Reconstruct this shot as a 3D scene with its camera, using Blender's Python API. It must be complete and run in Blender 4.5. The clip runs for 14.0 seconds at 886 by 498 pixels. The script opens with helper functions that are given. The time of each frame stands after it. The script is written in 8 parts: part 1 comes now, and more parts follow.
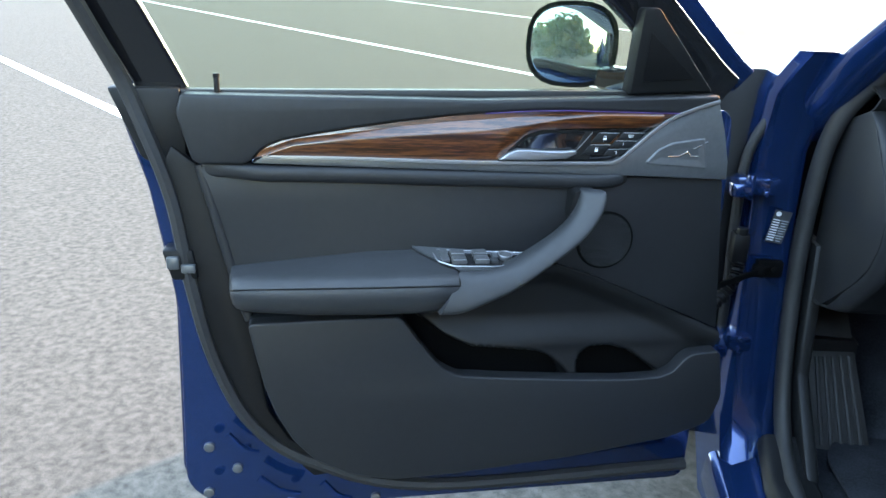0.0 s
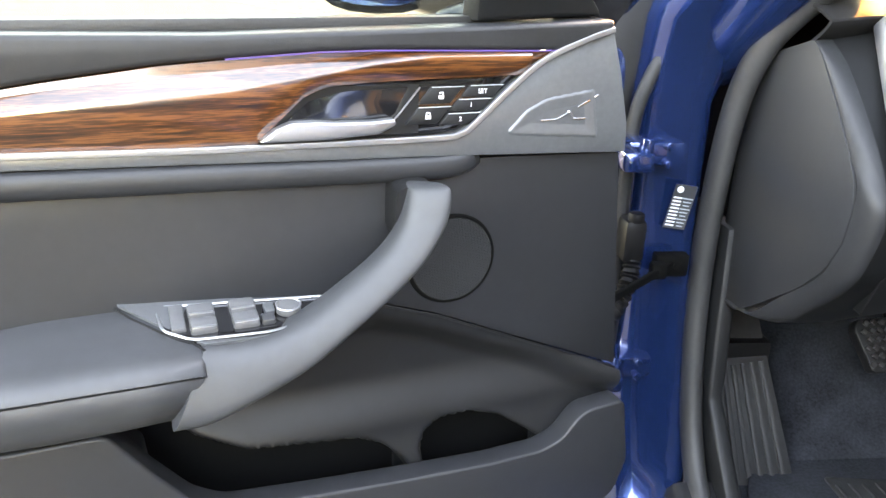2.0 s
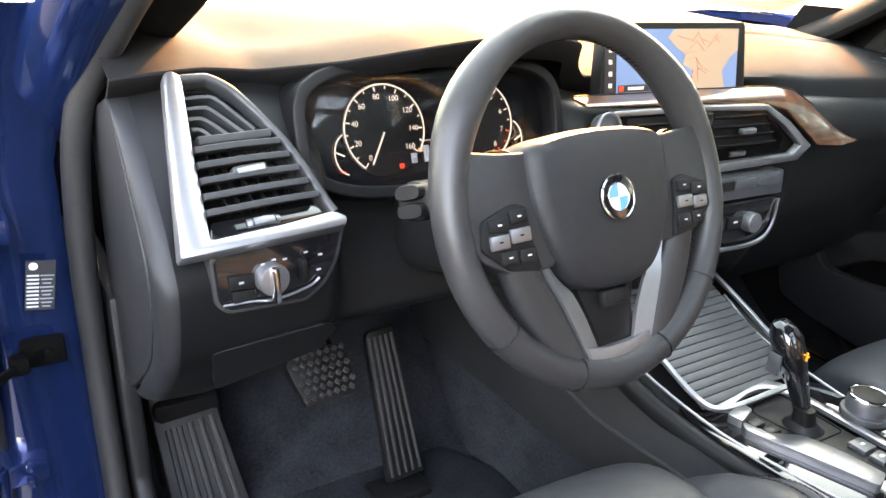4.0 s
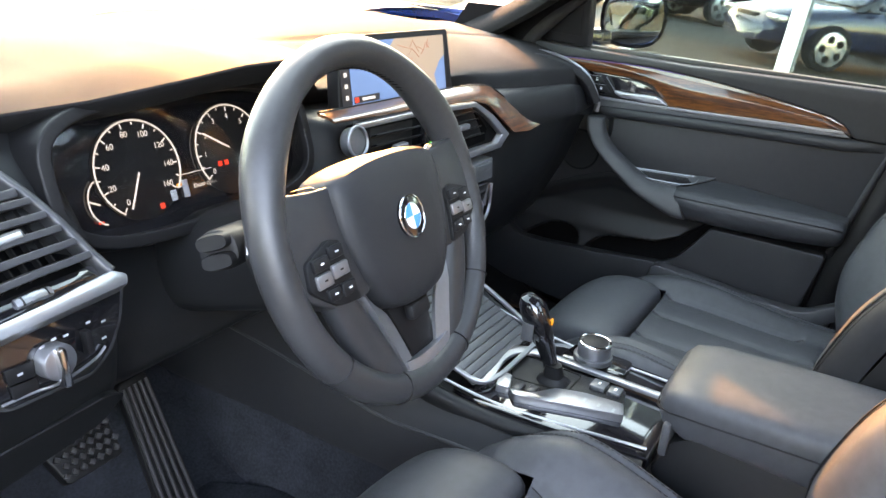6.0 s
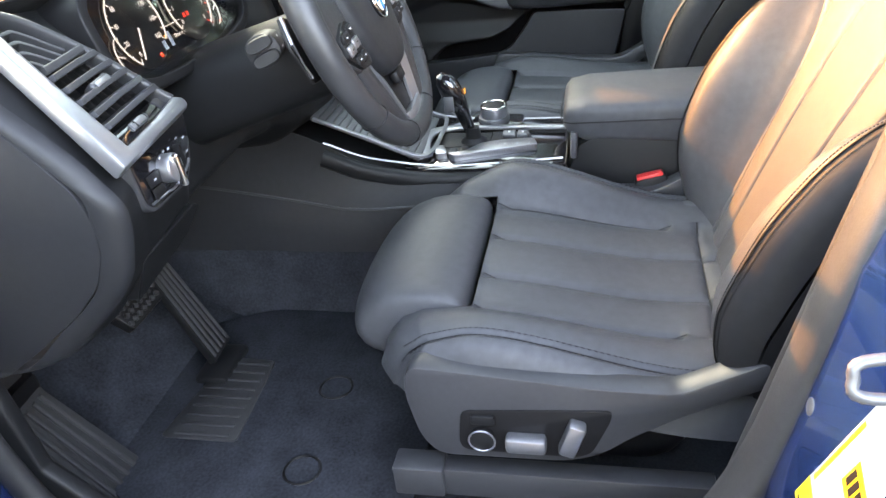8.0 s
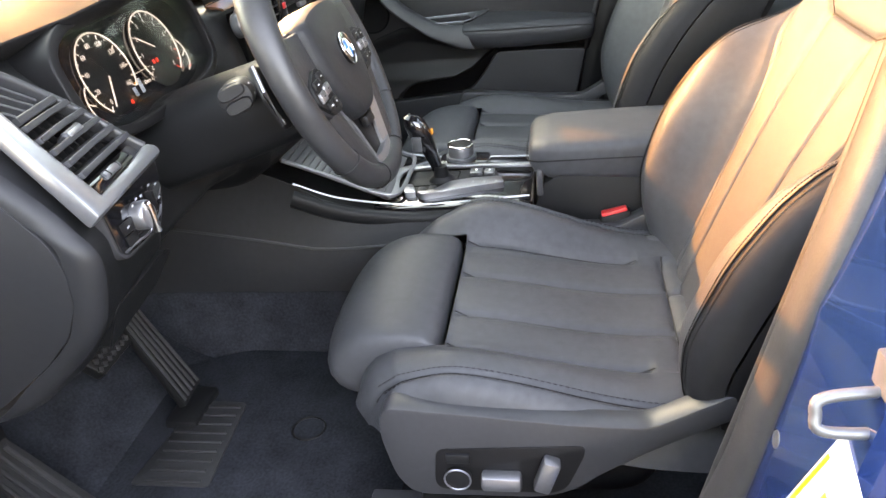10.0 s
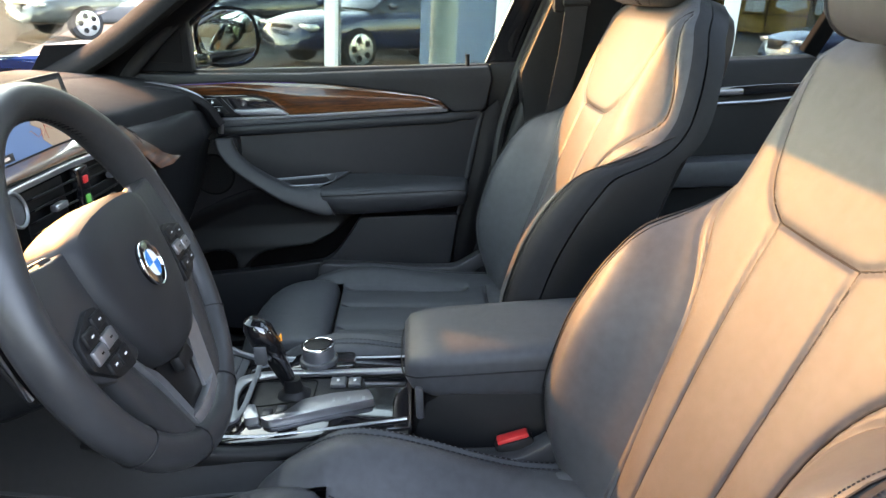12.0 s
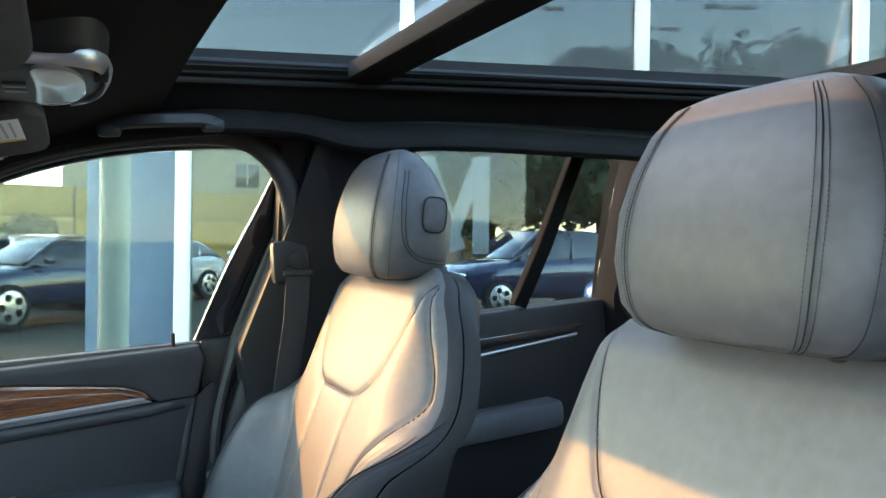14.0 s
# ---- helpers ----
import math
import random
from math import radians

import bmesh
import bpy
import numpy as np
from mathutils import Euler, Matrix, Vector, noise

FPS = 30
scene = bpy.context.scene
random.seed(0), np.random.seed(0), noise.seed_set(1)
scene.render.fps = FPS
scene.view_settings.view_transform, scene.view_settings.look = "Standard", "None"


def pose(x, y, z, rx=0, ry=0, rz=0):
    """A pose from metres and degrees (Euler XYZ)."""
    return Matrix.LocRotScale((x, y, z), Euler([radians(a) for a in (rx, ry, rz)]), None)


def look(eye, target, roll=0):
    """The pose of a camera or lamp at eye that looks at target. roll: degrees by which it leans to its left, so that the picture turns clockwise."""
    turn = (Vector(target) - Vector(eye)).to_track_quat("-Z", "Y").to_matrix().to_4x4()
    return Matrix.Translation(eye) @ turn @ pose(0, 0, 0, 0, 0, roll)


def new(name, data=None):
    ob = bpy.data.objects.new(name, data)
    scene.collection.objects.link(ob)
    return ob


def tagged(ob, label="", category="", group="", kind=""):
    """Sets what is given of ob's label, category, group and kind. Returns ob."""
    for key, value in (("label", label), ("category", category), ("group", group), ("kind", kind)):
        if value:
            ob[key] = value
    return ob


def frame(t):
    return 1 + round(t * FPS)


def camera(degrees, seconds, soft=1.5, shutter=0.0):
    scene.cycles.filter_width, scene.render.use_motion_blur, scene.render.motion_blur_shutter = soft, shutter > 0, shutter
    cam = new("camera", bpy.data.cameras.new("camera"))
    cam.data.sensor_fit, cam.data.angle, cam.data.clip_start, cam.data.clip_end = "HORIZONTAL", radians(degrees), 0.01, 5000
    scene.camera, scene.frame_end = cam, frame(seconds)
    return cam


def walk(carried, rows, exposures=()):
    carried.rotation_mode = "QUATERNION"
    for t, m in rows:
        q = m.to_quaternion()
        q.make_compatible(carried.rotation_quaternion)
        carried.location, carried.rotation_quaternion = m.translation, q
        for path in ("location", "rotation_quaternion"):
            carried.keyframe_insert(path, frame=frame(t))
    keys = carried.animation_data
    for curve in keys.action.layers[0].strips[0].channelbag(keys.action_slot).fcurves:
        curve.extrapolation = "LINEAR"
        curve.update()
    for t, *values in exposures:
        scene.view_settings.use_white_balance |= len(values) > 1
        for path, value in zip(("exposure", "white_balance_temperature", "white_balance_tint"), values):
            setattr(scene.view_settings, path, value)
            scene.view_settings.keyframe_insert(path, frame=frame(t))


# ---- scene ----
cam = camera(61.2, 14.0)
PATH = [
    (0, (-1.302, -0.557, 1.29), (-1.541, 1.331, 0.674), 2.2),
    (0.5, (-1.33, -0.374, 1.255), (-1.522, 1.506, 0.601), 1.8),
    (1, (-1.362, -0.194, 1.234), (-1.461, 1.68, 0.542), 1.7),
    (1.5, (-1.32, -0.109, 1.222), (-1.336, 1.757, 0.503), 1.6),
    (2, (-1.271, -0.054, 1.221), (-1.074, 1.801, 0.499), 2.2),
    (2.5, (-1.172, -0.055, 1.243), (-0.802, 1.771, 0.517), 2.4),
    (3, (-1.074, -0.063, 1.262), (-0.485, 1.711, 0.548), 2.3),
    (3.5, (-0.962, -0.051, 1.291), (-0.16, 1.629, 0.561), 2.7),
    (4, (-0.876, -0.032, 1.309), (0.139, 1.524, 0.569), 3.3),
    (4.2, (-0.852, -0.01, 1.316), (0.263, 1.475, 0.571), 3.8),
    (6.3, (-1.038, 0.067, 1.363), (0.622, 0.902, 0.622), 3.5),
    (6.5, (-1.103, 0.067, 1.371), (0.582, 0.841, 0.62), 2.6),
    (7, (-1.212, 0.069, 1.369), (0.508, 0.709, 0.575), -0.7),
    (7.5, (-1.28, 0.116, 1.349), (0.434, 0.632, 0.458), -3.8),
    (8, (-1.334, 0.166, 1.308), (0.342, 0.576, 0.297), -6.4),
    (8.2, (-1.344, 0.18, 1.293), (0.311, 0.553, 0.234), -7.1),
    (10.3, (-1.342, 0.17, 1.345), (0.422, 0.472, 0.454), -5.3),
    (10.5, (-1.331, 0.176, 1.374), (0.459, 0.466, 0.531), -4.8),
    (11, (-1.298, 0.194, 1.385), (0.551, 0.44, 0.662), -3.3),
    (11.5, (-1.184, 0.194, 1.355), (0.696, 0.36, 0.695), -2.4),
    (12, (-1.03, 0.202, 1.333), (0.858, 0.143, 0.676), -1.8),
    (12.5, (-0.908, 0.261, 1.327), (0.957, -0.157, 0.738), -1.1),
    (13, (-0.857, 0.26, 1.344), (0.979, -0.404, 0.91), -1.5),
    (13.5, (-0.824, 0.246, 1.368), (0.989, -0.565, 1.13), -2.2),
    (14, (-0.815, 0.251, 1.388), (0.972, -0.643, 1.305), -3.1),
]
walk(cam, [(t, look(eye, target, roll)) for t, eye, target, roll in PATH], exposures=[(0, 3.7, 7700, 6), (0.5, 4.2, 8100, 8), (1, 4.55, 9000, 11), (1.5, 5.0, 11200, 16), (2, 5.2, 12000, 20), (3, 5.25, 12400, 25), (4, 4.95, 11600, 24), (6.5, 4.75, 9700, 22), (8, 4.9, 10100, 22), (10.5, 4.75, 11800, 26), (11, 4.35, 11400, 26), (12, 4.08, 9200, 20), (13, 4.1, 7600, 13), (14, 4.2, 7600, 12)])

# ---- sky, sun ----
SUN_AZ, SUN_EL = radians(44), radians(23.5)      # measured from the car's nose towards its right side
to_sun = Vector((math.sin(SUN_AZ) * math.cos(SUN_EL), math.cos(SUN_AZ) * math.cos(SUN_EL), math.sin(SUN_EL)))
world = bpy.data.worlds.new("world")
scene.world = world
world.use_nodes = True
wn = world.node_tree.nodes
sky = wn.new("ShaderNodeTexSky")
sky.sky_type, sky.sun_disc = "NISHITA", False
sky.dust_density = 0.5
sky.sun_elevation, sky.sun_rotation = SUN_EL, SUN_AZ
world.node_tree.links.new(sky.outputs[0], wn["Background"].inputs[0])
wn["Background"].inputs[1].default_value = 0.24
sun = new("sun", bpy.data.lights.new("sun", "SUN"))
sun.data.energy, sun.data.angle, sun.data.color = 0.80, radians(0.6), (1.0, 0.48, 0.13)
sun.matrix_basis = look(to_sun * 20, (0, 0, 1))

# ---- shaping helpers ----
def axes(o, x, y, z):
    """A matrix with its origin at o and the given axes."""
    m = Matrix.Identity(4)
    for i, v in enumerate((x, y, z, o)):
        m[0][i], m[1][i], m[2][i] = v
    return m


def thing(name, at, label, category, group="", kind=""):
    ob = new(name)
    ob.empty_display_size = 0.05
    ob.location = at
    return tagged(ob, label, category, group, kind)


def join(*bms):
    out = bms[0]
    for b in bms[1:]:
        me = bpy.data.meshes.new("tmp")
        b.to_mesh(me)
        out.from_mesh(me)
        b.free()
        bpy.data.meshes.remove(me)
    return out


def mesh_of(name, bm, material, angle=40):
    me = bpy.data.meshes.new(name)
    bm.to_mesh(me)
    bm.free()
    me.materials.append(material)
    me.polygons.foreach_set("use_smooth", [True] * len(me.polygons))
    me.set_sharp_from_angle(angle=radians(angle))
    return me


def part(name, bm, material, parent=None, label="", m=None, angle=40, sub=0):
    """One mesh object under a thing or a part; the bmesh is in world metres, or in m's."""
    if m is not None:
        bm.transform(m)
        if m.determinant() < 0:
            bmesh.ops.reverse_faces(bm, faces=bm.faces)
    ob = new(name, mesh_of(name, bm, material, angle))
    if parent:
        ob.parent = parent
        if parent.type == "EMPTY":
            ob.matrix_parent_inverse = Matrix.Translation(-parent.location)
    if sub:
        mod = ob.modifiers.new("smooth", "SUBSURF")
        mod.levels = mod.render_levels = sub
    return tagged(ob, label)


def bevelled(bm, bev, seg=2, limit=25):
    if bev:
        es = [e for e in bm.edges if len(e.link_faces) == 2 and e.calc_face_angle(0) > radians(limit)]
        bmesh.ops.bevel(bm, geom=es, offset=bev, segments=seg, profile=0.5, affect="EDGES", clamp_overlap=True)
    return bm


def box(c, size, bev=0.004, m=None, seg=2, taper=None):
    bm = bmesh.new()
    bmesh.ops.create_cube(bm, size=1)
    for v in bm.verts:
        if taper and v.co.z > 0:
            v.co.x *= taper[0]
            v.co.y *= taper[1]
        v.co = Vector((v.co.x * size[0], v.co.y * size[1], v.co.z * size[2]))
    bevelled(bm, bev, seg)
    bm.transform((m or Matrix.Identity(4)) @ Matrix.Translation(c) if m else Matrix.Translation(c))
    return bm


def plate(pts, w0, w1, bev=0.004, seg=2, rounding=0):
    """A polygon in (a, b), extruded along the middle axis from w0 to w1: vertices are (a, w, b)."""
    if rounding:
        pts = soften(pts, rounding)
    bm = bmesh.new()
    f = bm.faces.new([bm.verts.new((a, w0, b)) for a, b in pts])
    ex = bmesh.ops.extrude_face_region(bm, geom=[f])
    for g in ex["geom"]:
        if isinstance(g, bmesh.types.BMVert):
            g.co.y = w1
    bmesh.ops.recalc_face_normals(bm, faces=bm.faces)
    return bevelled(bm, bev, seg)


def soften(pts, r, n=4):
    """The polygon with its corners rounded by about r."""
    out = []
    for i, p in enumerate(pts):
        p, a, b = Vector(p), Vector(pts[i - 1]), Vector(pts[(i + 1) % len(pts)])
        ra = min(r, (a - p).length * 0.45)
        rb = min(r, (b - p).length * 0.45)
        s, e = p + (a - p).normalized() * ra, p + (b - p).normalized() * rb
        for k in range(n + 1):
            t = k / n
            out.append(tuple(s * (1 - t) ** 2 + p * 2 * t * (1 - t) + e * t * t))
    return out


def smooth_path(pts, n=8, closed=False):
    """Catmull-Rom through the points."""
    pts = [Vector(p) for p in pts]
    out = []
    last = len(pts) if closed else len(pts) - 1
    for i in range(last):
        if closed:
            p0, p1, p2, p3 = (pts[(i + k) % len(pts)] for k in (-1, 0, 1, 2))
        else:
            p1, p2 = pts[i], pts[i + 1]
            p0 = pts[i - 1] if i else p1 * 2 - p2
            p3 = pts[i + 2] if i + 2 < len(pts) else p2 * 2 - p1
        for k in range(n):
            t = k / n
            out.append(0.5 * (2 * p1 + (p2 - p0) * t + (2 * p0 - 5 * p1 + 4 * p2 - p3) * t * t + (3 * p1 - p0 - 3 * p2 + p3) * t ** 3))
    if not closed:
        out.append(pts[-1])
    return out


def loft(rings, cap=True, closed=False, ring_closed=True):
    bm = bmesh.new()
    vs = [[bm.verts.new(p) for p in r] for r in rings]
    n = len(rings[0])
    pairs = list(zip(vs, vs[1:])) + ([(vs[-1], vs[0])] if closed else [])
    for a, b in pairs:
        for i in range(n if ring_closed else n - 1):
            bm.faces.new((a[i], a[(i + 1) % n], b[(i + 1) % n], b[i]))
    if cap and not closed and ring_closed:
        bm.faces.new(list(reversed(vs[0])))
        bm.faces.new(vs[-1])
    bmesh.ops.recalc_face_normals(bm, faces=bm.faces)
    return bm


def oval(a, b, n=12, power=2.0, turn=0):
    """Points of a superellipse with the half axes a and b."""
    out = []
    for i in range(n):
        t = 2 * math.pi * i / n + turn
        c, s = math.cos(t), math.sin(t)
        out.append((a * math.copysign(abs(c) ** (2 / power), c), b * math.copysign(abs(s) ** (2 / power), s)))
    return out


def sweep(path, profile, up=(0, 0, 1), closed=False, cap=True, scale=None):
    """A profile of (side, up) points carried along a path; scale(i) may shrink it."""
    path = [Vector(p) for p in path]
    rings = []
    n = len(path)
    for i, p in enumerate(path):
        a = path[i - 1] if (i or closed) else p
        b = path[(i + 1) % n] if (i + 1 < n or closed) else p
        d = (b - a).normalized()
        u0 = Vector(up(i) if callable(up) else up)
        s = d.cross(u0).normalized()
        u = s.cross(d)
        k = scale(i / max(1, n - 1)) if scale else 1
        k = k if isinstance(k, tuple) else (k, k)
        rings.append([p + s * x * k[0] + u * y * k[1] for x, y in profile])
    return loft(rings, cap, closed)


def tube(path, r, n=8, closed=False, scale=None, up=(0.03, 0.02, 1)):
    return sweep(path, oval(r, r, n), up, closed, True, scale)


def cyl(c, axis, r, h, n=32, bev=0.002, r2=None, seg=2):
    bm = bmesh.new()
    bmesh.ops.create_cone(bm, cap_ends=True, segments=n, radius1=r, radius2=r if r2 is None else r2, depth=h)
    bevelled(bm, bev, seg)
    bm.transform(Matrix.Translation(c) @ Vector(axis).to_track_quat("Z", "Y").to_matrix().to_4x4())
    return bm


def ring(c, axis, r, thick, n=48, k=8, flat=1.0):
    """A torus; flat squeezes it along its axis."""
    q = Vector(axis).to_track_quat("Z", "Y").to_matrix()
    rings = []
    for i in range(n):
        a = 2 * math.pi * i / n
        o = Vector((math.cos(a), math.sin(a), 0))
        rings.append([Vector(c) + q @ (o * (r + thick * math.cos(b)) + Vector((0, 0, flat * thick * math.sin(b)))) for b in (2 * math.pi * j / k for j in range(k))])
    return loft(rings, False, True)


def sheet(f, nu, nv, thick=0.0):
    """A grid of points f(u, v), u and v from 0 to 1; thick closes it to a slab along its normals."""
    bm = bmesh.new()
    vs = [[bm.verts.new(f(i / nu, j / nv)) for j in range(nv + 1)] for i in range(nu + 1)]
    for i in range(nu):
        for j in range(nv):
            bm.faces.new((vs[i][j], vs[i + 1][j], vs[i + 1][j + 1], vs[i][j + 1]))
    if thick:
        bm.normal_update()
        bmesh.ops.solidify(bm, geom=bm.faces[:], thickness=thick)
        bmesh.ops.recalc_face_normals(bm, faces=bm.faces)
    return bm


def words(text, size, m, material, parent, name="lettering", depth=0.0002, align="CENTER"):
    """Flat raised lettering in Blender's own font, turned into a mesh."""
    cu = bpy.data.curves.new("tmp", "FONT")
    cu.body, cu.size, cu.align_x, cu.align_y, cu.extrude = text, size, align, "CENTER", depth
    ob = bpy.data.objects.new("tmp", cu)
    scene.collection.objects.link(ob)
    bpy.context.view_layer.update()
    me = bpy.data.meshes.new_from_object(ob.evaluated_get(bpy.context.evaluated_depsgraph_get()))
    bpy.data.objects.remove(ob)
    bm = bmesh.new()
    bm.from_mesh(me)
    bpy.data.meshes.remove(me)
    return part(name, bm, material, parent, m=m)


def lerp(a, b, t):
    return a + (b - a) * t


def step(a, b, x):
    t = min(1, max(0, (x - a) / (b - a)))
    return t * t * (3 - 2 * t)


def table(x, xs, ys):
    return float(np.interp(x, xs, ys))


def curve(x, xs, ys):
    """A smooth line through the points of a table."""
    if x <= xs[0]:
        return ys[0]
    if x >= xs[-1]:
        return ys[-1]
    i = max(k for k in range(len(xs) - 1) if xs[k] <= x)
    d = [(ys[k + 1] - ys[k]) / (xs[k + 1] - xs[k]) for k in range(len(xs) - 1)]

    def slope(k):
        if k == 0 or k == len(xs) - 1 or d[k - 1] * d[k] <= 0:
            return 0.0 if 0 < k < len(xs) - 1 else d[min(k, len(d) - 1)]
        return 2 * d[k - 1] * d[k] / (d[k - 1] + d[k])

    h = xs[i + 1] - xs[i]
    t = (x - xs[i]) / h
    return (1 + 2 * t) * (1 - t) ** 2 * ys[i] + t * (1 - t) ** 2 * h * slope(i) + t * t * (3 - 2 * t) * ys[i + 1] + t * t * (t - 1) * h * slope(i + 1)

import functools


def groove(d, depth=0.006, width=0.0045):
    return -depth * math.exp(-(d / width) ** 2)


def seg_dist(p, a, b):
    ax, ay = a
    bx, by = b
    dx, dy = bx - ax, by - ay
    t = ((p[0] - ax) * dx + (p[1] - ay) * dy) / max(1e-9, dx * dx + dy * dy)
    t = min(1, max(0, t))
    return math.hypot(p[0] - ax - t * dx, p[1] - ay - t * dy)


def line_dist(p, pts):
    return min(seg_dist(p, a, b) for a, b in zip(pts, pts[1:]))


def inside(p, pts):
    """Whether the point lies within the closed polygon."""
    hit = False
    for (ax, ay), (bx, by) in zip(pts, pts[1:] + pts[:1]):
        if (ay > p[1]) != (by > p[1]) and p[0] < ax + (bx - ax) * (p[1] - ay) / (by - ay):
            hit = not hit
    return hit


def depth_in(p, pts):
    """Distance to the polygon's outline, positive within it."""
    d = line_dist(p, pts + pts[:1])
    return d if inside(p, pts) else -d

# ---- materials ----
def mat(name, col, rough=0.5, metal=0.0, var=0.12, vscale=6.0, bump=0.0, bscale=300.0, kind="noise", coat=0.0, ior=1.45, rvar=0.1, stretch=None, spec=0.5):
    m = bpy.data.materials.new(name)
    m.use_nodes = True
    nt = m.node_tree
    b = nt.nodes["Principled BSDF"]
    b.inputs["Roughness"].default_value, b.inputs["Metallic"].default_value = rough, metal
    b.inputs["Coat Weight"].default_value, b.inputs["IOR"].default_value = coat, ior
    b.inputs["Coat Roughness"].default_value = 0.04
    b.inputs["Specular IOR Level"].default_value = spec
    tc = nt.nodes.new("ShaderNodeTexCoord")
    src = tc.outputs["Object"]
    if stretch:
        mp = nt.nodes.new("ShaderNodeMapping")
        mp.inputs["Scale"].default_value = stretch
        nt.links.new(src, mp.inputs["Vector"])
        src = mp.outputs["Vector"]
    n1 = nt.nodes.new("ShaderNodeTexNoise")
    n1.inputs["Scale"].default_value, n1.inputs["Detail"].default_value = vscale, 6
    nt.links.new(src, n1.inputs["Vector"])
    n2 = nt.nodes.new("ShaderNodeTexNoise")
    n2.inputs["Scale"].default_value, n2.inputs["Detail"].default_value = vscale * 14, 3
    nt.links.new(src, n2.inputs["Vector"])
    mx = nt.nodes.new("ShaderNodeMath")
    mx.operation = "ADD"
    nt.links.new(n1.outputs["Fac"], mx.inputs[0])
    nt.links.new(n2.outputs["Fac"], mx.inputs[1])
    ramp = nt.nodes.new("ShaderNodeMapRange")
    ramp.inputs["From Min"].default_value, ramp.inputs["From Max"].default_value = 0.7, 1.3
    ramp.inputs["To Min"].default_value, ramp.inputs["To Max"].default_value = 1 - var, 1 + var
    nt.links.new(mx.outputs[0], ramp.inputs["Value"])
    sc = nt.nodes.new("ShaderNodeVectorMath")
    sc.operation = "SCALE"
    sc.inputs[0].default_value = col[:3]
    nt.links.new(ramp.outputs[0], sc.inputs["Scale"])
    nt.links.new(sc.outputs[0], b.inputs["Base Color"])
    rr = nt.nodes.new("ShaderNodeMapRange")
    rr.inputs["To Min"].default_value, rr.inputs["To Max"].default_value = max(0.0, rough - rvar), min(1.0, rough + rvar)
    nt.links.new(n1.outputs["Fac"], rr.inputs["Value"])
    nt.links.new(rr.outputs[0], b.inputs["Roughness"])
    if bump:
        if kind == "grain":
            tx = nt.nodes.new("ShaderNodeTexVoronoi")
            tx.feature = "DISTANCE_TO_EDGE"
            out = tx.outputs["Distance"]
        else:
            tx = nt.nodes.new("ShaderNodeTexNoise")
            tx.inputs["Detail"].default_value = 4
            out = tx.outputs["Fac"]
        tx.inputs["Scale"].default_value = bscale
        nt.links.new(tc.outputs["Object"], tx.inputs["Vector"])
        bp = nt.nodes.new("ShaderNodeBump")
        bp.inputs["Strength"].default_value, bp.inputs["Distance"].default_value = min(1.0, bump), 0.001
        nt.links.new(out, bp.inputs["Height"])
        nt.links.new(bp.outputs[0], b.inputs["Normal"])
    return m


def glow(name, col, strength):
    m = bpy.data.materials.new(name)
    m.use_nodes = True
    b = m.node_tree.nodes["Principled BSDF"]
    b.inputs["Base Color"].default_value = (*[c * 0.2 for c in col], 1)
    b.inputs["Emission Color"].default_value = (*col, 1)
    b.inputs["Emission Strength"].default_value = strength
    return m


def pane_mat(name, tint, rough=0.0, gloss=1.0):
    """Thin window glass: tinted see-through with a mirror gloss by angle."""
    m = bpy.data.materials.new(name)
    m.use_nodes = True
    nt = m.node_tree
    nt.nodes.remove(nt.nodes["Principled BSDF"])
    out = nt.nodes["Material Output"]
    tr, gl = nt.nodes.new("ShaderNodeBsdfTransparent"), nt.nodes.new("ShaderNodeBsdfGlossy")
    tr.inputs[0].default_value = (*tint, 1)
    gl.inputs["Roughness"].default_value = rough
    lw = nt.nodes.new("ShaderNodeLayerWeight")
    lw.inputs["Blend"].default_value = 0.5
    pw, ma = nt.nodes.new("ShaderNodeMath"), nt.nodes.new("ShaderNodeMath")
    pw.operation, ma.operation = "POWER", "MULTIPLY_ADD"
    pw.inputs[1].default_value = 5
    ma.inputs[1].default_value, ma.inputs[2].default_value = 0.8 * gloss, 0.03 * gloss
    nt.links.new(lw.outputs["Facing"], pw.inputs[0])
    nt.links.new(pw.outputs[0], ma.inputs[0])
    mix = nt.nodes.new("ShaderNodeMixShader")
    nt.links.new(ma.outputs[0], mix.inputs[0])
    nt.links.new(tr.outputs[0], mix.inputs[1])
    nt.links.new(gl.outputs[0], mix.inputs[2])
    nt.links.new(mix.outputs[0], out.inputs["Surface"])
    return m


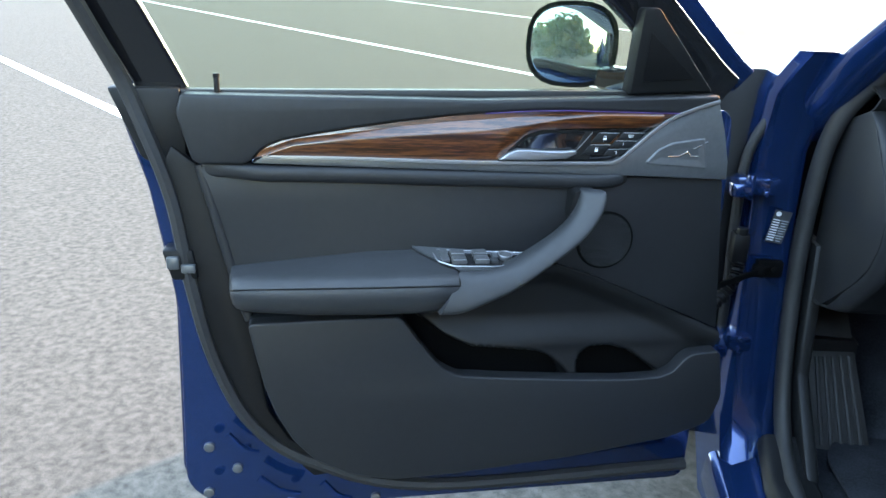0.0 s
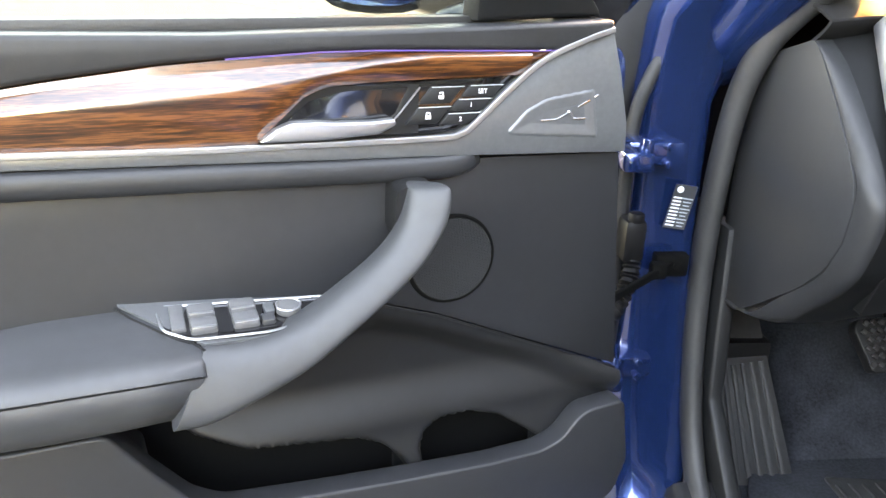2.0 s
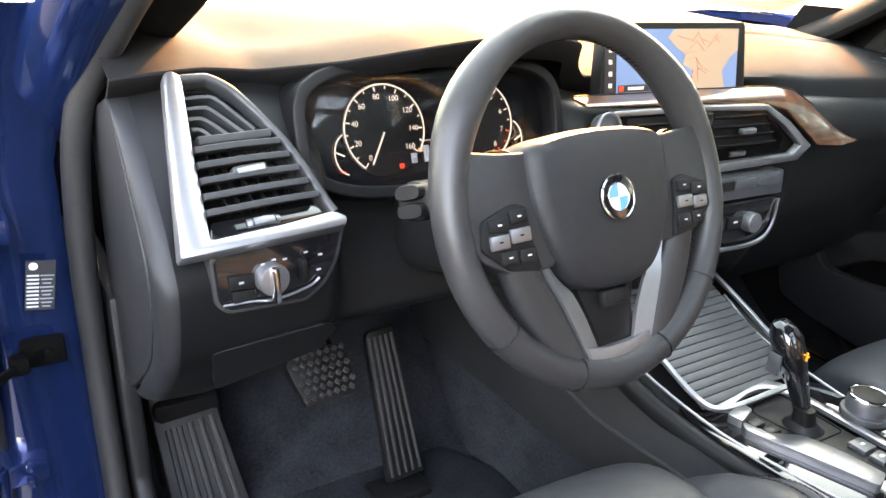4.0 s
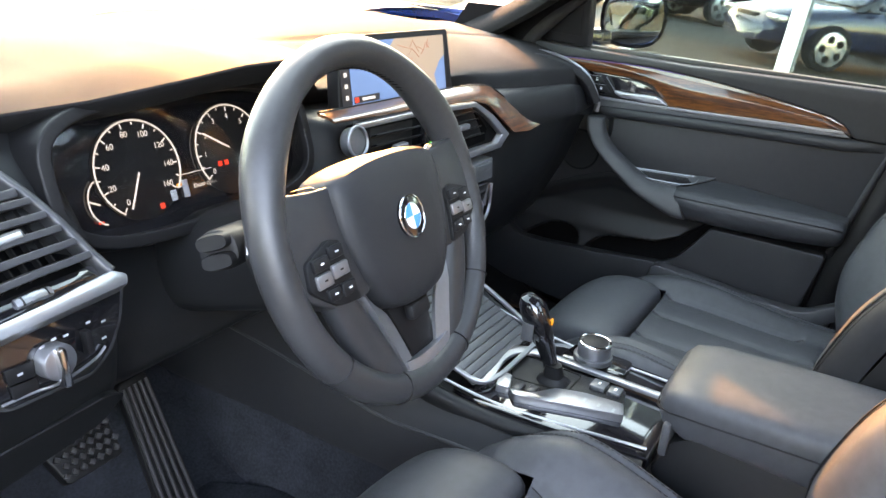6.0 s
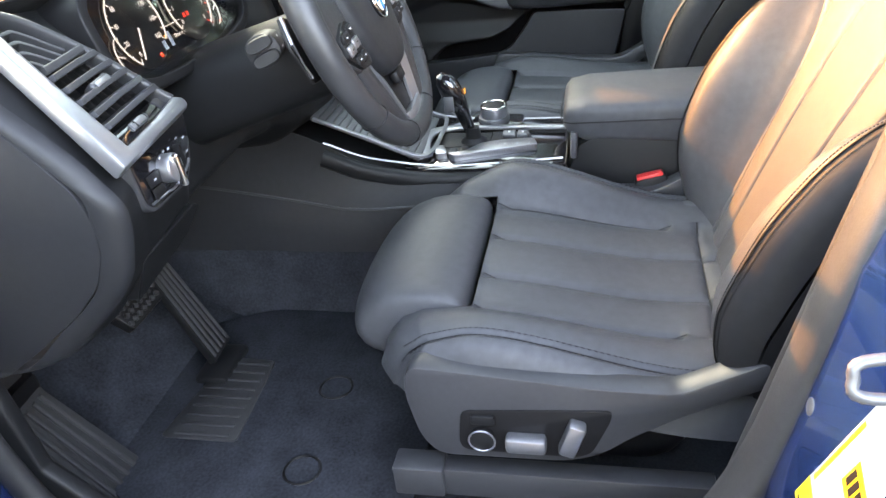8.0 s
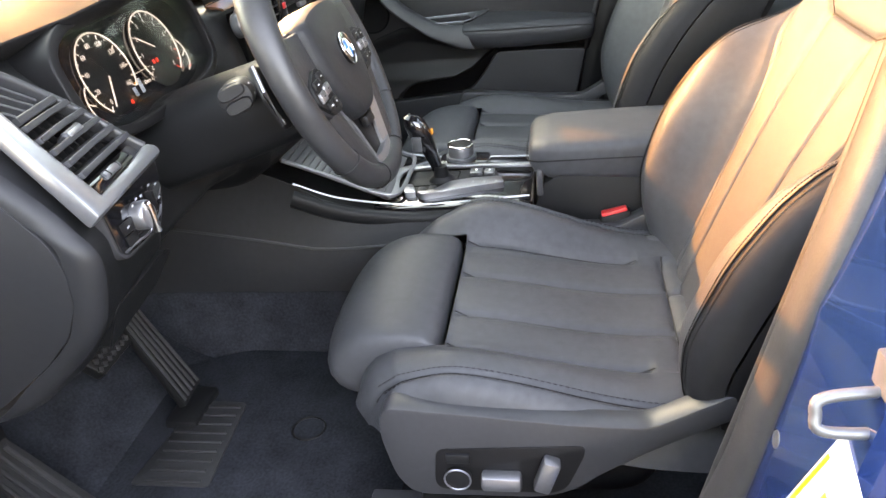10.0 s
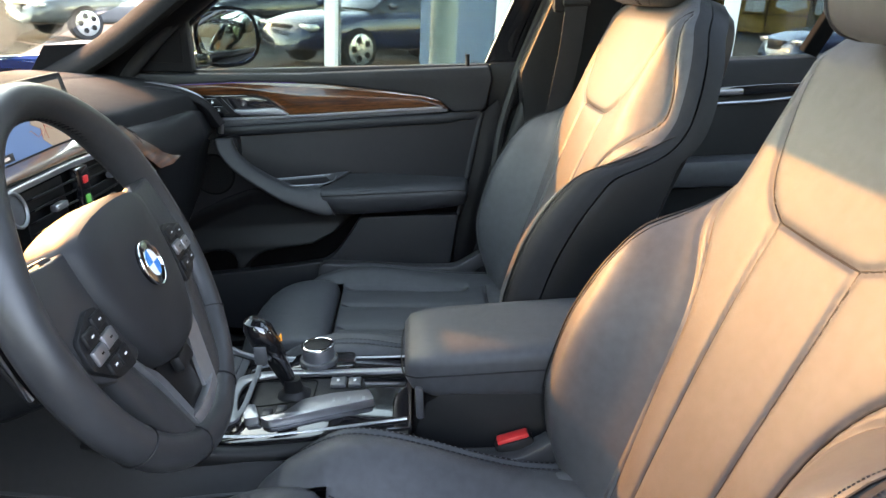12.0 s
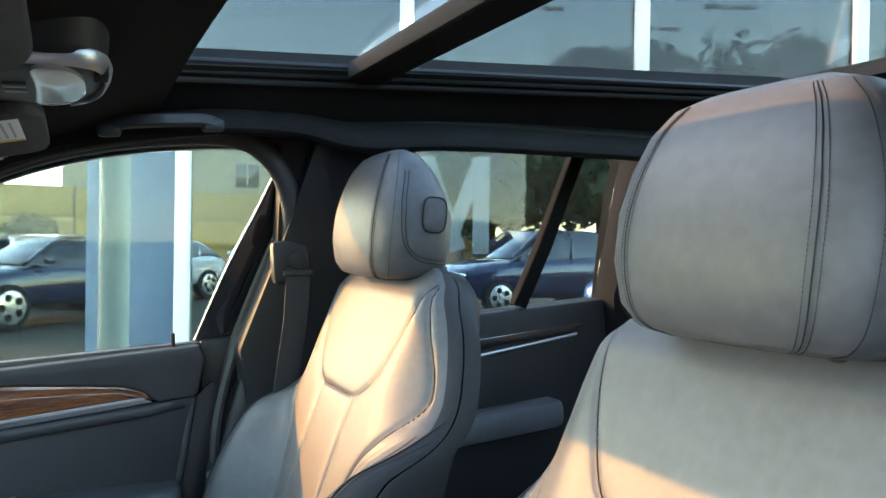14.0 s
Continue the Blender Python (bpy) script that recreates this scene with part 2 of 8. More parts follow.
def wood_mat(name, turn):
    m = bpy.data.materials.new(name)
    m.use_nodes = True
    nt = m.node_tree
    b = nt.nodes["Principled BSDF"]
    tc = nt.nodes.new("ShaderNodeTexCoord")
    rot = nt.nodes.new("ShaderNodeMapping")
    rot.inputs["Rotation"].default_value[2] = radians(turn)
    mp = nt.nodes.new("ShaderNodeMapping")
    mp.inputs["Scale"].default_value = (2.6, 70, 80)
    nt.links.new(tc.outputs["Object"], rot.inputs["Vector"])
    nt.links.new(rot.outputs[0], mp.inputs["Vector"])
    n1 = nt.nodes.new("ShaderNodeTexNoise")
    n1.inputs["Scale"].default_value, n1.inputs["Detail"].default_value, n1.inputs["Distortion"].default_value = 2.2, 8, 0.7
    nt.links.new(mp.outputs[0], n1.inputs["Vector"])
    mp2 = nt.nodes.new("ShaderNodeMapping")
    mp2.inputs["Scale"].default_value = (16, 300, 330)
    nt.links.new(rot.outputs[0], mp2.inputs["Vector"])
    n2 = nt.nodes.new("ShaderNodeTexNoise")
    n2.inputs["Scale"].default_value, n2.inputs["Detail"].default_value = 3, 3
    nt.links.new(mp2.outputs[0], n2.inputs["Vector"])
    mm = nt.nodes.new("ShaderNodeMath")
    mm.operation = "MULTIPLY_ADD"
    mm.inputs[1].default_value = 0.8
    nt.links.new(n2.outputs["Fac"], mm.inputs[0])
    nt.links.new(n1.outputs["Fac"], mm.inputs[2])
    cr = nt.nodes.new("ShaderNodeValToRGB")
    el = cr.color_ramp.elements
    el[0].position, el[0].color = 0.66, (0.006, 0.0026, 0.0014, 1)
    el[1].position, el[1].color = 1.12, (0.125, 0.042, 0.013, 1)
    e = el.new(0.90)
    e.color = (0.050, 0.0155, 0.0052, 1)
    nt.links.new(mm.outputs[0], cr.inputs[0])
    nt.links.new(cr.outputs[0], b.inputs["Base Color"])
    b.inputs["Roughness"].default_value = 0.28
    b.inputs["Coat Weight"].default_value, b.inputs["Coat Roughness"].default_value = 1.0, 0.07
    return m


M_leather = mat("black_leather", (0.044, 0.046, 0.050), 0.48, spec=0.40, var=0.18, vscale=5, bump=0.25, bscale=900, kind="grain", rvar=0.08)
M_soft = mat("soft_black_trim", (0.0135, 0.0142, 0.016), 0.48, spec=0.38, var=0.15, vscale=7, bump=0.25, bscale=1100, kind="grain", rvar=0.08)
M_pad = mat("grained_dash_top", (0.0105, 0.0105, 0.0115), 0.70, spec=0.15, var=0.15, vscale=7, bump=0.3, bscale=1100, kind="grain", rvar=0.06)
M_rim = mat("smooth_rim_leather", (0.024, 0.0245, 0.026), 0.36, var=0.15, vscale=9, bump=0.15, bscale=1200, kind="grain", rvar=0.08)
# Seat flanks: darker and rougher than M_leather, same grain.
M_seatside = mat("dark_seat_side", (0.014, 0.0145, 0.016), 0.6, spec=0.2, var=0.15, vscale=6, bump=0.25, bscale=900, kind="grain", rvar=0.06)
M_trim = mat("mid_black_trim", (0.0120, 0.0126, 0.0138), 0.5, spec=0.34, var=0.15, vscale=7, bump=0.25, bscale=1100, kind="grain", rvar=0.08)
M_doorskin = mat("door_leatherette", (0.0135, 0.0142, 0.0162), 0.46, spec=0.42, var=0.12, vscale=5, bump=0.2, bscale=900, kind="grain", rvar=0.06)
M_armpad = mat("armrest_leather", (0.028, 0.0295, 0.0325), 0.48, spec=0.45, var=0.12, vscale=5, bump=0.2, bscale=900, kind="grain", rvar=0.06)
M_bin = mat("moulded_bin_plastic", (0.0085, 0.0088, 0.0097), 0.46, spec=0.30, var=0.15)
# Near-black for hollows, their shade painted in; also a few plain black parts.
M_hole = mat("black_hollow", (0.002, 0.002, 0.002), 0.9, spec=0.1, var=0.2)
M_plastic = mat("black_plastic", (0.0070, 0.0074, 0.0082), 0.48, spec=0.30, var=0.15, vscale=9, bump=0.2, bscale=1400)
M_satin = mat("satin_black_plastic", (0.030, 0.031, 0.034), 0.38, var=0.1, vscale=9, bump=0.1, bscale=1400)
M_dark = mat("dark_plastic", (0.006, 0.006, 0.0067), 0.5, spec=0.25, var=0.2, vscale=9, bump=0.1, bscale=900)
M_gloss = mat("gloss_black", (0.006, 0.006, 0.007), 0.09, var=0.1, coat=1.0, rvar=0.04)
M_rubber = mat("rubber_seal", (0.020, 0.020, 0.021), 0.55, var=0.2, vscale=12, bump=0.2, bscale=500)
M_carpet = mat("carpet", (0.019, 0.021, 0.0255), 0.95, spec=0.1, var=0.45, vscale=16, bump=1.0, bscale=700)
M_silver = mat("satin_silver", (0.30, 0.305, 0.32), 0.34, 0.85, var=0.05, vscale=10, rvar=0.06)
M_spoke = mat("bright_satin_silver", (0.28, 0.284, 0.295), 0.36, 0.8, var=0.05, vscale=10, rvar=0.06)
M_chrome = mat("chrome", (0.75, 0.76, 0.78), 0.10, 1.0, var=0.04, rvar=0.04)
M_brush = mat("brushed_grey", (0.105, 0.11, 0.117), 0.38, 0.5, var=0.1, vscale=12, rvar=0.06)
M_blue = mat("blue_metallic_paint", (0.0062, 0.033, 0.128), 0.20, 0.65, var=0.1, vscale=3, coat=1.0, rvar=0.05)
M_headliner = mat("black_headliner", (0.0105, 0.0105, 0.011), 0.95, spec=0.08, var=0.25, vscale=12, bump=0.6, bscale=1200)
M_cover = mat("ribbed_cover_plastic", (0.085, 0.086, 0.090), 0.42, 0.2, var=0.1, vscale=12, rvar=0.06)
M_visor = mat("dark_grey_visor_fabric", (0.045, 0.045, 0.047), 0.9, spec=0.2, var=0.2, vscale=12, bump=0.5, bscale=1200)
M_lamp = mat("pale_lamp_lens", (0.42, 0.42, 0.40), 0.25, var=0.05, coat=0.5)
M_white = mat("white_print", (0.75, 0.75, 0.75), 0.5, var=0.03)
M_red = mat("red_button", (0.65, 0.03, 0.03), 0.35, var=0.05)
M_yellow = mat("yellow_print", (0.75, 0.50, 0.03), 0.5, var=0.05)
M_enamel_blue = mat("blue_enamel", (0.03, 0.25, 0.62), 0.15, var=0.03, coat=0.6)
M_grey_print = mat("grey_print", (0.35, 0.36, 0.38), 0.5, var=0.05)
M_orange = mat("orange_print", (0.75, 0.25, 0.03), 0.5, var=0.05)
M_glass = pane_mat("window_glass", (0.76, 0.81, 0.75))
M_darkglass = pane_mat("rear_privacy_glass", (0.75, 0.8, 0.78), 0.0, 0.6)
M_roofglass = pane_mat("roof_glass", (0.68, 0.72, 0.71), 0.0, 0.3)
M_mirror = mat("mirror_silver", (0.85, 0.87, 0.88), 0.015, 1.0, var=0.01, rvar=0.01)
M_wood_d = wood_mat("walnut_driver_door", -17.7)
M_wood_p = wood_mat("walnut_passenger_door", 90)
M_wood_x = wood_mat("walnut_dash", 0)
M_lens = pane_mat("cluster_lens", (0.86, 0.86, 0.86), 0.02, 0.8)
G_white = glow("lit_white", (0.9, 0.95, 1.0), 0.042)
G_red = glow("lit_red", (1.0, 0.06, 0.03), 0.06)
G_amber = glow("lit_amber", (1.0, 0.45, 0.05), 0.05)
G_green = glow("lit_green", (0.1, 0.9, 0.2), 0.02)
G_violet = glow("lit_violet", (0.30, 0.18, 0.8), 0.006)

# ---- the lot, which rises gently towards the car's nose ----
OUT = pose(0, 0, 0, 4.5, 0, 0)
M_asphalt = mat("asphalt", (0.092, 0.083, 0.070), 0.95, var=0.5, vscale=38, bump=1.0, bscale=170, rvar=0.04, spec=0.12)
M_line = mat("worn_white_road_paint", (0.70, 0.70, 0.68), 0.6, var=0.15, vscale=9, bump=0.5, bscale=150)
M_kerb = mat("pale_concrete", (0.42, 0.40, 0.36), 0.85, var=0.15, vscale=5, bump=0.6, bscale=120)
M_mullion = mat("white_painted_metal", (0.42, 0.44, 0.45), 0.35, var=0.05, vscale=3)
M_stucco = mat("tan_render", (0.45, 0.36, 0.24), 0.85, var=0.12, vscale=3, bump=0.4, bscale=80)

tagged(part("ground", sheet(lambda u, v: ((u - 0.5) * 700, (v - 0.5) * 700, -0.03), 20, 20), M_asphalt, m=OUT), "grey rolled asphalt of a dealer's parking lot", "asphalt", kind="structure")
LINES = thing("parking_lines", (0, 0, 0), "worn white painted parking bay lines on asphalt", "road marking", kind="structure")


def floor_line(a, b, w=0.11):
    a, b = Vector((*a, 0)), Vector((*b, 0))
    d = (b - a).normalized()
    s = Vector((-d.y, d.x, 0)) * w / 2
    n = max(2, int((b - a).length / 0.25))
    rnd = random.Random(int(a.x * 100))
    rows = []
    for i in range(n + 1):
        p = a.lerp(b, i / n) + Vector((0, 0, -0.026))
        j = rnd.uniform(-0.004, 0.004)
        rows.append((p - s * (1 + j * 8), p + s * (1 + j * 6)))
    bm = loft([(x, y, y - Vector((0, 0, 0.002)), x - Vector((0, 0, 0.002))) for x, y in rows])
    part("painted_line", bm, M_line, LINES, m=OUT)

# == bay lines
D_ = Vector((8.28, -7.03)).normalized()
for a, b in (((-11.6, 10.85), (-2.6, 3.4)), ((-13.0, 17.9), (1.6, 5.45)), ((-8.2, 20.9), (4.2, 9.4)), ((-2.0, 24.6), (9.0, 13.8)), ((-16.0, 26.5), (-9.7, 21.0))):
    floor_line(a, b)
floor_line((-16.0, 13.2), (-9.6, 19.2), 0.11)
KERB = part("kerb", box((0, 0, 0), (0.16, 26, 0.17), 0.02, m=pose(-19.0, 20.0, 0.05, 0, 0, -46)), M_kerb, m=OUT)
tagged(KERB, "pale concrete kerb at the edge of the lot", "kerb", kind="structure")
M_grass = mat("dry_grass", (0.16, 0.14, 0.05), 0.9, var=0.4, vscale=2, bump=1.0, bscale=60)
tagged(part("verge", box((0, 0, 0), (14, 26, 0.16), 0.03, m=pose(-24.1, 25.0, 0.04, 0, 0, -46)), M_grass, m=OUT), "dry grass verge behind the kerb", "grass", kind="structure")

# ---- showroom front, seen through the car's passenger side ----
M_showglass = pane_mat("showroom_glass", (0.44, 0.49, 0.50), 0.0, 0.5)
# Upper panes: extra dark tint put in to dim the bright sky behind.
M_upperglass = pane_mat("sky_dimming_glass", (0.16, 0.178, 0.178), 0.0, 0.7)
M_lampwhite = glow("ceiling_lamp", (1.0, 0.97, 0.9), 0.12)
M_bluewall = mat("pale_blue_panel", (0.50, 0.68, 0.98), 0.4, var=0.05, vscale=2)
M_column = mat("pale_green_column", (0.70, 0.80, 0.76), 0.35, var=0.04, vscale=2)
FAC = thing("showroom_facade", (7.0, -2.0, 0.0), "showroom curtain wall with white mullions and large panes", "building", kind="structure")
F_O, F_D = Vector((6.785, 0.25, 0)), Vector((0.41, 0.912, 0))
F_N = Vector((0.912, -0.41, 0))


def on_front(a, back=0.0, z=0.0):
    return F_O + F_D * a + F_N * back + Vector((0, 0, z))


POSTS = (2.95, 0.93, -0.93, -2.95, -5.15, -7.25, -9.3, -11.4)
TURN = pose(0, 0, 0, 0, 0, -24.2)
for k, a in enumerate(POSTS):
    part("mullion", box((0, 0, 0), (0.14, 0.13, 7.0), 0.01, m=Matrix.Translation(on_front(a, 0, 3.45)) @ TURN), M_mullion, FAC, m=OUT)
    if k + 1 < len(POSTS):
        wide = a - POSTS[k + 1]
        q = on_front(a - wide / 2)
        for z0, z1, gm, nm in ((0.10, 2.46, M_showglass, "pane"), (2.54, 6.9, M_upperglass, "upper_pane")):
            g = part(nm, box((0, 0, 0), (0.012, wide - 0.12, z1 - z0), 0, m=Matrix.Translation(q + Vector((0, 0, (z0 + z1) / 2))) @ TURN), gm, FAC, m=OUT)
            g.visible_shadow = False
        for z, hh in ((0.06, 0.16), (2.50, 0.08)):
            part("cross_rail", box((0, 0, 0), (0.10, wide - 0.14, hh), 0.01, m=Matrix.Translation(q + Vector((0, 0, z))) @ TURN), M_mullion, FAC, m=OUT)
LAMPS = thing("ceiling_lamps", tuple(OUT @ on_front(-4.0, 3.0, 4.4)), "rows of lit white showroom ceiling lamps", "lamp")
for a, bk in ((-1.2, 1.6), (-3.1, 2.6), (-4.3, 1.8), (-5.9, 2.4), (-6.5, 1.6), (-7.6, 2.8)):
    for da in (0.0, 0.34):
        part("lamp_panel", box((0, 0, 0), (0.10, 0.28, 0.03), 0.004, m=Matrix.Translation(on_front(a - da, bk, 4.25 - 0.05 * bk)) @ TURN), M_lampwhite, LAMPS, m=OUT)
COLUMN = part("round_column", cyl(on_front(0.04, 0.9, 3.4), (0, 0, 1), 0.15, 6.9, 40, 0.01), M_column, m=OUT)
tagged(COLUMN, "pale round column behind the showroom glass", "column", kind="structure")
BW = part("blue_panel", box((0, 0, 0), (0.05, 1.15, 6.6), 0.01, m=Matrix.Translation(on_front(0.0, 1.5, 3.3)) @ pose(0, 0, 0, 0, 0, -24.2)), M_bluewall, m=OUT)
tagged(BW, "pale blue wall panel behind the column", "wall panel", kind="structure")
SIGN = part("white_letter_sign", join(*[box((0, 0, 0), (0.05, w, 0.95), 0.01, m=Matrix.Translation(on_front(a, 0.35, 1.75)) @ pose(0, 0, 0, t, 0, 0) @ pose(0, 0, 0, 0, 0, -24.2)) for a, w, t in ((-3.70, 0.16, 0), (-3.52, 0.14, 22), (-3.33, 0.14, -22), (-3.13, 0.16, 0))]), M_white, m=OUT)
tagged(SIGN, "large white angular sign behind the glass", "sign")

# ---- parked cars ----
M_tyre = mat("tyre_rubber", (0.015, 0.015, 0.016), 0.8, var=0.2, bump=0.3, bscale=200)
M_alloy = mat("alloy_rim", (0.55, 0.56, 0.58), 0.3, 0.8, var=0.05)
M_carglass = mat("dark_car_glass", (0.01, 0.012, 0.014), 0.05, var=0.05, coat=1.0, rvar=0.02)
PAINTS = {n: mat(n + "_car_paint", c, 0.25, 0.2, var=0.05, coat=1.0, rvar=0.04) for n, c in (("black", (0.012, 0.012, 0.014)), ("silver", (0.50, 0.51, 0.53)), ("white", (0.72, 0.72, 0.72)), ("red", (0.42, 0.02, 0.02)), ("navy", (0.012, 0.022, 0.06)), ("grey", (0.12, 0.125, 0.135)))}


def parked_car(m, paint, label, tall=0.0):
    car = thing("parked_car", (OUT @ m).translation, label, "car", "parked cars")
    mm = OUT @ m
    zb = 0.28
    body = []
    for y, w, zt, p in ((-2.32, 0.62, 0.78, 3), (-2.22, 0.80, 0.98 + tall * 0.5, 4), (-1.7, 0.90, 1.04 + tall * 0.6, 5), (-0.6, 0.92, 1.02 + tall * 0.6, 5), (0.6, 0.92, 0.98 + tall * 0.5, 5), (1.1, 0.91, 0.95 + tall * 0.5, 5), (1.8, 0.87, 0.86 + tall * 0.5, 4), (2.2, 0.78, 0.76 + tall * 0.4, 3.5), (2.36, 0.60, 0.62 + tall * 0.3, 3)):
        body.append([(x, y, (zt + zb) / 2 + z) for x, z in oval(w, (zt - zb) / 2, 28, p)])
    part("body", loft(body), PAINTS[paint], car, m=mm, angle=50)
    cab = []
    zr = 1.42 + tall
    for y, w, z0, z1 in ((-2.12, 0.66, 0.95 + tall * 0.5, 1.02 + tall * 0.5), (-1.55, 0.70, 0.95 + tall * 0.5, zr - 0.10), (-1.0, 0.72, 0.95, zr - 0.01), (-0.2, 0.73, 0.95, zr), (0.35, 0.72, 0.95, zr - 0.04), (1.12, 0.76, 0.90, 0.97 + tall * 0.5)):
        cab.append([(-w - 0.08, y, z0), (-w, y, lerp(z0, z1, 0.75)), (-w + 0.14, y, z1), (w - 0.14, y, z1), (w, y, lerp(z0, z1, 0.75)), (w + 0.08, y, z0)])
    part("glasshouse", loft(cab), M_carglass, car, m=mm)
    part("roof", sheet(lambda u, v: (lerp(-0.60, 0.60, u), lerp(-1.55, 0.35, v), zr - 0.005 - 0.10 * step(0.75, 1.0, 1 - v) - 0.03 * step(0.85, 1.0, v) - 0.03 * (2 * u - 1) ** 4 + 0.012), 8, 10, 0.03), PAINTS[paint], car, m=mm)
    for s in (-1, 1):
        for pts in (((s * 0.83, 1.1, 0.98 + tall * 0.5), (s * 0.66, 0.40, zr - 0.05), (s * 0.62, -0.2, zr - 0.01)), ((s * 0.80, -0.35, 0.98 + tall * 0.5), (s * 0.65, -0.40, zr - 0.03)), ((s * 0.79, -1.25, 1.0 + tall * 0.5), (s * 0.62, -1.42, zr - 0.10))):
            part("pillar", tube(pts, 0.035, 6), PAINTS[paint], car, m=mm)
        part("side_mirror", box((s * 0.98, 0.80, 1.02 + tall * 0.6), (0.16, 0.10, 0.12), 0.03), PAINTS[paint], car, m=mm)
        part("headlight", box((s * 0.62, 2.20, 0.66 + tall * 0.4), (0.34, 0.18, 0.10), 0.03), M_alloy, car, m=mm)
        part("tail_light", box((s * 0.66, -2.24, 0.84 + tall * 0.4), (0.30, 0.14, 0.14), 0.03), M_red, car, m=mm)
        for y in (-1.42, 1.42):
            arch = part("wheel", cyl((s * 0.84, y, 0.34), (1, 0, 0), 0.34, 0.22, 32, 0.03), M_tyre, car, m=mm)
            part("rim", cyl((s * 0.955, y, 0.34), (1, 0, 0), 0.25, 0.02, 32, 0.008), M_alloy, arch, m=mm)
            for k in range(5):
                t = 2 * math.pi * k / 5
                part("spoke_gap", cyl((s * 0.966, y + 0.15 * math.cos(t), 0.34 + 0.15 * math.sin(t)), (1, 0, 0), 0.055, 0.012, 12, 0), M_dark, arch, m=mm)
    part("grille", box((0, 2.30, 0.58 + tall * 0.4), (0.60, 0.12, 0.20), 0.03), M_dark, car, m=mm)
    return car


parked_car(pose(13.35, 0.6, 0, 0, 0, 40), "navy", "dark blue saloon with pale alloy wheels beyond the showroom glass")
parked_car(pose(17.2, -0.95, 0, 0, 0, 40), "white", "white saloon with black grille beyond the showroom glass")
parked_car(pose(18.4, 3.3, 0, 0, 0, 40), "black", "black SUV parked beyond the showroom glass", 0.2)
parked_car(pose(16.9, 6.6, 0, 0, 0, 48), "grey", "dark grey saloon parked beyond the showroom glass")
parked_car(pose(26.0, 5.0, 0, 0, 0, 62), "red", "red SUV in the next row of the lot", 0.3)
parked_car(pose(20.5, -5.0, 0, 0, 0, 40), "silver", "silver saloon parked beyond the showroom glass")
parked_car(pose(12.6, -8.6, 0, 0, 0, 0), "navy", "dark blue SUV with bright roof edge beyond the glass", 0.27)

# ---- distance: building, trees, wires ----
M_bark = mat("bark", (0.10, 0.075, 0.05), 0.9, var=0.3, vscale=8, bump=1.0, bscale=40)
TB = thing("tan_building", (42, 2, 0), "tan building with yellow cladding panels across the road", "building")
M_yellowpanel = mat("yellow_cladding", (0.50, 0.31, 0.085), 0.6, var=0.12, vscale=1.5, bump=0.2, bscale=60)
part("wall", box((44, -4.0, 1.95), (7.6, 40, 3.9), 0.05), M_bark, TB, m=OUT)
for k in range(9):
    for z0, z1 in ((0.05, 0.95), (1.0, 2.40), (2.48, 3.86)):
        part("cladding_panel", box((40.17, -21.1 + 4.7 * k, (z0 + z1) / 2), (0.08, 4.58, z1 - z0), 0.01), M_yellowpanel, TB, m=OUT)
part("upper_storey", box((45, -11.0, 5.6), (7, 23.2, 3.5), 0.05), M_stucco, TB, m=OUT)
part("roof", box((45, -11.0, 7.5), (7.6, 24, 0.3), 0.05), M_kerb, TB, m=OUT)
for k in range(5):
    wi = part("window", box((41.48, -3.9 - 4.7 * k, 5.0), (0.08, 1.3, 1.3), 0.02), M_carglass, TB, m=OUT)
    part("window_frame", box((41.44, -3.9 - 4.7 * k, 5.0), (0.05, 0.08, 1.3), 0.01), M_kerb, wi, m=OUT)
# unseen dark wall, added to block low sky light from the driver's side
M_skyblock = mat("sky_block_grey", (0.060, 0.058, 0.055), 0.8, spec=0.2, var=0.25, vscale=0.6, bump=0.3, bscale=20)
tagged(part("sky_block_west", box((-22, -20, 3.0), (0.4, 48, 6.4), 0.05), M_skyblock, m=OUT), "unseen plain dark wall added to block low sky light", "wall", kind="structure")
M_leaf = mat("foliage", (0.026, 0.050, 0.015), 0.6, var=0.5, vscale=0.7)
LEAF_RND = random.Random(11)


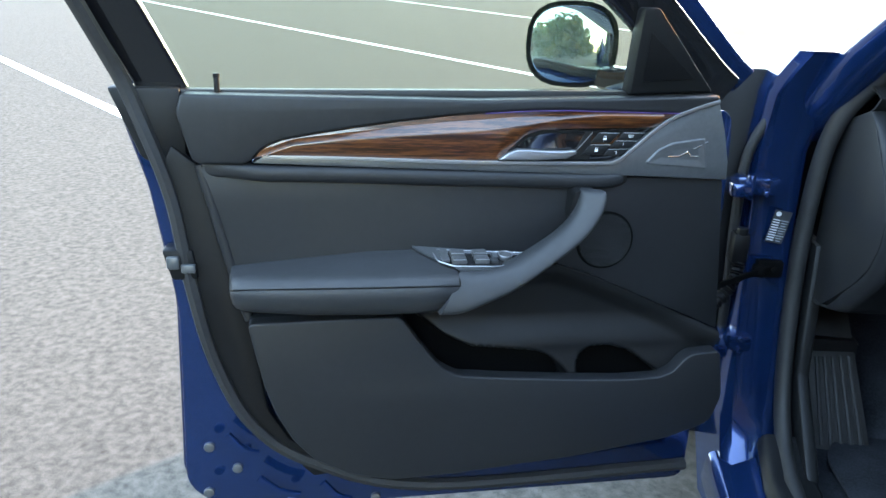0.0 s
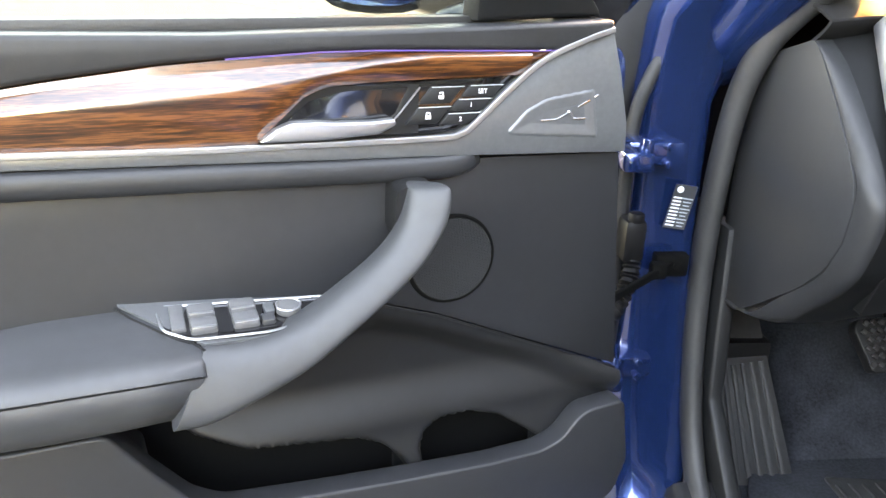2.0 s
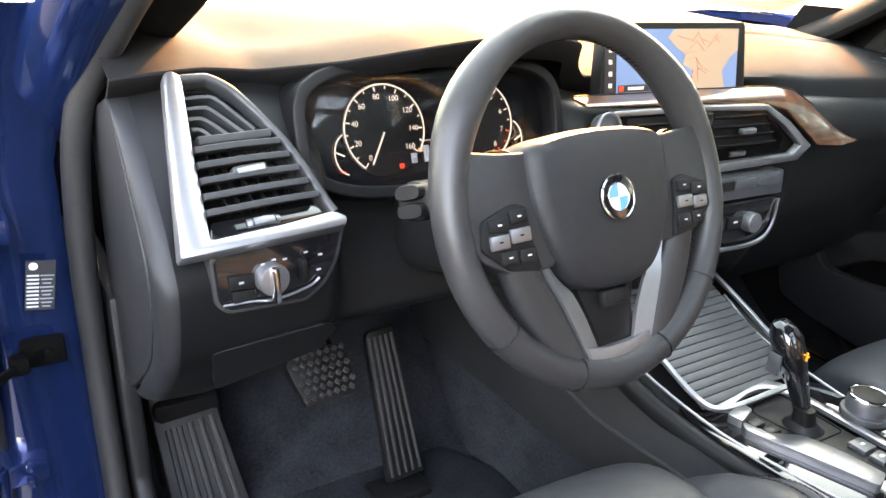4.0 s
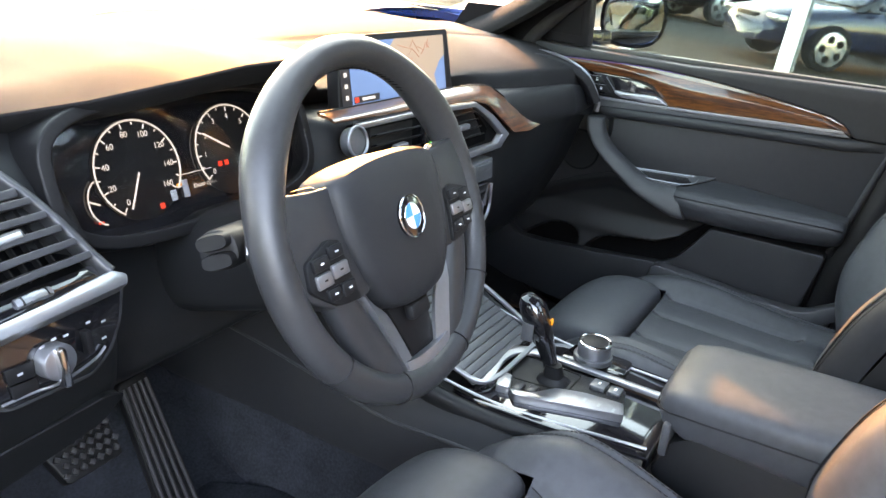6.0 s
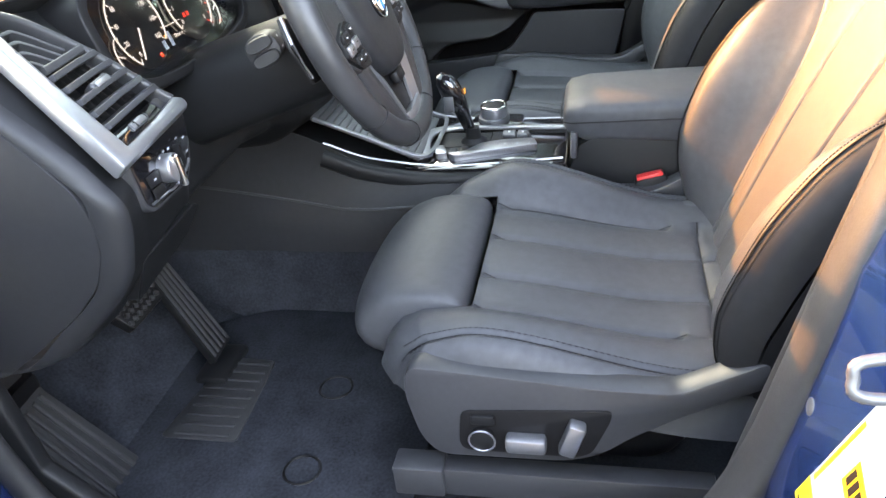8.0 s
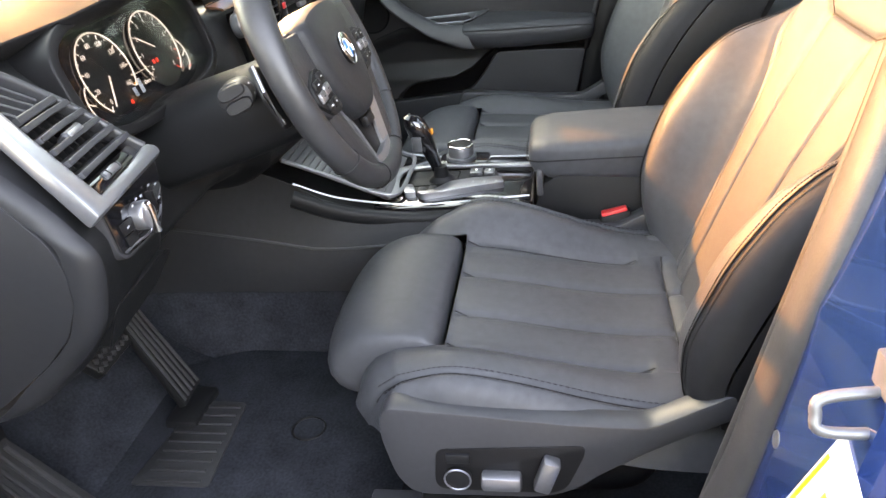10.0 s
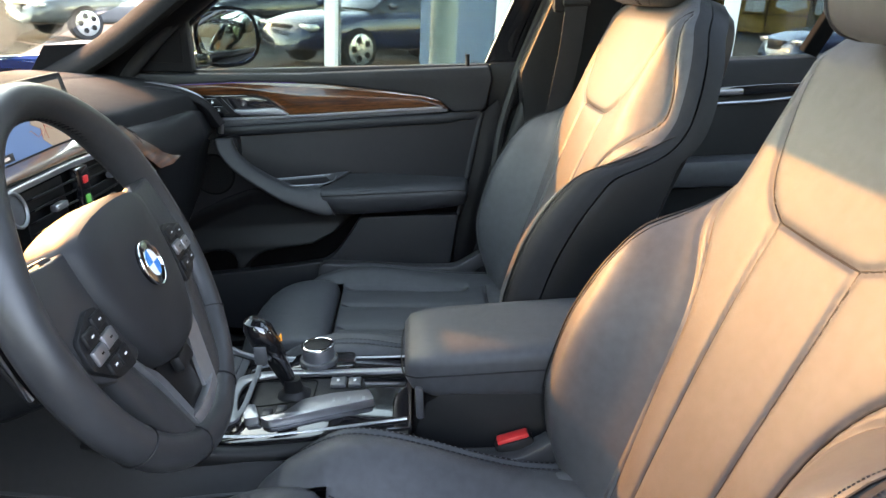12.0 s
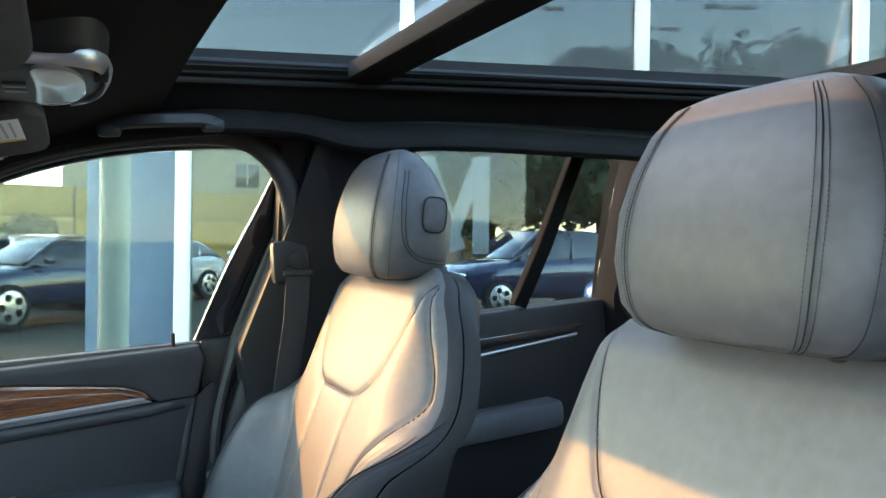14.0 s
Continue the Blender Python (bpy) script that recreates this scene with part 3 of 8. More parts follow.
def tree(x, y, h, r, n=4500, name="tree", label="broad leafy green tree", trunk=True):
    t = thing(name, OUT @ Vector((x, y, 0)), label, "tree", "trees")
    base = h * 0.22 if trunk else 0.1
    if trunk:
        limbs = [tube([(x, y, -0.1), (x + 0.1, y, h * 0.25), (x, y + 0.1, h * 0.6)], 0.035 * h, 8, scale=lambda q: 1 - 0.6 * q)]
        for k in range(6):
            a = k * 1.05
            limbs.append(tube([(x, y, h * (0.25 + 0.04 * k)), (x + r * 0.4 * math.cos(a), y + r * 0.4 * math.sin(a), h * (0.42 + 0.04 * k)), (x + r * 0.75 * math.cos(a), y + r * 0.75 * math.sin(a), h * (0.55 + 0.05 * k))], 0.014 * h, 6, scale=lambda q: 1 - 0.7 * q))
        part("trunk", join(*limbs), M_bark, t, m=OUT)
    clumps = []
    for k in range(22):
        a, b = LEAF_RND.uniform(0, 6.283), LEAF_RND.uniform(0.0, 1.0)
        rr = r * (0.35 + 0.6 * LEAF_RND.random()) * math.sin(math.pi * (0.18 + 0.75 * b)) ** 0.6
        clumps.append((x + rr * math.cos(a), y + rr * math.sin(a), lerp(base + 0.1 * h, h * 0.93, b), r * LEAF_RND.uniform(0.22, 0.42)))
    vs, fs = [], []
    for k in range(n):
        cx, cy, cz, cr = clumps[k % len(clumps)]
        d = Vector((LEAF_RND.gauss(0, 1), LEAF_RND.gauss(0, 1), LEAF_RND.gauss(0, 1))).normalized()
        p = Vector((cx, cy, cz)) + d * cr * LEAF_RND.uniform(0.55, 1.05)
        s = 0.055 * r * LEAF_RND.uniform(0.6, 1.4) + 0.05
        u = d.orthogonal().normalized()
        u = Matrix.Rotation(LEAF_RND.uniform(0, 6.28), 3, d) @ u
        w = (d + Vector((LEAF_RND.uniform(-0.7, 0.7), LEAF_RND.uniform(-0.7, 0.7), LEAF_RND.uniform(-0.4, 0.7)))).cross(u).normalized()
        i = len(vs)
        vs += [p - u * s, p + w * s * 0.6, p + u * s, p - w * s * 0.6]
        fs.append((i, i + 1, i + 2, i + 3))
    me = bpy.data.meshes.new("crown")
    me.from_pydata([tuple(OUT @ v) for v in vs], [], fs)
    me.materials.append(M_leaf)
    ob = new("crown", me)
    ob.parent = t
    ob.matrix_parent_inverse = Matrix.Translation(-t.location)
    return t


for k, (x, y, h, r) in enumerate(((27, -17, 7.5, 3.6), (24.7, -21, 10.0, 4.2), (22, -27, 10.5, 4.6), (19.5, -33, 11, 5), (30, -16, 8.5, 4.2), (33, -23, 10, 5), (31, -31, 11, 5.5), (34, -39, 12, 6), (30, -47, 13, 6), (36, -29, 13, 6), (38, -16, 9, 4.5), (27, -40, 11, 5), (40, -48, 14, 7), (46, 5.5, 6.2, 2.4), (55, 22, 9, 5), (60, 34, 10, 6), (48, 30, 8, 4))):
    tree(x, y, h, r)
tree(25, 1.4, 1.9, 1.2, 1800, "bush", "low green shrub between the parked cars", False)
tree(-3.2, -5.9, 3.6, 2.4, 4500, "bush", "clipped green bush at the lot's edge", False)
WIRE = thing("power_line", (60, -20, 0), "wooden pole with sagging overhead wires", "power line")
part("pole", cyl((33, -12.5, 4.5), (0, 0, 1), 0.12, 9.2, 12, 0), M_bark, WIRE, m=OUT)
part("pole", cyl((33, 25, 4.5), (0, 0, 1), 0.12, 9.2, 12, 0), M_bark, WIRE, m=OUT)
part("pole", cyl((33, -52, 4.5), (0, 0, 1), 0.12, 9.2, 12, 0), M_bark, WIRE, m=OUT)
for z in (8.9, 8.5, 7.9):
    for y0, y1 in ((25, -12.5), (-12.5, -52)):
        part("wire", tube([(33, lerp(y0, y1, i / 12), z - 0.7 * math.sin(math.pi * i / 12)) for i in range(13)], 0.018, 4), M_dark, WIRE, m=OUT)

# ---- the car's body round the driver's place ----
BODY = thing("car_body", (0, 0, 0), "dark blue metallic SUV body with open driver's doorway", "car body", kind="structure")


def both(name, make, material, label="", sides=(-1, 1)):
    """A body part on both sides of the car; make(side) gives the bmesh for the driver's side."""
    for s in sides:
        bm = make()
        if s > 0:
            bm.transform(Matrix.Diagonal((-1, 1, 1, 1)))
            bmesh.ops.reverse_faces(bm, faces=bm.faces)
        part(name, bm, material, BODY, label)


def hinge_pillar():
    rows = []
    for z, y, xo, xi in ((0.34, 0.68, -0.90, -0.79), (0.42, 0.765, -0.90, -0.80), (0.47, 0.81, -0.90, -0.80), (0.53, 0.848, -0.90, -0.79), (0.60, 0.878, -0.90, -0.79), (0.70, 0.900, -0.90, -0.795), (0.85, 0.92, -0.905, -0.80), (1.05, 0.93, -0.91, -0.80), (1.16, 0.91, -0.90, -0.775), (1.24, 0.84, -0.87, -0.745)):
        rows.append([(xo - 0.02, y + 0.18, z), (xo, y + 0.02, z), (xo + 0.02, y, z), (xi - 0.02, y, z), (xi, y + 0.015, z), (xi + 0.02, y + 0.18, z)])
    return loft(rows)


both("hinge_pillar", hinge_pillar, M_blue, sides=(-1,))
both("hinge_pillar", hinge_pillar, M_dark, sides=(1,))


def a_pillar(up=0.0):
    path = smooth_path([(-0.80, 0.98, 1.10), (-0.765, 0.82, 1.24), (-0.70, 0.58, 1.40), (-0.635, 0.34, 1.515 + up), (-0.60, 0.08, 1.565 + up), (-0.595, -0.12, 1.57 + up), (-0.592, -0.26, 1.570), (-0.59, -0.5, 1.572), (-0.60, -1.2, 1.53)], 6)
    return sweep(path, oval(0.045, 0.035, 14, 2.6), (0.4, 0, 1))


both("roof_rail", a_pillar, M_blue, sides=(-1,))
both("roof_rail", lambda: a_pillar(0.025), M_dark, sides=(1,))


def pillar_trim(up=0.0):
    path = smooth_path([(-0.735, 1.05, 1.15), (-0.70, 0.86, 1.24), (-0.64, 0.58, 1.40 + up * 0.5), (-0.575, 0.32, 1.51 + up), (-0.545, 0.06, 1.55 + up), (-0.543, -0.13, 1.553 + up * 0.8), (-0.541, -0.26, 1.550), (-0.54, -0.5, 1.550), (-0.55, -1.2, 1.51)], 6)
    return sweep(path, oval(0.05, 0.022, 14, 2.4), (0.55, 0, 1))


both("pillar_trim", pillar_trim, M_headliner, "", (-1,))
both("pillar_trim", lambda: pillar_trim(0.032), M_headliner, "", (1,))


def doorway_seal(up=0.0):
    path = smooth_path([(-0.80, 0.10, 0.46), (-0.795, 0.50, 0.45), (-0.79, 0.74, 0.47), (-0.785, 0.86, 0.56), (-0.785, 0.915, 0.75), (-0.785, 0.92, 0.95), (-0.775, 0.90, 1.10), (-0.745, 0.83, 1.20), (-0.69, 0.60, 1.36 + up * 0.5), (-0.63, 0.34, 1.475 + up), (-0.60, 0.10, 1.52 + up), (-0.605, -0.08, 1.50 + up),
                        (-0.64, -0.15, 1.40), (-0.72, -0.10, 1.18), (-0.775, -0.03, 0.95), (-0.79, 0.03, 0.70), (-0.80, 0.06, 0.52)], 6, True)
    return sweep(path, oval(0.021, 0.016, 14), (1, 0.001, 0.002), True)


both("doorway_seal", doorway_seal, M_rubber, "black rubber doorway seal", (-1,))
both("doorway_seal", lambda: doorway_seal(0.042), M_rubber, "black rubber doorway seal", (1,))


def b_pillar():
    rows = []
    for z, y, x in ((0.35, 0.03, -0.97), (0.55, 0.04, -0.985), (0.80, 0.022, -0.99), (1.0, -0.015, -0.985), (1.17, -0.08, -0.90), (1.25, -0.115, -0.81), (1.35, -0.155, -0.755), (1.53, -0.21, -0.655)):
        rows.append([(x, y - 0.02, z), (x + 0.015, y, z), (-0.80 if z < 1.1 else x + 0.10, y, z), (-0.78 if z < 1.1 else x + 0.11, y - 0.03, z), (x + 0.10, y - 0.17, z), (x, y - 0.17, z)])
    return loft(rows)


both("b_pillar", b_pillar, M_blue, sides=(-1,))
both("b_pillar", b_pillar, M_dark, sides=(1,))
both("pillar_seal", lambda: sweep(smooth_path([(-0.812, 0.24, 0.475), (-0.818, 0.150, 0.55), (-0.822, 0.088, 0.64), (-0.825, 0.050, 0.72), (-0.826, 0.023, 0.80), (-0.826, 0.006, 0.88), (-0.822, -0.016, 0.98), (-0.802, -0.045, 1.07), (-0.752, -0.092, 1.20), (-0.695, -0.145, 1.36)], 6), oval(0.027, 0.014, 14, 2.6), (0, 1, 0.3)), M_rubber, "wide grey rubber pillar seal", (-1,))


def b_pillar_trim(ahead=0.0):
    rows = []
    for z, y, x in ((0.50, 0.0, -0.775), (0.80, -0.02, -0.77), (1.0, -0.06, -0.755), (1.14, -0.085, -0.725), (1.15, -0.087, -0.722), (1.35, -0.165, -0.655), (1.54, -0.225, -0.585)):
        y += ahead * step(1.0, 1.15, z)
        rows.append([(x - 0.03, y + 0.005, z), (x + 0.012, y, z), (x + 0.028, y - 0.03, z), (x + 0.03, y - 0.15, z), (x - 0.03, y - 0.17, z)])
    return loft(rows)


both("b_pillar_trim", b_pillar_trim, M_plastic, "dark grey plastic pillar cover", (-1,))
both("pillar_filler", lambda: loft([[(-0.74, -0.11, 1.16), (-0.74, -0.25, 1.16), (-0.70, -0.25, 1.16), (-0.70, -0.11, 1.16)], [(-0.645, -0.13, 1.56), (-0.645, -0.28, 1.56), (-0.605, -0.28, 1.56), (-0.605, -0.13, 1.56)]]), M_dark, "", (1,))
both("b_pillar_trim", lambda: b_pillar_trim(0.04), M_plastic, "dark grey plastic pillar cover", (1,))


def sill():
    path = [(-0.84, -1.0, 0.40), (-0.84, 0.2, 0.40), (-0.84, 0.72, 0.40), (-0.845, 0.84, 0.43)]
    return sweep(path, soften([(-0.075, -0.07), (0.075, -0.07), (0.075, 0.03), (0.02, 0.045), (-0.075, 0.02)], 0.02), (0, 0, 1))


both("sill", sill, M_blue)
both("sill_cover", lambda: sweep([(-0.79, -0.9, 0.455), (-0.79, 0.3, 0.455), (-0.79, 0.72, 0.46), (-0.785, 0.82, 0.50)], soften([(-0.05, -0.02), (0.05, -0.02), (0.045, 0.012), (-0.035, 0.012)], 0.01), (0, 0, 1)), M_plastic, "black plastic sill cover")

# floor, tunnel, bulkhead
part("floor_pan", sheet(lambda u, v: (lerp(-0.76, 0.76, u), lerp(-1.35, 1.30, v), 0.45 + 0.20 * step(0.82, 1.0, v) * 1.4 + 0.02 * step(0.0, 0.2, v) * 0), 40, 60, 0.02), M_carpet, BODY, "black carpet")
part("bulkhead", sheet(lambda u, v: (lerp(-0.78, 0.78, u), 1.32 - 0.05 * v, lerp(0.44, 1.19, v)), 8, 8, 0.02), M_dark, BODY)


def side_plate(pts, x0, x1, bev=0.006, rounding=0):
    """A polygon in (y, z), extruded across the car from x0 to x1."""
    bm = plate(pts, x0, x1, bev, rounding=rounding)
    bm.transform(Matrix(((0, 1, 0, 0), (1, 0, 0, 0), (0, 0, 1, 0), (0, 0, 0, 1))))
    bmesh.ops.reverse_faces(bm, faces=bm.faces)
    return bm


def cross_plate(pts, y0, y1, bev=0.006, rounding=0):
    """A polygon in (x, z), extruded along the car from y0 to y1."""
    bm = plate(pts, y0, y1, bev, rounding=rounding)
    bmesh.ops.recalc_face_normals(bm, faces=bm.faces)
    return bm


def flat_plate(pts, z0, z1, bev=0.006, rounding=0):
    """A polygon in (x, y), extruded upwards from z0 to z1."""
    bm = plate(pts, z0, z1, bev, rounding=rounding)
    bm.transform(Matrix(((1, 0, 0, 0), (0, 0, 1, 0), (0, 1, 0, 0), (0, 0, 0, 1))))
    bmesh.ops.reverse_faces(bm, faces=bm.faces)
    return bm


both("kick_panel", lambda: side_plate([(0.72, 0.47), (1.25, 0.47), (1.25, 0.88), (0.90, 0.88), (0.87, 0.62)], -0.765, -0.74), M_plastic)

# bonnet and wing
def bonnet(u, v):
    x, y = lerp(-0.975, 0.975, u), lerp(1.26, 2.50, v)
    return (x * (1 - 0.08 * v), y - 0.16 * (abs(x) / 0.90) ** 2, 1.200 + 0.035 * math.sin(math.pi * v) - 0.03 * v - 0.012 * (abs(x) / 0.90) ** 4 + 0.018 * step(0.45, 0.62, abs(x)) * (1 - step(0.75, 0.9, abs(x))))


part("bonnet", sheet(bonnet, 32, 20, 0.02), M_blue, BODY)
both("wing", lambda: sheet(lambda u, v: (-0.985 - 0.022 * math.sin(math.pi * v) + 0.004 * v ** 4 + 0.03 * u * v, lerp(0.945, 2.45, u), lerp(0.45, 1.205 - 0.01 * u, v)), 16, 12, 0.01), M_blue)
# Dark plastic here stands in for blue paint shaded by the door.
both("wing_flange", lambda: cross_plate([(-1.0, 0.42), (-0.885, 0.42), (-0.885, 1.20), (-0.955, 1.20), (-0.99, 1.11), (-1.0, 0.95)], 0.955, 0.975, 0.004), M_dark)
part("scuttle", box((0, 1.235, 1.190), (1.5, 0.10, 0.03), 0.008), M_dark, BODY)
part("windscreen", sheet(lambda u, v: ((u - 0.5) * lerp(1.46, 1.12, v), lerp(1.20, 0.36, v) - 0.10 * (2 * u - 1) ** 2, lerp(1.212, 1.535, v)), 16, 12, 0.004), M_glass, BODY, "clear curved windscreen").visible_shadow = False

# roof with its glass panels
part("roof_front", sheet(lambda u, v: ((u - 0.5) * lerp(1.14, 1.2, v), lerp(0.40, 0.10, v), lerp(1.53, 1.605, v) - 0.02 * (2 * u - 1) ** 2), 12, 6, 0.04), M_headliner, BODY, "black fabric headliner")
both("roof_side", lambda: sheet(lambda u, v: (lerp(-0.62, -0.42, u), lerp(0.12, -1.40, v), lerp(1.545, 1.650, u)), 4, 12, 0.035), M_headliner)
part("roof_back", sheet(lambda u, v: ((u - 0.5) * 1.0, lerp(-1.32, -1.62, v), lerp(1.645, 1.56, v)), 6, 4, 0.035), M_headliner, BODY)
part("roof_crossbar", box((0, -0.245, 1.652), (0.86, 0.085, 0.03), 0.008), M_headliner, BODY)
part("roof_header", sweep([(-0.60, 0.375, 1.478), (-0.3, 0.418, 1.497), (0.0, 0.430, 1.503), (0.3, 0.418, 1.497), (0.60, 0.375, 1.478)], soften([(-0.03, -0.006), (0.03, -0.006), (0.03, 0.05), (-0.03, 0.05)], 0.005), (0, 0, 1)), M_headliner, BODY)
for y0, y1 in ((0.10, -0.20), (-0.29, -1.33)):
    part("roof_glass", sheet(lambda u, v: ((u - 0.5) * 0.88, lerp(y0, y1, v), 1.674 - 0.02 * (2 * u - 1) ** 2), 6, 12, 0.005), M_roofglass, BODY, "tinted panoramic roof glass")


# nose, tail and wheels close the car
part("front_bumper", loft([[(x, y0 - 0.16 * (abs(x) / 0.93) ** 3, zc + z) for x, z in oval(0.93, h, 40, 6.0)] for y0, h, zc in ((2.40, 0.42, 0.74), (2.56, 0.41, 0.74), (2.60, 0.38, 0.73), (2.61, 0.30, 0.72))]), M_blue, BODY)
part("rear_bumper", loft([[(x, y0 + 0.12 * (abs(x) / 0.92) ** 3, 0.70 + z) for x, z in oval(0.92, h, 40, 6.0)] for y0, h in ((-1.80, 0.30), (-2.15, 0.30), (-2.20, 0.27), (-2.21, 0.20))]), M_blue, BODY)
for s in (-1, 1):
    for y in (1.72, -1.45):
        z = 0.0785 * y - 0.03 + 0.36
        wh = part("wheel", cyl((s * 0.80, y, z), (1, 0, 0), 0.365, 0.22, 40, 0.03), M_rubber, BODY, "black tyre")
        part("rim", cyl((s * 0.905, y, z), (1, 0, 0), 0.25, 0.02, 32, 0.008), M_silver, wh, "silver alloy rim")

def turned(bm, m):
    bm.transform(m)
    return bm


# ---- front doors: the same door, open on the driver's side and shut on the passenger's ----
def front_door(m, name, label, wood, driver):
    D = thing(name, m.translation, label, "car door", "front doors")

    def P(nm, bm, material, parent=D, lab="", angle=40):
        return part(nm, bm, material, parent, lab, m, angle)

    def lean(bm):
        """Above the waist the door leans inwards."""
        for v in bm.verts:
            if v.co.z > 1.17:
                v.co.y += (v.co.z - 1.17) * 0.42
        return bm

    shell = [(-0.07, 0.40), (0.60, 0.40), (0.84, 0.41), (0.895, 0.46), (0.89, 0.62), (0.885, 0.80), (0.915, 1.0), (0.948, 1.115), (0.95, 1.132), (-0.06, 1.132), (-0.075, 0.8)]
    P("outer_skin", plate(shell, -0.15, -0.105, 0.012, rounding=0.02), M_blue)
    P("inner_frame", plate([(a * 0.985, b + 0.008) for a, b in shell], -0.105, -0.052, 0.014, rounding=0.03), M_blue if driver else M_dark, lab="blue painted steel" if driver else "")
    # frame of the window
    fr = [(0.865, 1.15), (0.93, 1.30), (1.00, 1.44), (1.02, 1.50), (0.985, 1.555), (0.90, 1.575), (0.70, 1.565), (0.52, 1.525), (0.36, 1.445), (0.18, 1.325), (0.02, 1.20), (-0.03, 1.165)]
    path = smooth_path([(a, -0.055, b) for a, b in fr], 5)
    P("window_frame", lean(sweep(path, soften([(-0.035, -0.012), (0.035, -0.012), (0.035, 0.016), (-0.035, 0.016)], 0.008), (0, 1, 0.0))), M_gloss)
    P("frame_paint", lean(sweep([v + Vector((0.035 if i < 12 else -0.045 * step(30, 42, i), -0.035, 0.02)) for i, v in enumerate(path)], soften([(-0.026, -0.02), (0.02, -0.02), (0.02, 0.02), (-0.026, 0.02)], 0.008), (0, 1, 0))), M_blue)
    inner = smooth_path([(0.90, -0.03, 0.90), (0.895, -0.03, 1.02), (0.93, -0.03, 1.15), (0.985, -0.03, 1.30), (1.05, -0.03, 1.44), (1.065, -0.03, 1.52), (1.0, -0.03, 1.60), (0.88, -0.03, 1.61)], 5)
    low = smooth_path([(-0.05, -0.022, 0.46), (0.45, -0.022, 0.455), (0.66, -0.022, 0.52), (0.76, -0.022, 0.60), (0.815, -0.022, 0.72), (0.845, -0.022, 0.86), (0.865, -0.022, 1.0), (0.905, -0.022, 1.13), (0.96, -0.022, 1.28), (1.02, -0.022, 1.43)], 6)
    P("door_seal", lean(tube(low, 0.012, 8, up=(0.02, 1, 0.03))), M_rubber, lab="black rubber seal")
    glass = [(0.845, 1.13), (0.92, 1.30), (0.99, 1.45), (0.985, 1.53), (0.90, 1.56), (0.70, 1.55), (0.52, 1.51), (0.36, 1.43), (0.19, 1.31), (0.155, 1.29), (0.15, 1.13)]
    g = P("window_pane", lean(plate(glass, -0.060, -0.056, 0)), M_glass, lab="tinted side glass")
    g.visible_shadow = False
    P("weather_strip", plate([(0.14, 1.158), (0.87, 1.150), (0.87, 1.160), (0.14, 1.170)], -0.058, -0.03, 0.002), M_rubber)
    tri = P("mirror_corner", lean(plate([(0.005, 1.172), (0.15, 1.165), (0.165, 1.30), (0.14, 1.30)], -0.05, -0.012, 0.006)), M_plastic)
    P("tweeter_grille", lean(plate([(0.05, 1.195), (0.135, 1.188), (0.145, 1.265)], -0.012, -0.009, 0.001)), M_dark, tri)

    # upper trim, wood, silver strip
    wood_top = [(0.741, 1.062), (0.731, 1.074), (0.721, 1.082), (0.696, 1.092), (0.655, 1.100), (0.614, 1.107), (0.529, 1.120), (0.443, 1.131), (0.390, 1.135), (0.310, 1.140), (0.255, 1.141), (0.171, 1.140), (0.094, 1.139), (0.068, 1.139)]
    P("upper_trim", plate([(0.003, 1.170), (0.003, 1.160), (0.034, 1.149)] + [(a, b + 0.0015) for a, b in reversed(wood_top)] + [(0.753, 1.056), (0.818, 1.056), (0.828, 1.063), (0.838, 1.10), (0.846, 1.132), (0.838, 1.158), (0.613, 1.157), (0.40, 1.156), (0.15, 1.164)], -0.06, 0.008, 0.009, 3), M_soft)
    line_u, line_v = (0.003, 0.036, 0.082, 0.118, 0.157, 0.171, 0.199, 0.368, 0.440, 0.614, 0.726, 0.742), (1.161, 1.151, 1.132, 1.105, 1.070, 1.062, 1.059, 1.060, 1.061, 1.066, 1.068, 1.058)
    band = [(0.742, 1.057), (0.614, 1.0525), (0.439, 1.047), (0.348, 1.044), (0.157, 1.038), (-0.032, 1.030), (-0.030, 1.060), (-0.016, 1.112), (0.0, 1.158)]
    corner = P("corner_trim", plate(band + [(a, b) for a, b in zip(line_u, line_v)][:-1], -0.03, 0.003, 0.0025), M_brush, lab="grey satin strip and corner panel with relief")
    edge = smooth_path([(a, 0.0060, b - 0.0005) for a, b in zip(line_u, line_v)][:-1], 4)
    P("silver_edge", sweep(edge, soften([(-0.0028, -0.0024), (0.0028, -0.0024), (0.0028, 0.0024), (-0.0028, 0.0024)], 0.001), (0, 1, 0)), M_spoke, corner, "satin silver edge")
    field = [(0.117, 1.060), (0.097, 1.081), (0.074, 1.092), (0.018, 1.100), (0.008, 1.049), (0.110, 1.0565)]
    P("relief_field", sheet(lambda p, q: (lerp(0.122, 0.006, p), (lambda d: 0.0026 + 0.0020 * step(-0.0006, 0.0008, d) - 0.0018 * step(0.0008, 0.016, d))(depth_in((lerp(0.122, 0.006, p), lerp(1.046, 1.103, q)), field)), lerp(1.046, 1.103, q)), 60, 34), M_brush, corner, angle=70)
    for seg in (((0.079, 1.070), (0.061, 1.070), (0.044, 1.078)), ((0.036, 1.082), (0.012, 1.094)), ((0.041, 1.070), (0.025, 1.070)), ((0.040, 1.072), (0.047, 1.079))):
        P("silver_line", tube([(a, 0.0032, b) for a, b in seg], 0.0010, 6, up=(0, 1, 0)), M_chrome, corner)
    tops = sorted(wood_top)
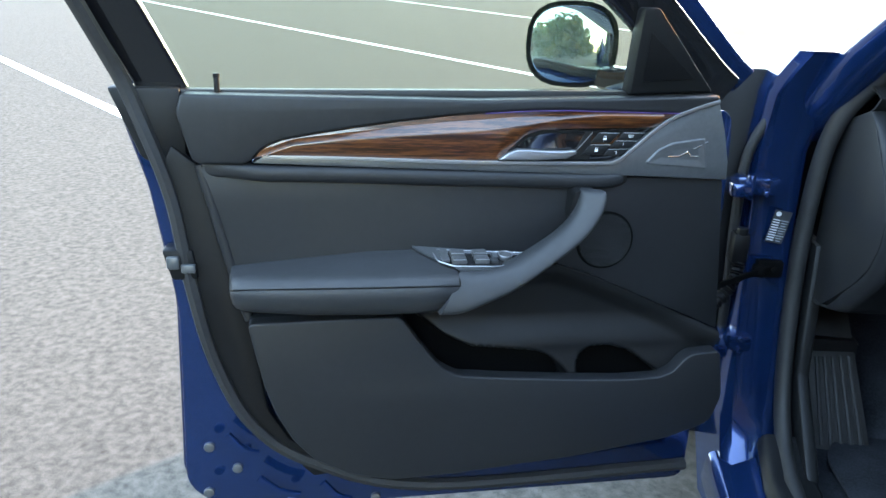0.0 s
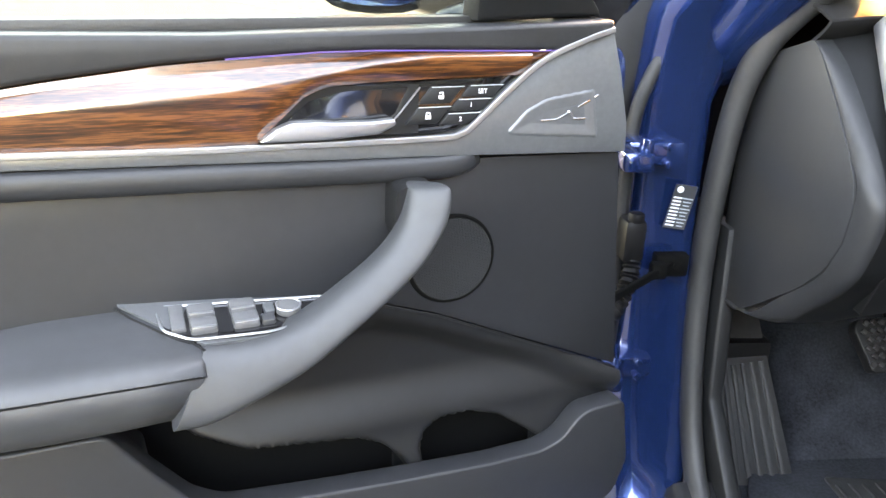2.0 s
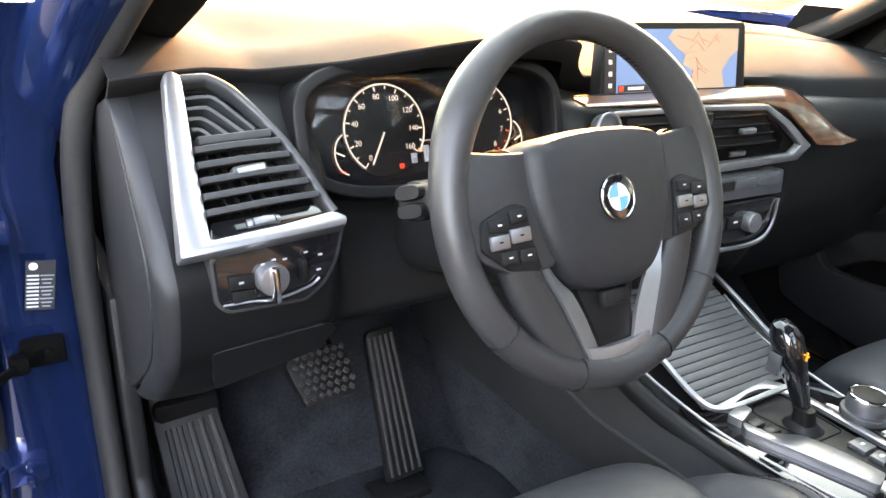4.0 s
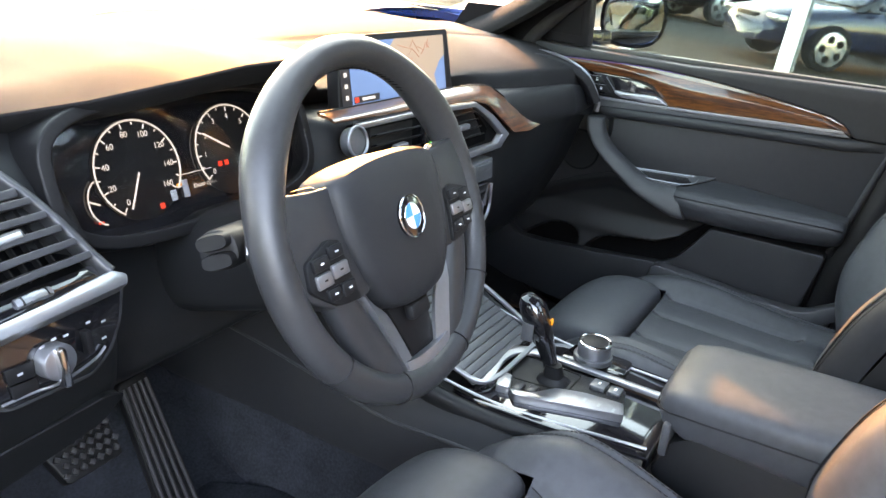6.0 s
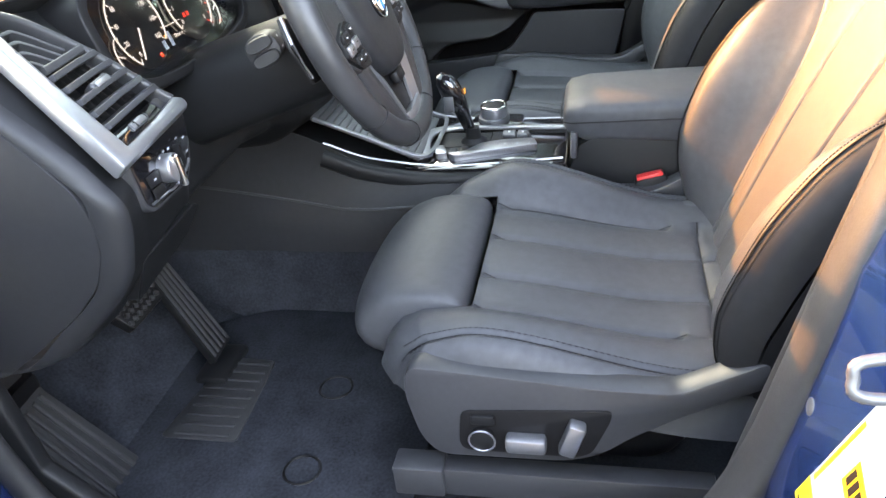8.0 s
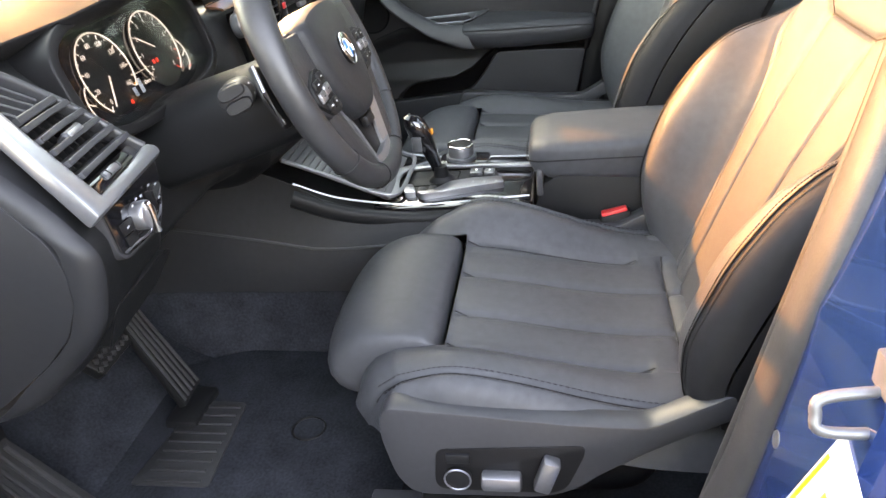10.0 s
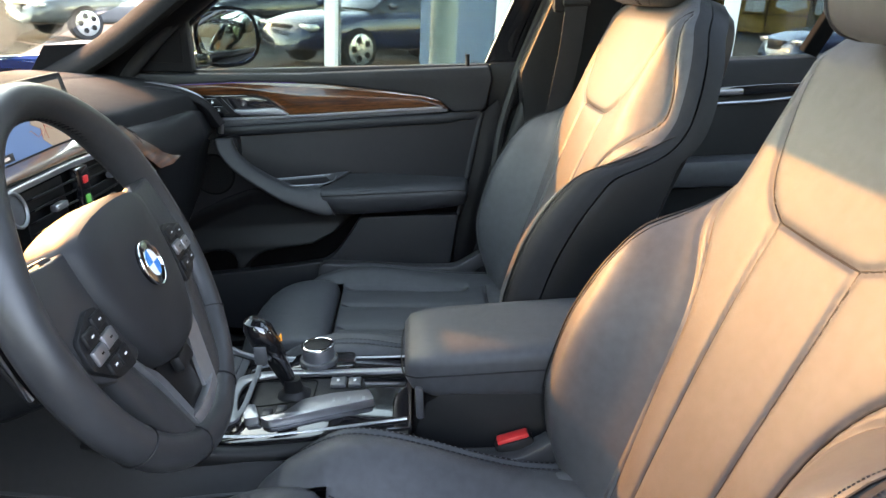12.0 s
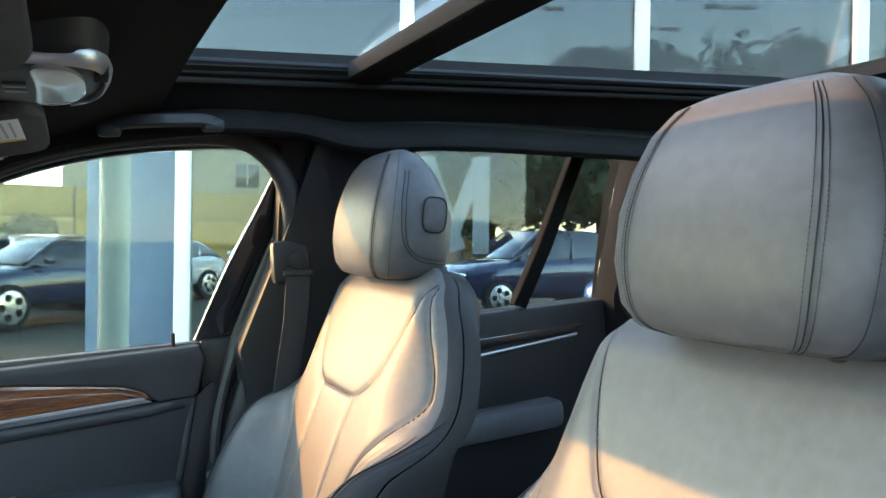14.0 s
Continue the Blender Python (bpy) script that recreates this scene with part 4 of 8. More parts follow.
    cup = [(0.367, 1.062), (0.345, 1.083), (0.324, 1.102), (0.312, 1.107), (0.297, 1.111), (0.260, 1.1135), (0.222, 1.1145), (0.150, 1.116), (0.108, 1.117)]
    wt = P("wood_trim", plate(wood_top + [(0.082, 1.131)] + list(reversed(cup)) + [(0.44, 1.062), (0.614, 1.067), (0.726, 1.069)], -0.02, 0.0015, 0.001), wood, lab="brown grained wood inlay")
    P("ambient_light", tube([(a, 0.0062, b + 0.001) for a, b in wood_top[8:]], 0.0007, 6, up=(0, 1, 0)), G_violet, wt)
    cups = sorted(cup)
    crease_u, crease_v = (0.07, 0.20, 0.26, 0.33, 0.39, 0.443, 0.529, 0.614, 0.68, 0.735), (1.136, 1.136, 1.130, 1.118, 1.108, 1.104, 1.100, 1.094, 1.086, 1.066)

    def wood_face(p, q):
        u = lerp(0.736, 0.098, p)
        t = table(u, [a for a, b in tops], [b for a, b in tops]) - 0.0005
        low = max(table(u, [a for a, b in cups], [b for a, b in cups]), table(u, line_u, line_v) + 0.002) if u < 0.367 else table(u, (0.367, 0.44, 0.614, 0.736), (1.061, 1.062, 1.067, 1.068))
        cr = min(t - 0.0008, max(low + 0.0008, table(u, crease_u, crease_v)))
        if q < 0.5:
            return (u, 0.0035 + 0.0065 * math.sin(math.pi * q), lerp(low, cr, q * 2))
        r = q * 2 - 1
        return (u, 0.010 - 0.013 * r ** 1.15 * min(1, (t - cr) / 0.012), lerp(cr, t, r))

    P("wood_crown", sheet(wood_face, 90, 24, 0.001), wood, wt, angle=80)
    P("handle_cup", plate([(a, b - 0.001) for a, b in cup] + [(0.120, 1.105), (0.155, 1.073), (0.172, 1.064), (0.20, 1.061)], -0.02, -0.002, 0.002), M_gloss)
    hollow = [(0.222, 1.108), (0.290, 1.105), (0.318, 1.098), (0.338, 1.082), (0.352, 1.067), (0.262, 1.066), (0.236, 1.082)]
    P("cup_hollow", sheet(lambda p, q: (lerp(0.36, 0.212, p), -0.0018 - 0.017 * step(0.0, 0.014, depth_in((lerp(0.36, 0.212, p), lerp(1.063, 1.110, q)), hollow)), lerp(1.063, 1.110, q)), 60, 24), M_plastic, angle=80)
    P("door_handle", plate([(0.367, 1.0645), (0.352, 1.076), (0.338, 1.0815), (0.315, 1.0815), (0.296, 1.080), (0.262, 1.0795), (0.241, 1.081), (0.239, 1.075), (0.256, 1.067), (0.304, 1.064)], 0.001, 0.014, 0.005, 4), M_silver, lab="satin chrome release handle")
    P("cup_edge", tube(smooth_path([(0.212, 0.0, 1.107), (0.222, 0.0, 1.095), (0.238, 0.0, 1.077), (0.256, 0.001, 1.0645)], 4), 0.0009, 6, up=(0, 1, 0)), M_silver)
    k = 0
    for a, b in ((0.190, 1.0985), (0.203, 1.0795), (0.146, 1.1015), (0.158, 1.0885), (0.169, 1.075)) if driver else ((0.190, 1.0985), (0.203, 1.0795)):
        w = 0.034 if k < 2 else 0.036
        h = 0.0165 if k < 2 else 0.0115
        sl_ = h * 0.42
        bt = P("switch_button", plate([(a - w / 2 - sl_, b + h / 2), (a + w / 2 - sl_, b + h / 2), (a + w / 2 + sl_, b - h / 2), (a - w / 2 + sl_, b - h / 2)], -0.006, 0.0005, 0.0015), M_plastic)
        k += 1
        P("button_edge", tube([(a + w / 2 - sl_, 0.0008, b + h / 2), (a - w / 2 - sl_, 0.0008, b + h / 2)], 0.0004, 4, up=(0, 1, 0)), M_grey_print, bt)
        if driver and k >= 3:
            ink = m @ axes((a, 0.0010, b), (-1, 0, 0), (0, 0, 1), (0, 1, 0))
            words(("SET", "1", "2")[k - 3], 0.0062, ink, M_white, bt)
        else:
            P("lock_symbol", join(plate([(a - 0.0026, b - 0.003), (a + 0.0026, b - 0.003), (a + 0.0026, b + 0.0005), (a - 0.0026, b + 0.0005)], 0.0005, 0.0010, 0), tube([(a - 0.0018, 0.0008, b + 0.0005), (a - 0.0018, 0.0008, b + 0.003), (a + 0.0018, 0.0008, b + 0.003), (a + 0.0018, 0.0008, b + (0.0005 if k == 2 else 0.002))], 0.0004, 4, up=(0, 1, 0))), M_white, bt)

    # middle panel, speaker
    mid = [(0.822, 1.050), (-0.03, 1.028), (-0.062, 0.754), (0.05, 0.803), (0.184, 0.863), (0.252, 0.886), (0.33, 0.886), (0.46, 0.836), (0.768, 0.836), (0.783, 0.90), (0.803, 0.985)]
    P("middle_panel", plate(mid, -0.05, -0.006, 0.006, 2, 0.006), M_doorskin)
    P("roll_edge", sweep(smooth_path([(0.815, -0.010, 1.047), (0.775, -0.008, 1.046), (0.747, -0.005, 1.043), (0.72, -0.003, 1.041), (0.614, -0.003, 1.039), (0.437, -0.003, 1.034), (0.25, -0.003, 1.029), (0.19, -0.004, 1.028), (0.165, -0.006, 1.030), (0.146, -0.010, 1.037)], 6), oval(0.0105, 0.013, 16, 2.3), (0, 0, 1), scale=lambda t: (0.35 + 0.65 * step(0.0, 0.12, t) * (1 - 0.5 * step(0.95, 1.0, t)), 1)), M_doorskin)
    P("side_roll", sweep(smooth_path([(0.820, -0.012, 1.052), (0.803, -0.010, 0.985), (0.783, -0.009, 0.90), (0.768, -0.009, 0.837), (0.757, -0.009, 0.80)], 5), oval(0.008, 0.006, 12), (0, 1, 0)), M_doorskin)
    sp = P("speaker_grille", cyl((0.170, -0.005, 0.925), (0, 1, 0), 0.047, 0.006, 40, 0.0015), M_hole, lab="round black speaker mesh")
    P("speaker_rim", ring((0.170, -0.0045, 0.925), (0, 1, 0), 0.0485, 0.0020, 40, 8), M_hole, sp)
    P("grille_mesh", join(*[tube([(0.170 - math.sqrt(max(0, 0.046 ** 2 - d * d)), -0.0018, 0.925 + d), (0.170 + math.sqrt(max(0, 0.046 ** 2 - d * d)), -0.0018, 0.925 + d)], 0.0004, 4, up=(0, 1, 0)) for d in (i * 0.0018 - 0.045 for i in range(51))] + [tube([(0.170 + d, -0.0018, 0.925 - math.sqrt(max(0, 0.046 ** 2 - d * d))), (0.170 + d, -0.0018, 0.925 + math.sqrt(max(0, 0.046 ** 2 - d * d)))], 0.0004, 4, up=(0, 1, 0)) for d in (i * 0.0018 - 0.045 for i in range(51))]), M_trim, sp)

    # armrest and pull
    arm = []
    back_u, back_z = (0.31, 0.403, 0.492, 0.506, 0.614, 0.702, 0.782), (0.898, 0.909, 0.9165, 0.919, 0.910, 0.902, 0.894)
    for u, top, bot, w in ((0.780, 0.884, 0.852, 0.050), (0.777, 0.891, 0.845, 0.060), (0.772, 0.895, 0.841, 0.066), (0.760, 0.897, 0.838, 0.071), (0.74, 0.898, 0.836, 0.074), (0.66, 0.899, 0.831, 0.079), (0.56, 0.899, 0.829, 0.082), (0.48, 0.899, 0.830, 0.083), (0.436, 0.899, 0.832, 0.083), (0.432, 0.897, 0.836, 0.080)):
        zb = table(u, back_u, back_z)
        lean_ = lambda z: u + 0.42 * max(0.0, 0.882 - z) * step(0.56, 0.46, u)
        pts = [(-0.02, zb), (0.004, zb - 0.002), (0.025, lerp(zb, top, 0.45)), (0.045, lerp(zb, top, 0.85)), (w - 0.020, top), (w - 0.010, top - 0.003), (w - 0.003, top - 0.008), (w, top - 0.0145), (w - 0.003, top - 0.0165), (w - 0.0005, top - 0.019), (w - 0.002, lerp(top, bot, 0.52)), (w - 0.008, lerp(top, bot, 0.72)), (w - 0.016, bot + 0.006), (w - 0.024, bot), (0.02, bot + 0.004), (-0.02, bot + 0.004)]
        arm.append([(lean_(b), a, b) for a, b in pts])
    P("armrest", loft(arm), M_armpad, lab="padded black leather armrest", angle=60)
    P("armrest_seam", tube([(0.775, 0.060, 0.877), (0.768, 0.067, 0.8785), (0.74, 0.0725, 0.8825), (0.66, 0.0775, 0.8825), (0.56, 0.0805, 0.8825), (0.432, 0.0815, 0.8825)], 0.0012, 6, up=(0, 1, 0)), M_dark)
    grip = []
    for (a0, b0), (a1, b1), w, th in (((0.431, 0.902), (0.464, 0.834), 0.062, 0.021), ((0.412, 0.8995), (0.436, 0.833), 0.063, 0.022), ((0.389, 0.9005), (0.408, 0.837), 0.063, 0.022), ((0.368, 0.904), (0.381, 0.844), 0.062, 0.021), ((0.346, 0.911), (0.354, 0.855), 0.060, 0.020), ((0.326, 0.921), (0.329, 0.869), 0.058, 0.019), ((0.303, 0.935), (0.303, 0.886), 0.055, 0.018), ((0.281, 0.949), (0.277, 0.904), 0.052, 0.017), ((0.261, 0.965), (0.250, 0.923), 0.049, 0.016), ((0.247, 0.980), (0.224, 0.944), 0.045, 0.0155), ((0.239, 0.993), (0.206, 0.965), 0.041, 0.015), ((0.235, 1.005), (0.196, 0.986), 0.037, 0.0145), ((0.233, 1.0135), (0.192, 1.006), 0.033, 0.014), ((0.232, 1.018), (0.192, 1.018), 0.030, 0.012), ((0.228, 1.020), (0.196, 1.021), 0.027, 0.008)):
        slim = 0.78 + 0.22 * step(0.36, 0.43, a0) + 0.12 * step(0.24, 0.232, a0)
        ax = Vector((a0 - a1, 0, b0 - b1)) * slim / 2
        c = Vector((a0, 0, b0)) - ax
        grip.append([c + ax * x + Vector((0, w + y - 0.010 * x, 0)) for x, y in oval(1.0, th, 24, 3.2)])
    rows_ = [smooth_path([g[i] for g in grip], 3) for i in range(24)]
    P("pull_handle", loft([[rw[k_] for rw in rows_] for k_ in range(len(rows_[0]))]), M_armpad, lab="satin black curved pull handle", angle=70)
    P("pull_mount", loft([[(0.222 + x, w_, 0.992 + y) for x, y in oval(0.022, 0.026 + 0.006 * k_, 20, 4.0)] for k_, w_ in ((1.0, -0.012), (0.6, 0.004), (0.2, 0.018), (0.0, 0.026))]), M_plastic)
    def switch_top(p, q):
        u = lerp(lerp(0.499, 0.430, q), 0.322, p)
        return (u, lerp(-0.008, 0.060, q), lerp(table(u, back_u, back_z) + 0.0012, table(u, (0.32, 0.348, 0.389, 0.43, 0.5), (0.906, 0.9005, 0.8985, 0.900, 0.9005)), q))

    P("switch_base", sheet(switch_top, 24, 12, 0.003), M_brush, lab="smooth grey switch surround")
    P("joint_line", tube([(0.5, -0.003, 0.918), (0.485, 0.012, 0.912), (0.463, 0.034, 0.906), (0.440, 0.052, 0.9015), (0.431, 0.066, 0.900)], 0.0011, 6, up=(0, 1, 0)), M_dark)
    SW = axes((0.405, 0.027, 0.9085), (1, 0, 0), (0, 0.985, -0.17), (0, 0.17, 0.985)) @ Matrix.Diagonal((1.22, 1.12, 1, 1))
    bez = [(0.051, -0.026), (-0.076, -0.010), (-0.064, 0.022), (-0.024, 0.029), (0.028, 0.025), (0.047, 0.008)]
    bm = flat_plate(bez, -0.008, 0.0015, 0.001, 0.006)
    bm.transform(SW)
    sw = P("switch_panel", bm, M_gloss)
    rimb = sweep([(x, y, 0.002) for x, y in soften(bez, 0.006)], oval(0.0012, 0.0012, 6), (0, 0, 1), True)
    rimb.transform(SW)
    P("switch_surround", rimb, M_silver, sw)
    if driver:
        bits = [("lock_switch", box((0.036, -0.004, 0.003), (0.010, 0.034, 0.006), 0.0015), M_cover), ("mirror_knob", cyl((-0.044, 0.004, 0.005), (0, 0, 1), 0.0095, 0.008, 24, 0.002), M_cover), ("mirror_ring", ring((-0.044, 0.004, 0.009), (0, 0, 1), 0.0092, 0.0008, 24, 6), M_silver), ("mirror_switch", box((-0.030, 0.000, 0.004), (0.008, 0.013, 0.006), 0.0015), M_brush), ("fold_switch", box((-0.027, 0.014, 0.004), (0.010, 0.011, 0.006), 0.0015), M_satin)]
        for a in (0.019, -0.011):
            for b in (-0.008, 0.011):
                bits.append(("window_switch", box((a, b, 0.004), (0.019, 0.0165, 0.009), 0.0022), M_cover))
                bits.append(("switch_edge", box((a, b + 0.0065, 0.0082), (0.017, 0.0022, 0.0012), 0.0004), M_silver))
        for nm, bm, mt in bits:
            bm.transform(SW)
            P(nm, bm, mt, sw)

    # lower panel with its bin
    lower = [(0.757, 0.812), (0.64, 0.815), (0.518, 0.815), (0.485, 0.767), (0.451, 0.724), (0.422, 0.706), (0.334, 0.697), (0.233, 0.689), (0.13, 0.683), (0.060, 0.684), (0.034, 0.694), (0.018, 0.716), (0.004, 0.726), (-0.050, 0.730), (-0.066, 0.64), (-0.052, 0.595), (-0.035, 0.582), (0.03, 0.560), (0.212, 0.534), (0.42, 0.516), (0.53, 0.513), (0.598, 0.530), (0.655, 0.560), (0.692, 0.601), (0.718, 0.651), (0.734, 0.698), (0.749, 0.769)]
    solid = [(0.757, 0.812), (0.64, 0.815), (0.525, 0.815), (0.49, 0.765), (0.475, 0.60), (0.02, 0.585)] + lower[15:]
    P("lower_panel", join(plate(lower, 0.010, 0.040, 0.012, 4, 0.01), plate([(a, b - 0.004) for a, b in solid], -0.04, 0.022, 0.004)), M_doorskin)
    seam_u, seam_v = (-0.062, 0.05, 0.184, 0.252, 0.312, 0.40, 0.54), (0.752, 0.801, 0.861, 0.884, 0.880, 0.860, 0.845)
    pocket = [(0.206, 0.590), (0.211, 0.668), (0.224, 0.693), (0.247, 0.713), (0.275, 0.725), (0.326, 0.731), (0.39, 0.738), (0.44, 0.760), (0.49, 0.800), (0.56, 0.850), (0.56, 0.590)]
    holder = [(0.190, 0.590), (0.198, 0.672), (0.202, 0.697), (0.195, 0.717), (0.177, 0.729), (0.140, 0.730), (0.101, 0.718), (0.060, 0.690), (0.023, 0.660), (0.020, 0.590)]

    def bin_face(p, q):
        """The swept wall of the door bin with its two pockets."""
        u = lerp(0.535, -0.058, p)
        top = table(u, seam_u, seam_v)
        v = lerp(top, 0.595, q)
        drop = top - v
        w = -0.004 - 0.022 * step(0.004, 0.045, drop) + 0.022 * step(0.790, 0.730, v) + 0.010 * step(0.73, 0.68, v)
        return (u, lerp(w, -0.047, step(-0.003, 0.007, max(depth_in((u, v), pocket), depth_in((u, v), holder)))), v)

    P("door_bin", sheet(bin_face, 200, 80, 0.002), M_bin, lab="black moulded door bin", angle=80)
    # Near-black sheet paints in the shade at the bottom of both pockets.
    P("pocket_shade", plate([(0.53, 0.834), (0.40, 0.82), (0.23, 0.77), (0.05, 0.75), (0.0, 0.70), (0.0, 0.58), (0.53, 0.58)], -0.0492, -0.0445, 0), M_hole, lab="black sheet for the shade deep in the door bin")
    P("panel_joint", tube([(-0.058, 0.0, 0.7535), (0.05, -0.001, 0.802), (0.184, -0.002, 0.862), (0.252, -0.002, 0.885)], 0.0014, 6, up=(0, 1, 0)), M_dark)
    P("rear_edge_cover", plate([(0.80, 1.04), (0.775, 0.92), (0.757, 0.79), (0.735, 0.63), (0.70, 0.57), (0.60, 0.50), (0.66, 0.49), (0.765, 0.61), (0.82, 0.76), (0.85, 0.92), (0.875, 1.05), (0.86, 1.08), (0.83, 1.055)], -0.04, -0.018, 0.005), M_dark)

    P("frame_cover", plate([(0.842, 1.163), (0.838, 1.06), (0.878, 1.045), (0.905, 1.06), (0.932, 1.13), (0.945, 1.163)], -0.06, -0.024, 0.006), M_plastic)

    # latch, lock pin
    lt = P("latch", plate([(0.832, 0.868), (0.872, 0.868), (0.885, 0.918), (0.838, 0.918)], -0.10, -0.012, 0.005), M_dark)
    P("latch_claw", box((0.868, -0.012, 0.898), (0.020, 0.010, 0.022), 0.004), M_brush, lt)
    P("latch_jaw", box((0.845, -0.006, 0.890), (0.022, 0.01, 0.014), 0.003), M_brush, lt)
    pin = P("lock_pin", join(cyl((0.79, -0.026, 1.165), (0, 0, 1), 0.0045, 0.034, 14, 0.0015), cyl((0.79, -0.026, 1.182), (0, 0, 1), 0.0052, 0.006, 14, 0.001)), M_dark)
    P("pin_collar", box((0.79, -0.024, 1.152), (0.032, 0.030, 0.008), 0.004), M_plastic, pin)
    if driver:
        for a, b in ((0.79, 0.515), (0.835, 0.56), (0.84, 0.47), (0.70, 0.44), (0.55, 0.435)):
            P("grommet", cyl((a, -0.024, b), (0, 1, 0), 0.009, 0.008, 16, 0.002), M_brush)
        for a, b, s in ((0.78, 0.56, 0.05), (0.72, 0.47, 0.07), (0.62, 0.452, 0.05)):
            P("pressed_rib", sweep(smooth_path([(a - s / 2, -0.026, b - 0.02), (a, -0.024, b - 0.008), (a + s / 2, -0.026, b + 0.02)], 4), oval(0.008, 0.005, 8), (0, 1, 0)), M_blue)
    # outside mirror
    mh = []
    for t in range(9):
        a = t / 8
        sc = math.sqrt(max(0.02, 1 - (a * 1.0) ** 2.2))
        mh.append([(0.205 + x * sc, -0.155 - 0.10 * a, 1.235 + y * sc) for x, y in oval(0.080, 0.073, 24, 2.7)])
    aim = Matrix.Translation((0.205, -0.155, 0)) @ Matrix.Rotation(radians(-24), 4, "Z") @ Matrix.Translation((-0.205, 0.155, 0))
    mir = P("mirror_housing", turned(loft(mh), aim), M_gloss)
    P("mirror_glass", turned(plate([(0.205 + x, 1.235 + y) for x, y in oval(0.071, 0.065, 32, 2.7)], -0.158, -0.150, 0.002), aim), M_mirror, mir, "reflecting mirror glass")
    P("mirror_foot", sweep([(0.10, -0.07, 1.185), (0.13, -0.12, 1.18), (0.15, -0.19, 1.19)], oval(0.030, 0.022, 12, 3), (0, 0, 1)), M_gloss, mir)
    return D


DRIVER_DOOR = axes((-1.021, 0.725, 0), (-0.9525, -0.3045, 0), (0.3045, -0.9525, 0), (0, 0, 1))
PASSENGER_DOOR = axes((0.755, 0.8636, 0), (0, -1, 0), (-1, 0, 0), (0, 0, 1))
front_door(DRIVER_DOOR, "driver_door", "dark blue car door standing wide open, black trim, wood inlay", M_wood_d, True)
front_door(PASSENGER_DOOR, "passenger_door", "shut car door with black trim and glossy wood inlay", M_wood_p, False)

# ---- dashboard ----
DASH = thing("dashboard", (0, 0.8, 0.9), "black soft-touch dashboard with silver vents and wood strip", "dashboard")
BX = (-0.76, -0.71, -0.66, -0.60, -0.52, -0.44, -0.37, -0.30, -0.235, -0.20, -0.175, -0.150, -0.12, 0.0, 0.20, 0.45, 0.65, 0.74)
BY = (0.775, 0.775, 0.79, 0.785, 0.735, 0.69, 0.675, 0.676, 0.688, 0.704, 0.735, 0.765, 0.785, 0.79, 0.77, 0.72, 0.70, 0.70)
BZ = (1.172, 1.178, 1.179, 1.176, 1.190, 1.209, 1.220, 1.221, 1.216, 1.209, 1.194, 1.172, 1.152, 1.140, 1.140, 1.140, 1.135, 1.12)


def brow(x):
    return table(x, BX, BY), table(x, BX, BZ)


def pad(u, v):
    x = lerp(-0.755, 0.745, u)
    yb, zb = brow(x)
    if v < 0.2:      # the lip that curls under
        t = v / 0.2
        k = step(0.20, 0.36, x)      # on the passenger's side the pad rolls down over the face
        return (x, yb + lerp(0.035, -0.030, k) * (1 - t) ** lerp(1.5, 0.7, k), zb - lerp(0.030, 0.105, k) * (1 - t) ** lerp(1.0, 1.5, k))
    t = (v - 0.2) / 0.8
    back = 1.222 - 0.035 * step(0.35, 0.74, x)
    hump = step(-0.70, -0.55, x) * (1 - step(-0.21, -0.14, x))
    flat = lerp(zb, back, t ** 0.8) + 0.014 * math.sin(math.pi * t)
    hood = zb + 0.010 * math.sin(math.pi / 2 * min(1, t / 0.22)) - (zb + 0.010 - back + 0.006) * step(0.30, 1.0, t)
    z = lerp(flat, hood, hump)
    z -= 0.004 * math.exp(-((t - 0.42) / 0.02) ** 2) * step(-0.1, 0.05, x)
    return (x, lerp(yb, 1.20 - 0.10 * (2 * u - 1) ** 2, t), z)


part("top_pad", sheet(pad, 120, 64, 0.004), M_pad, DASH, "grained black soft top")

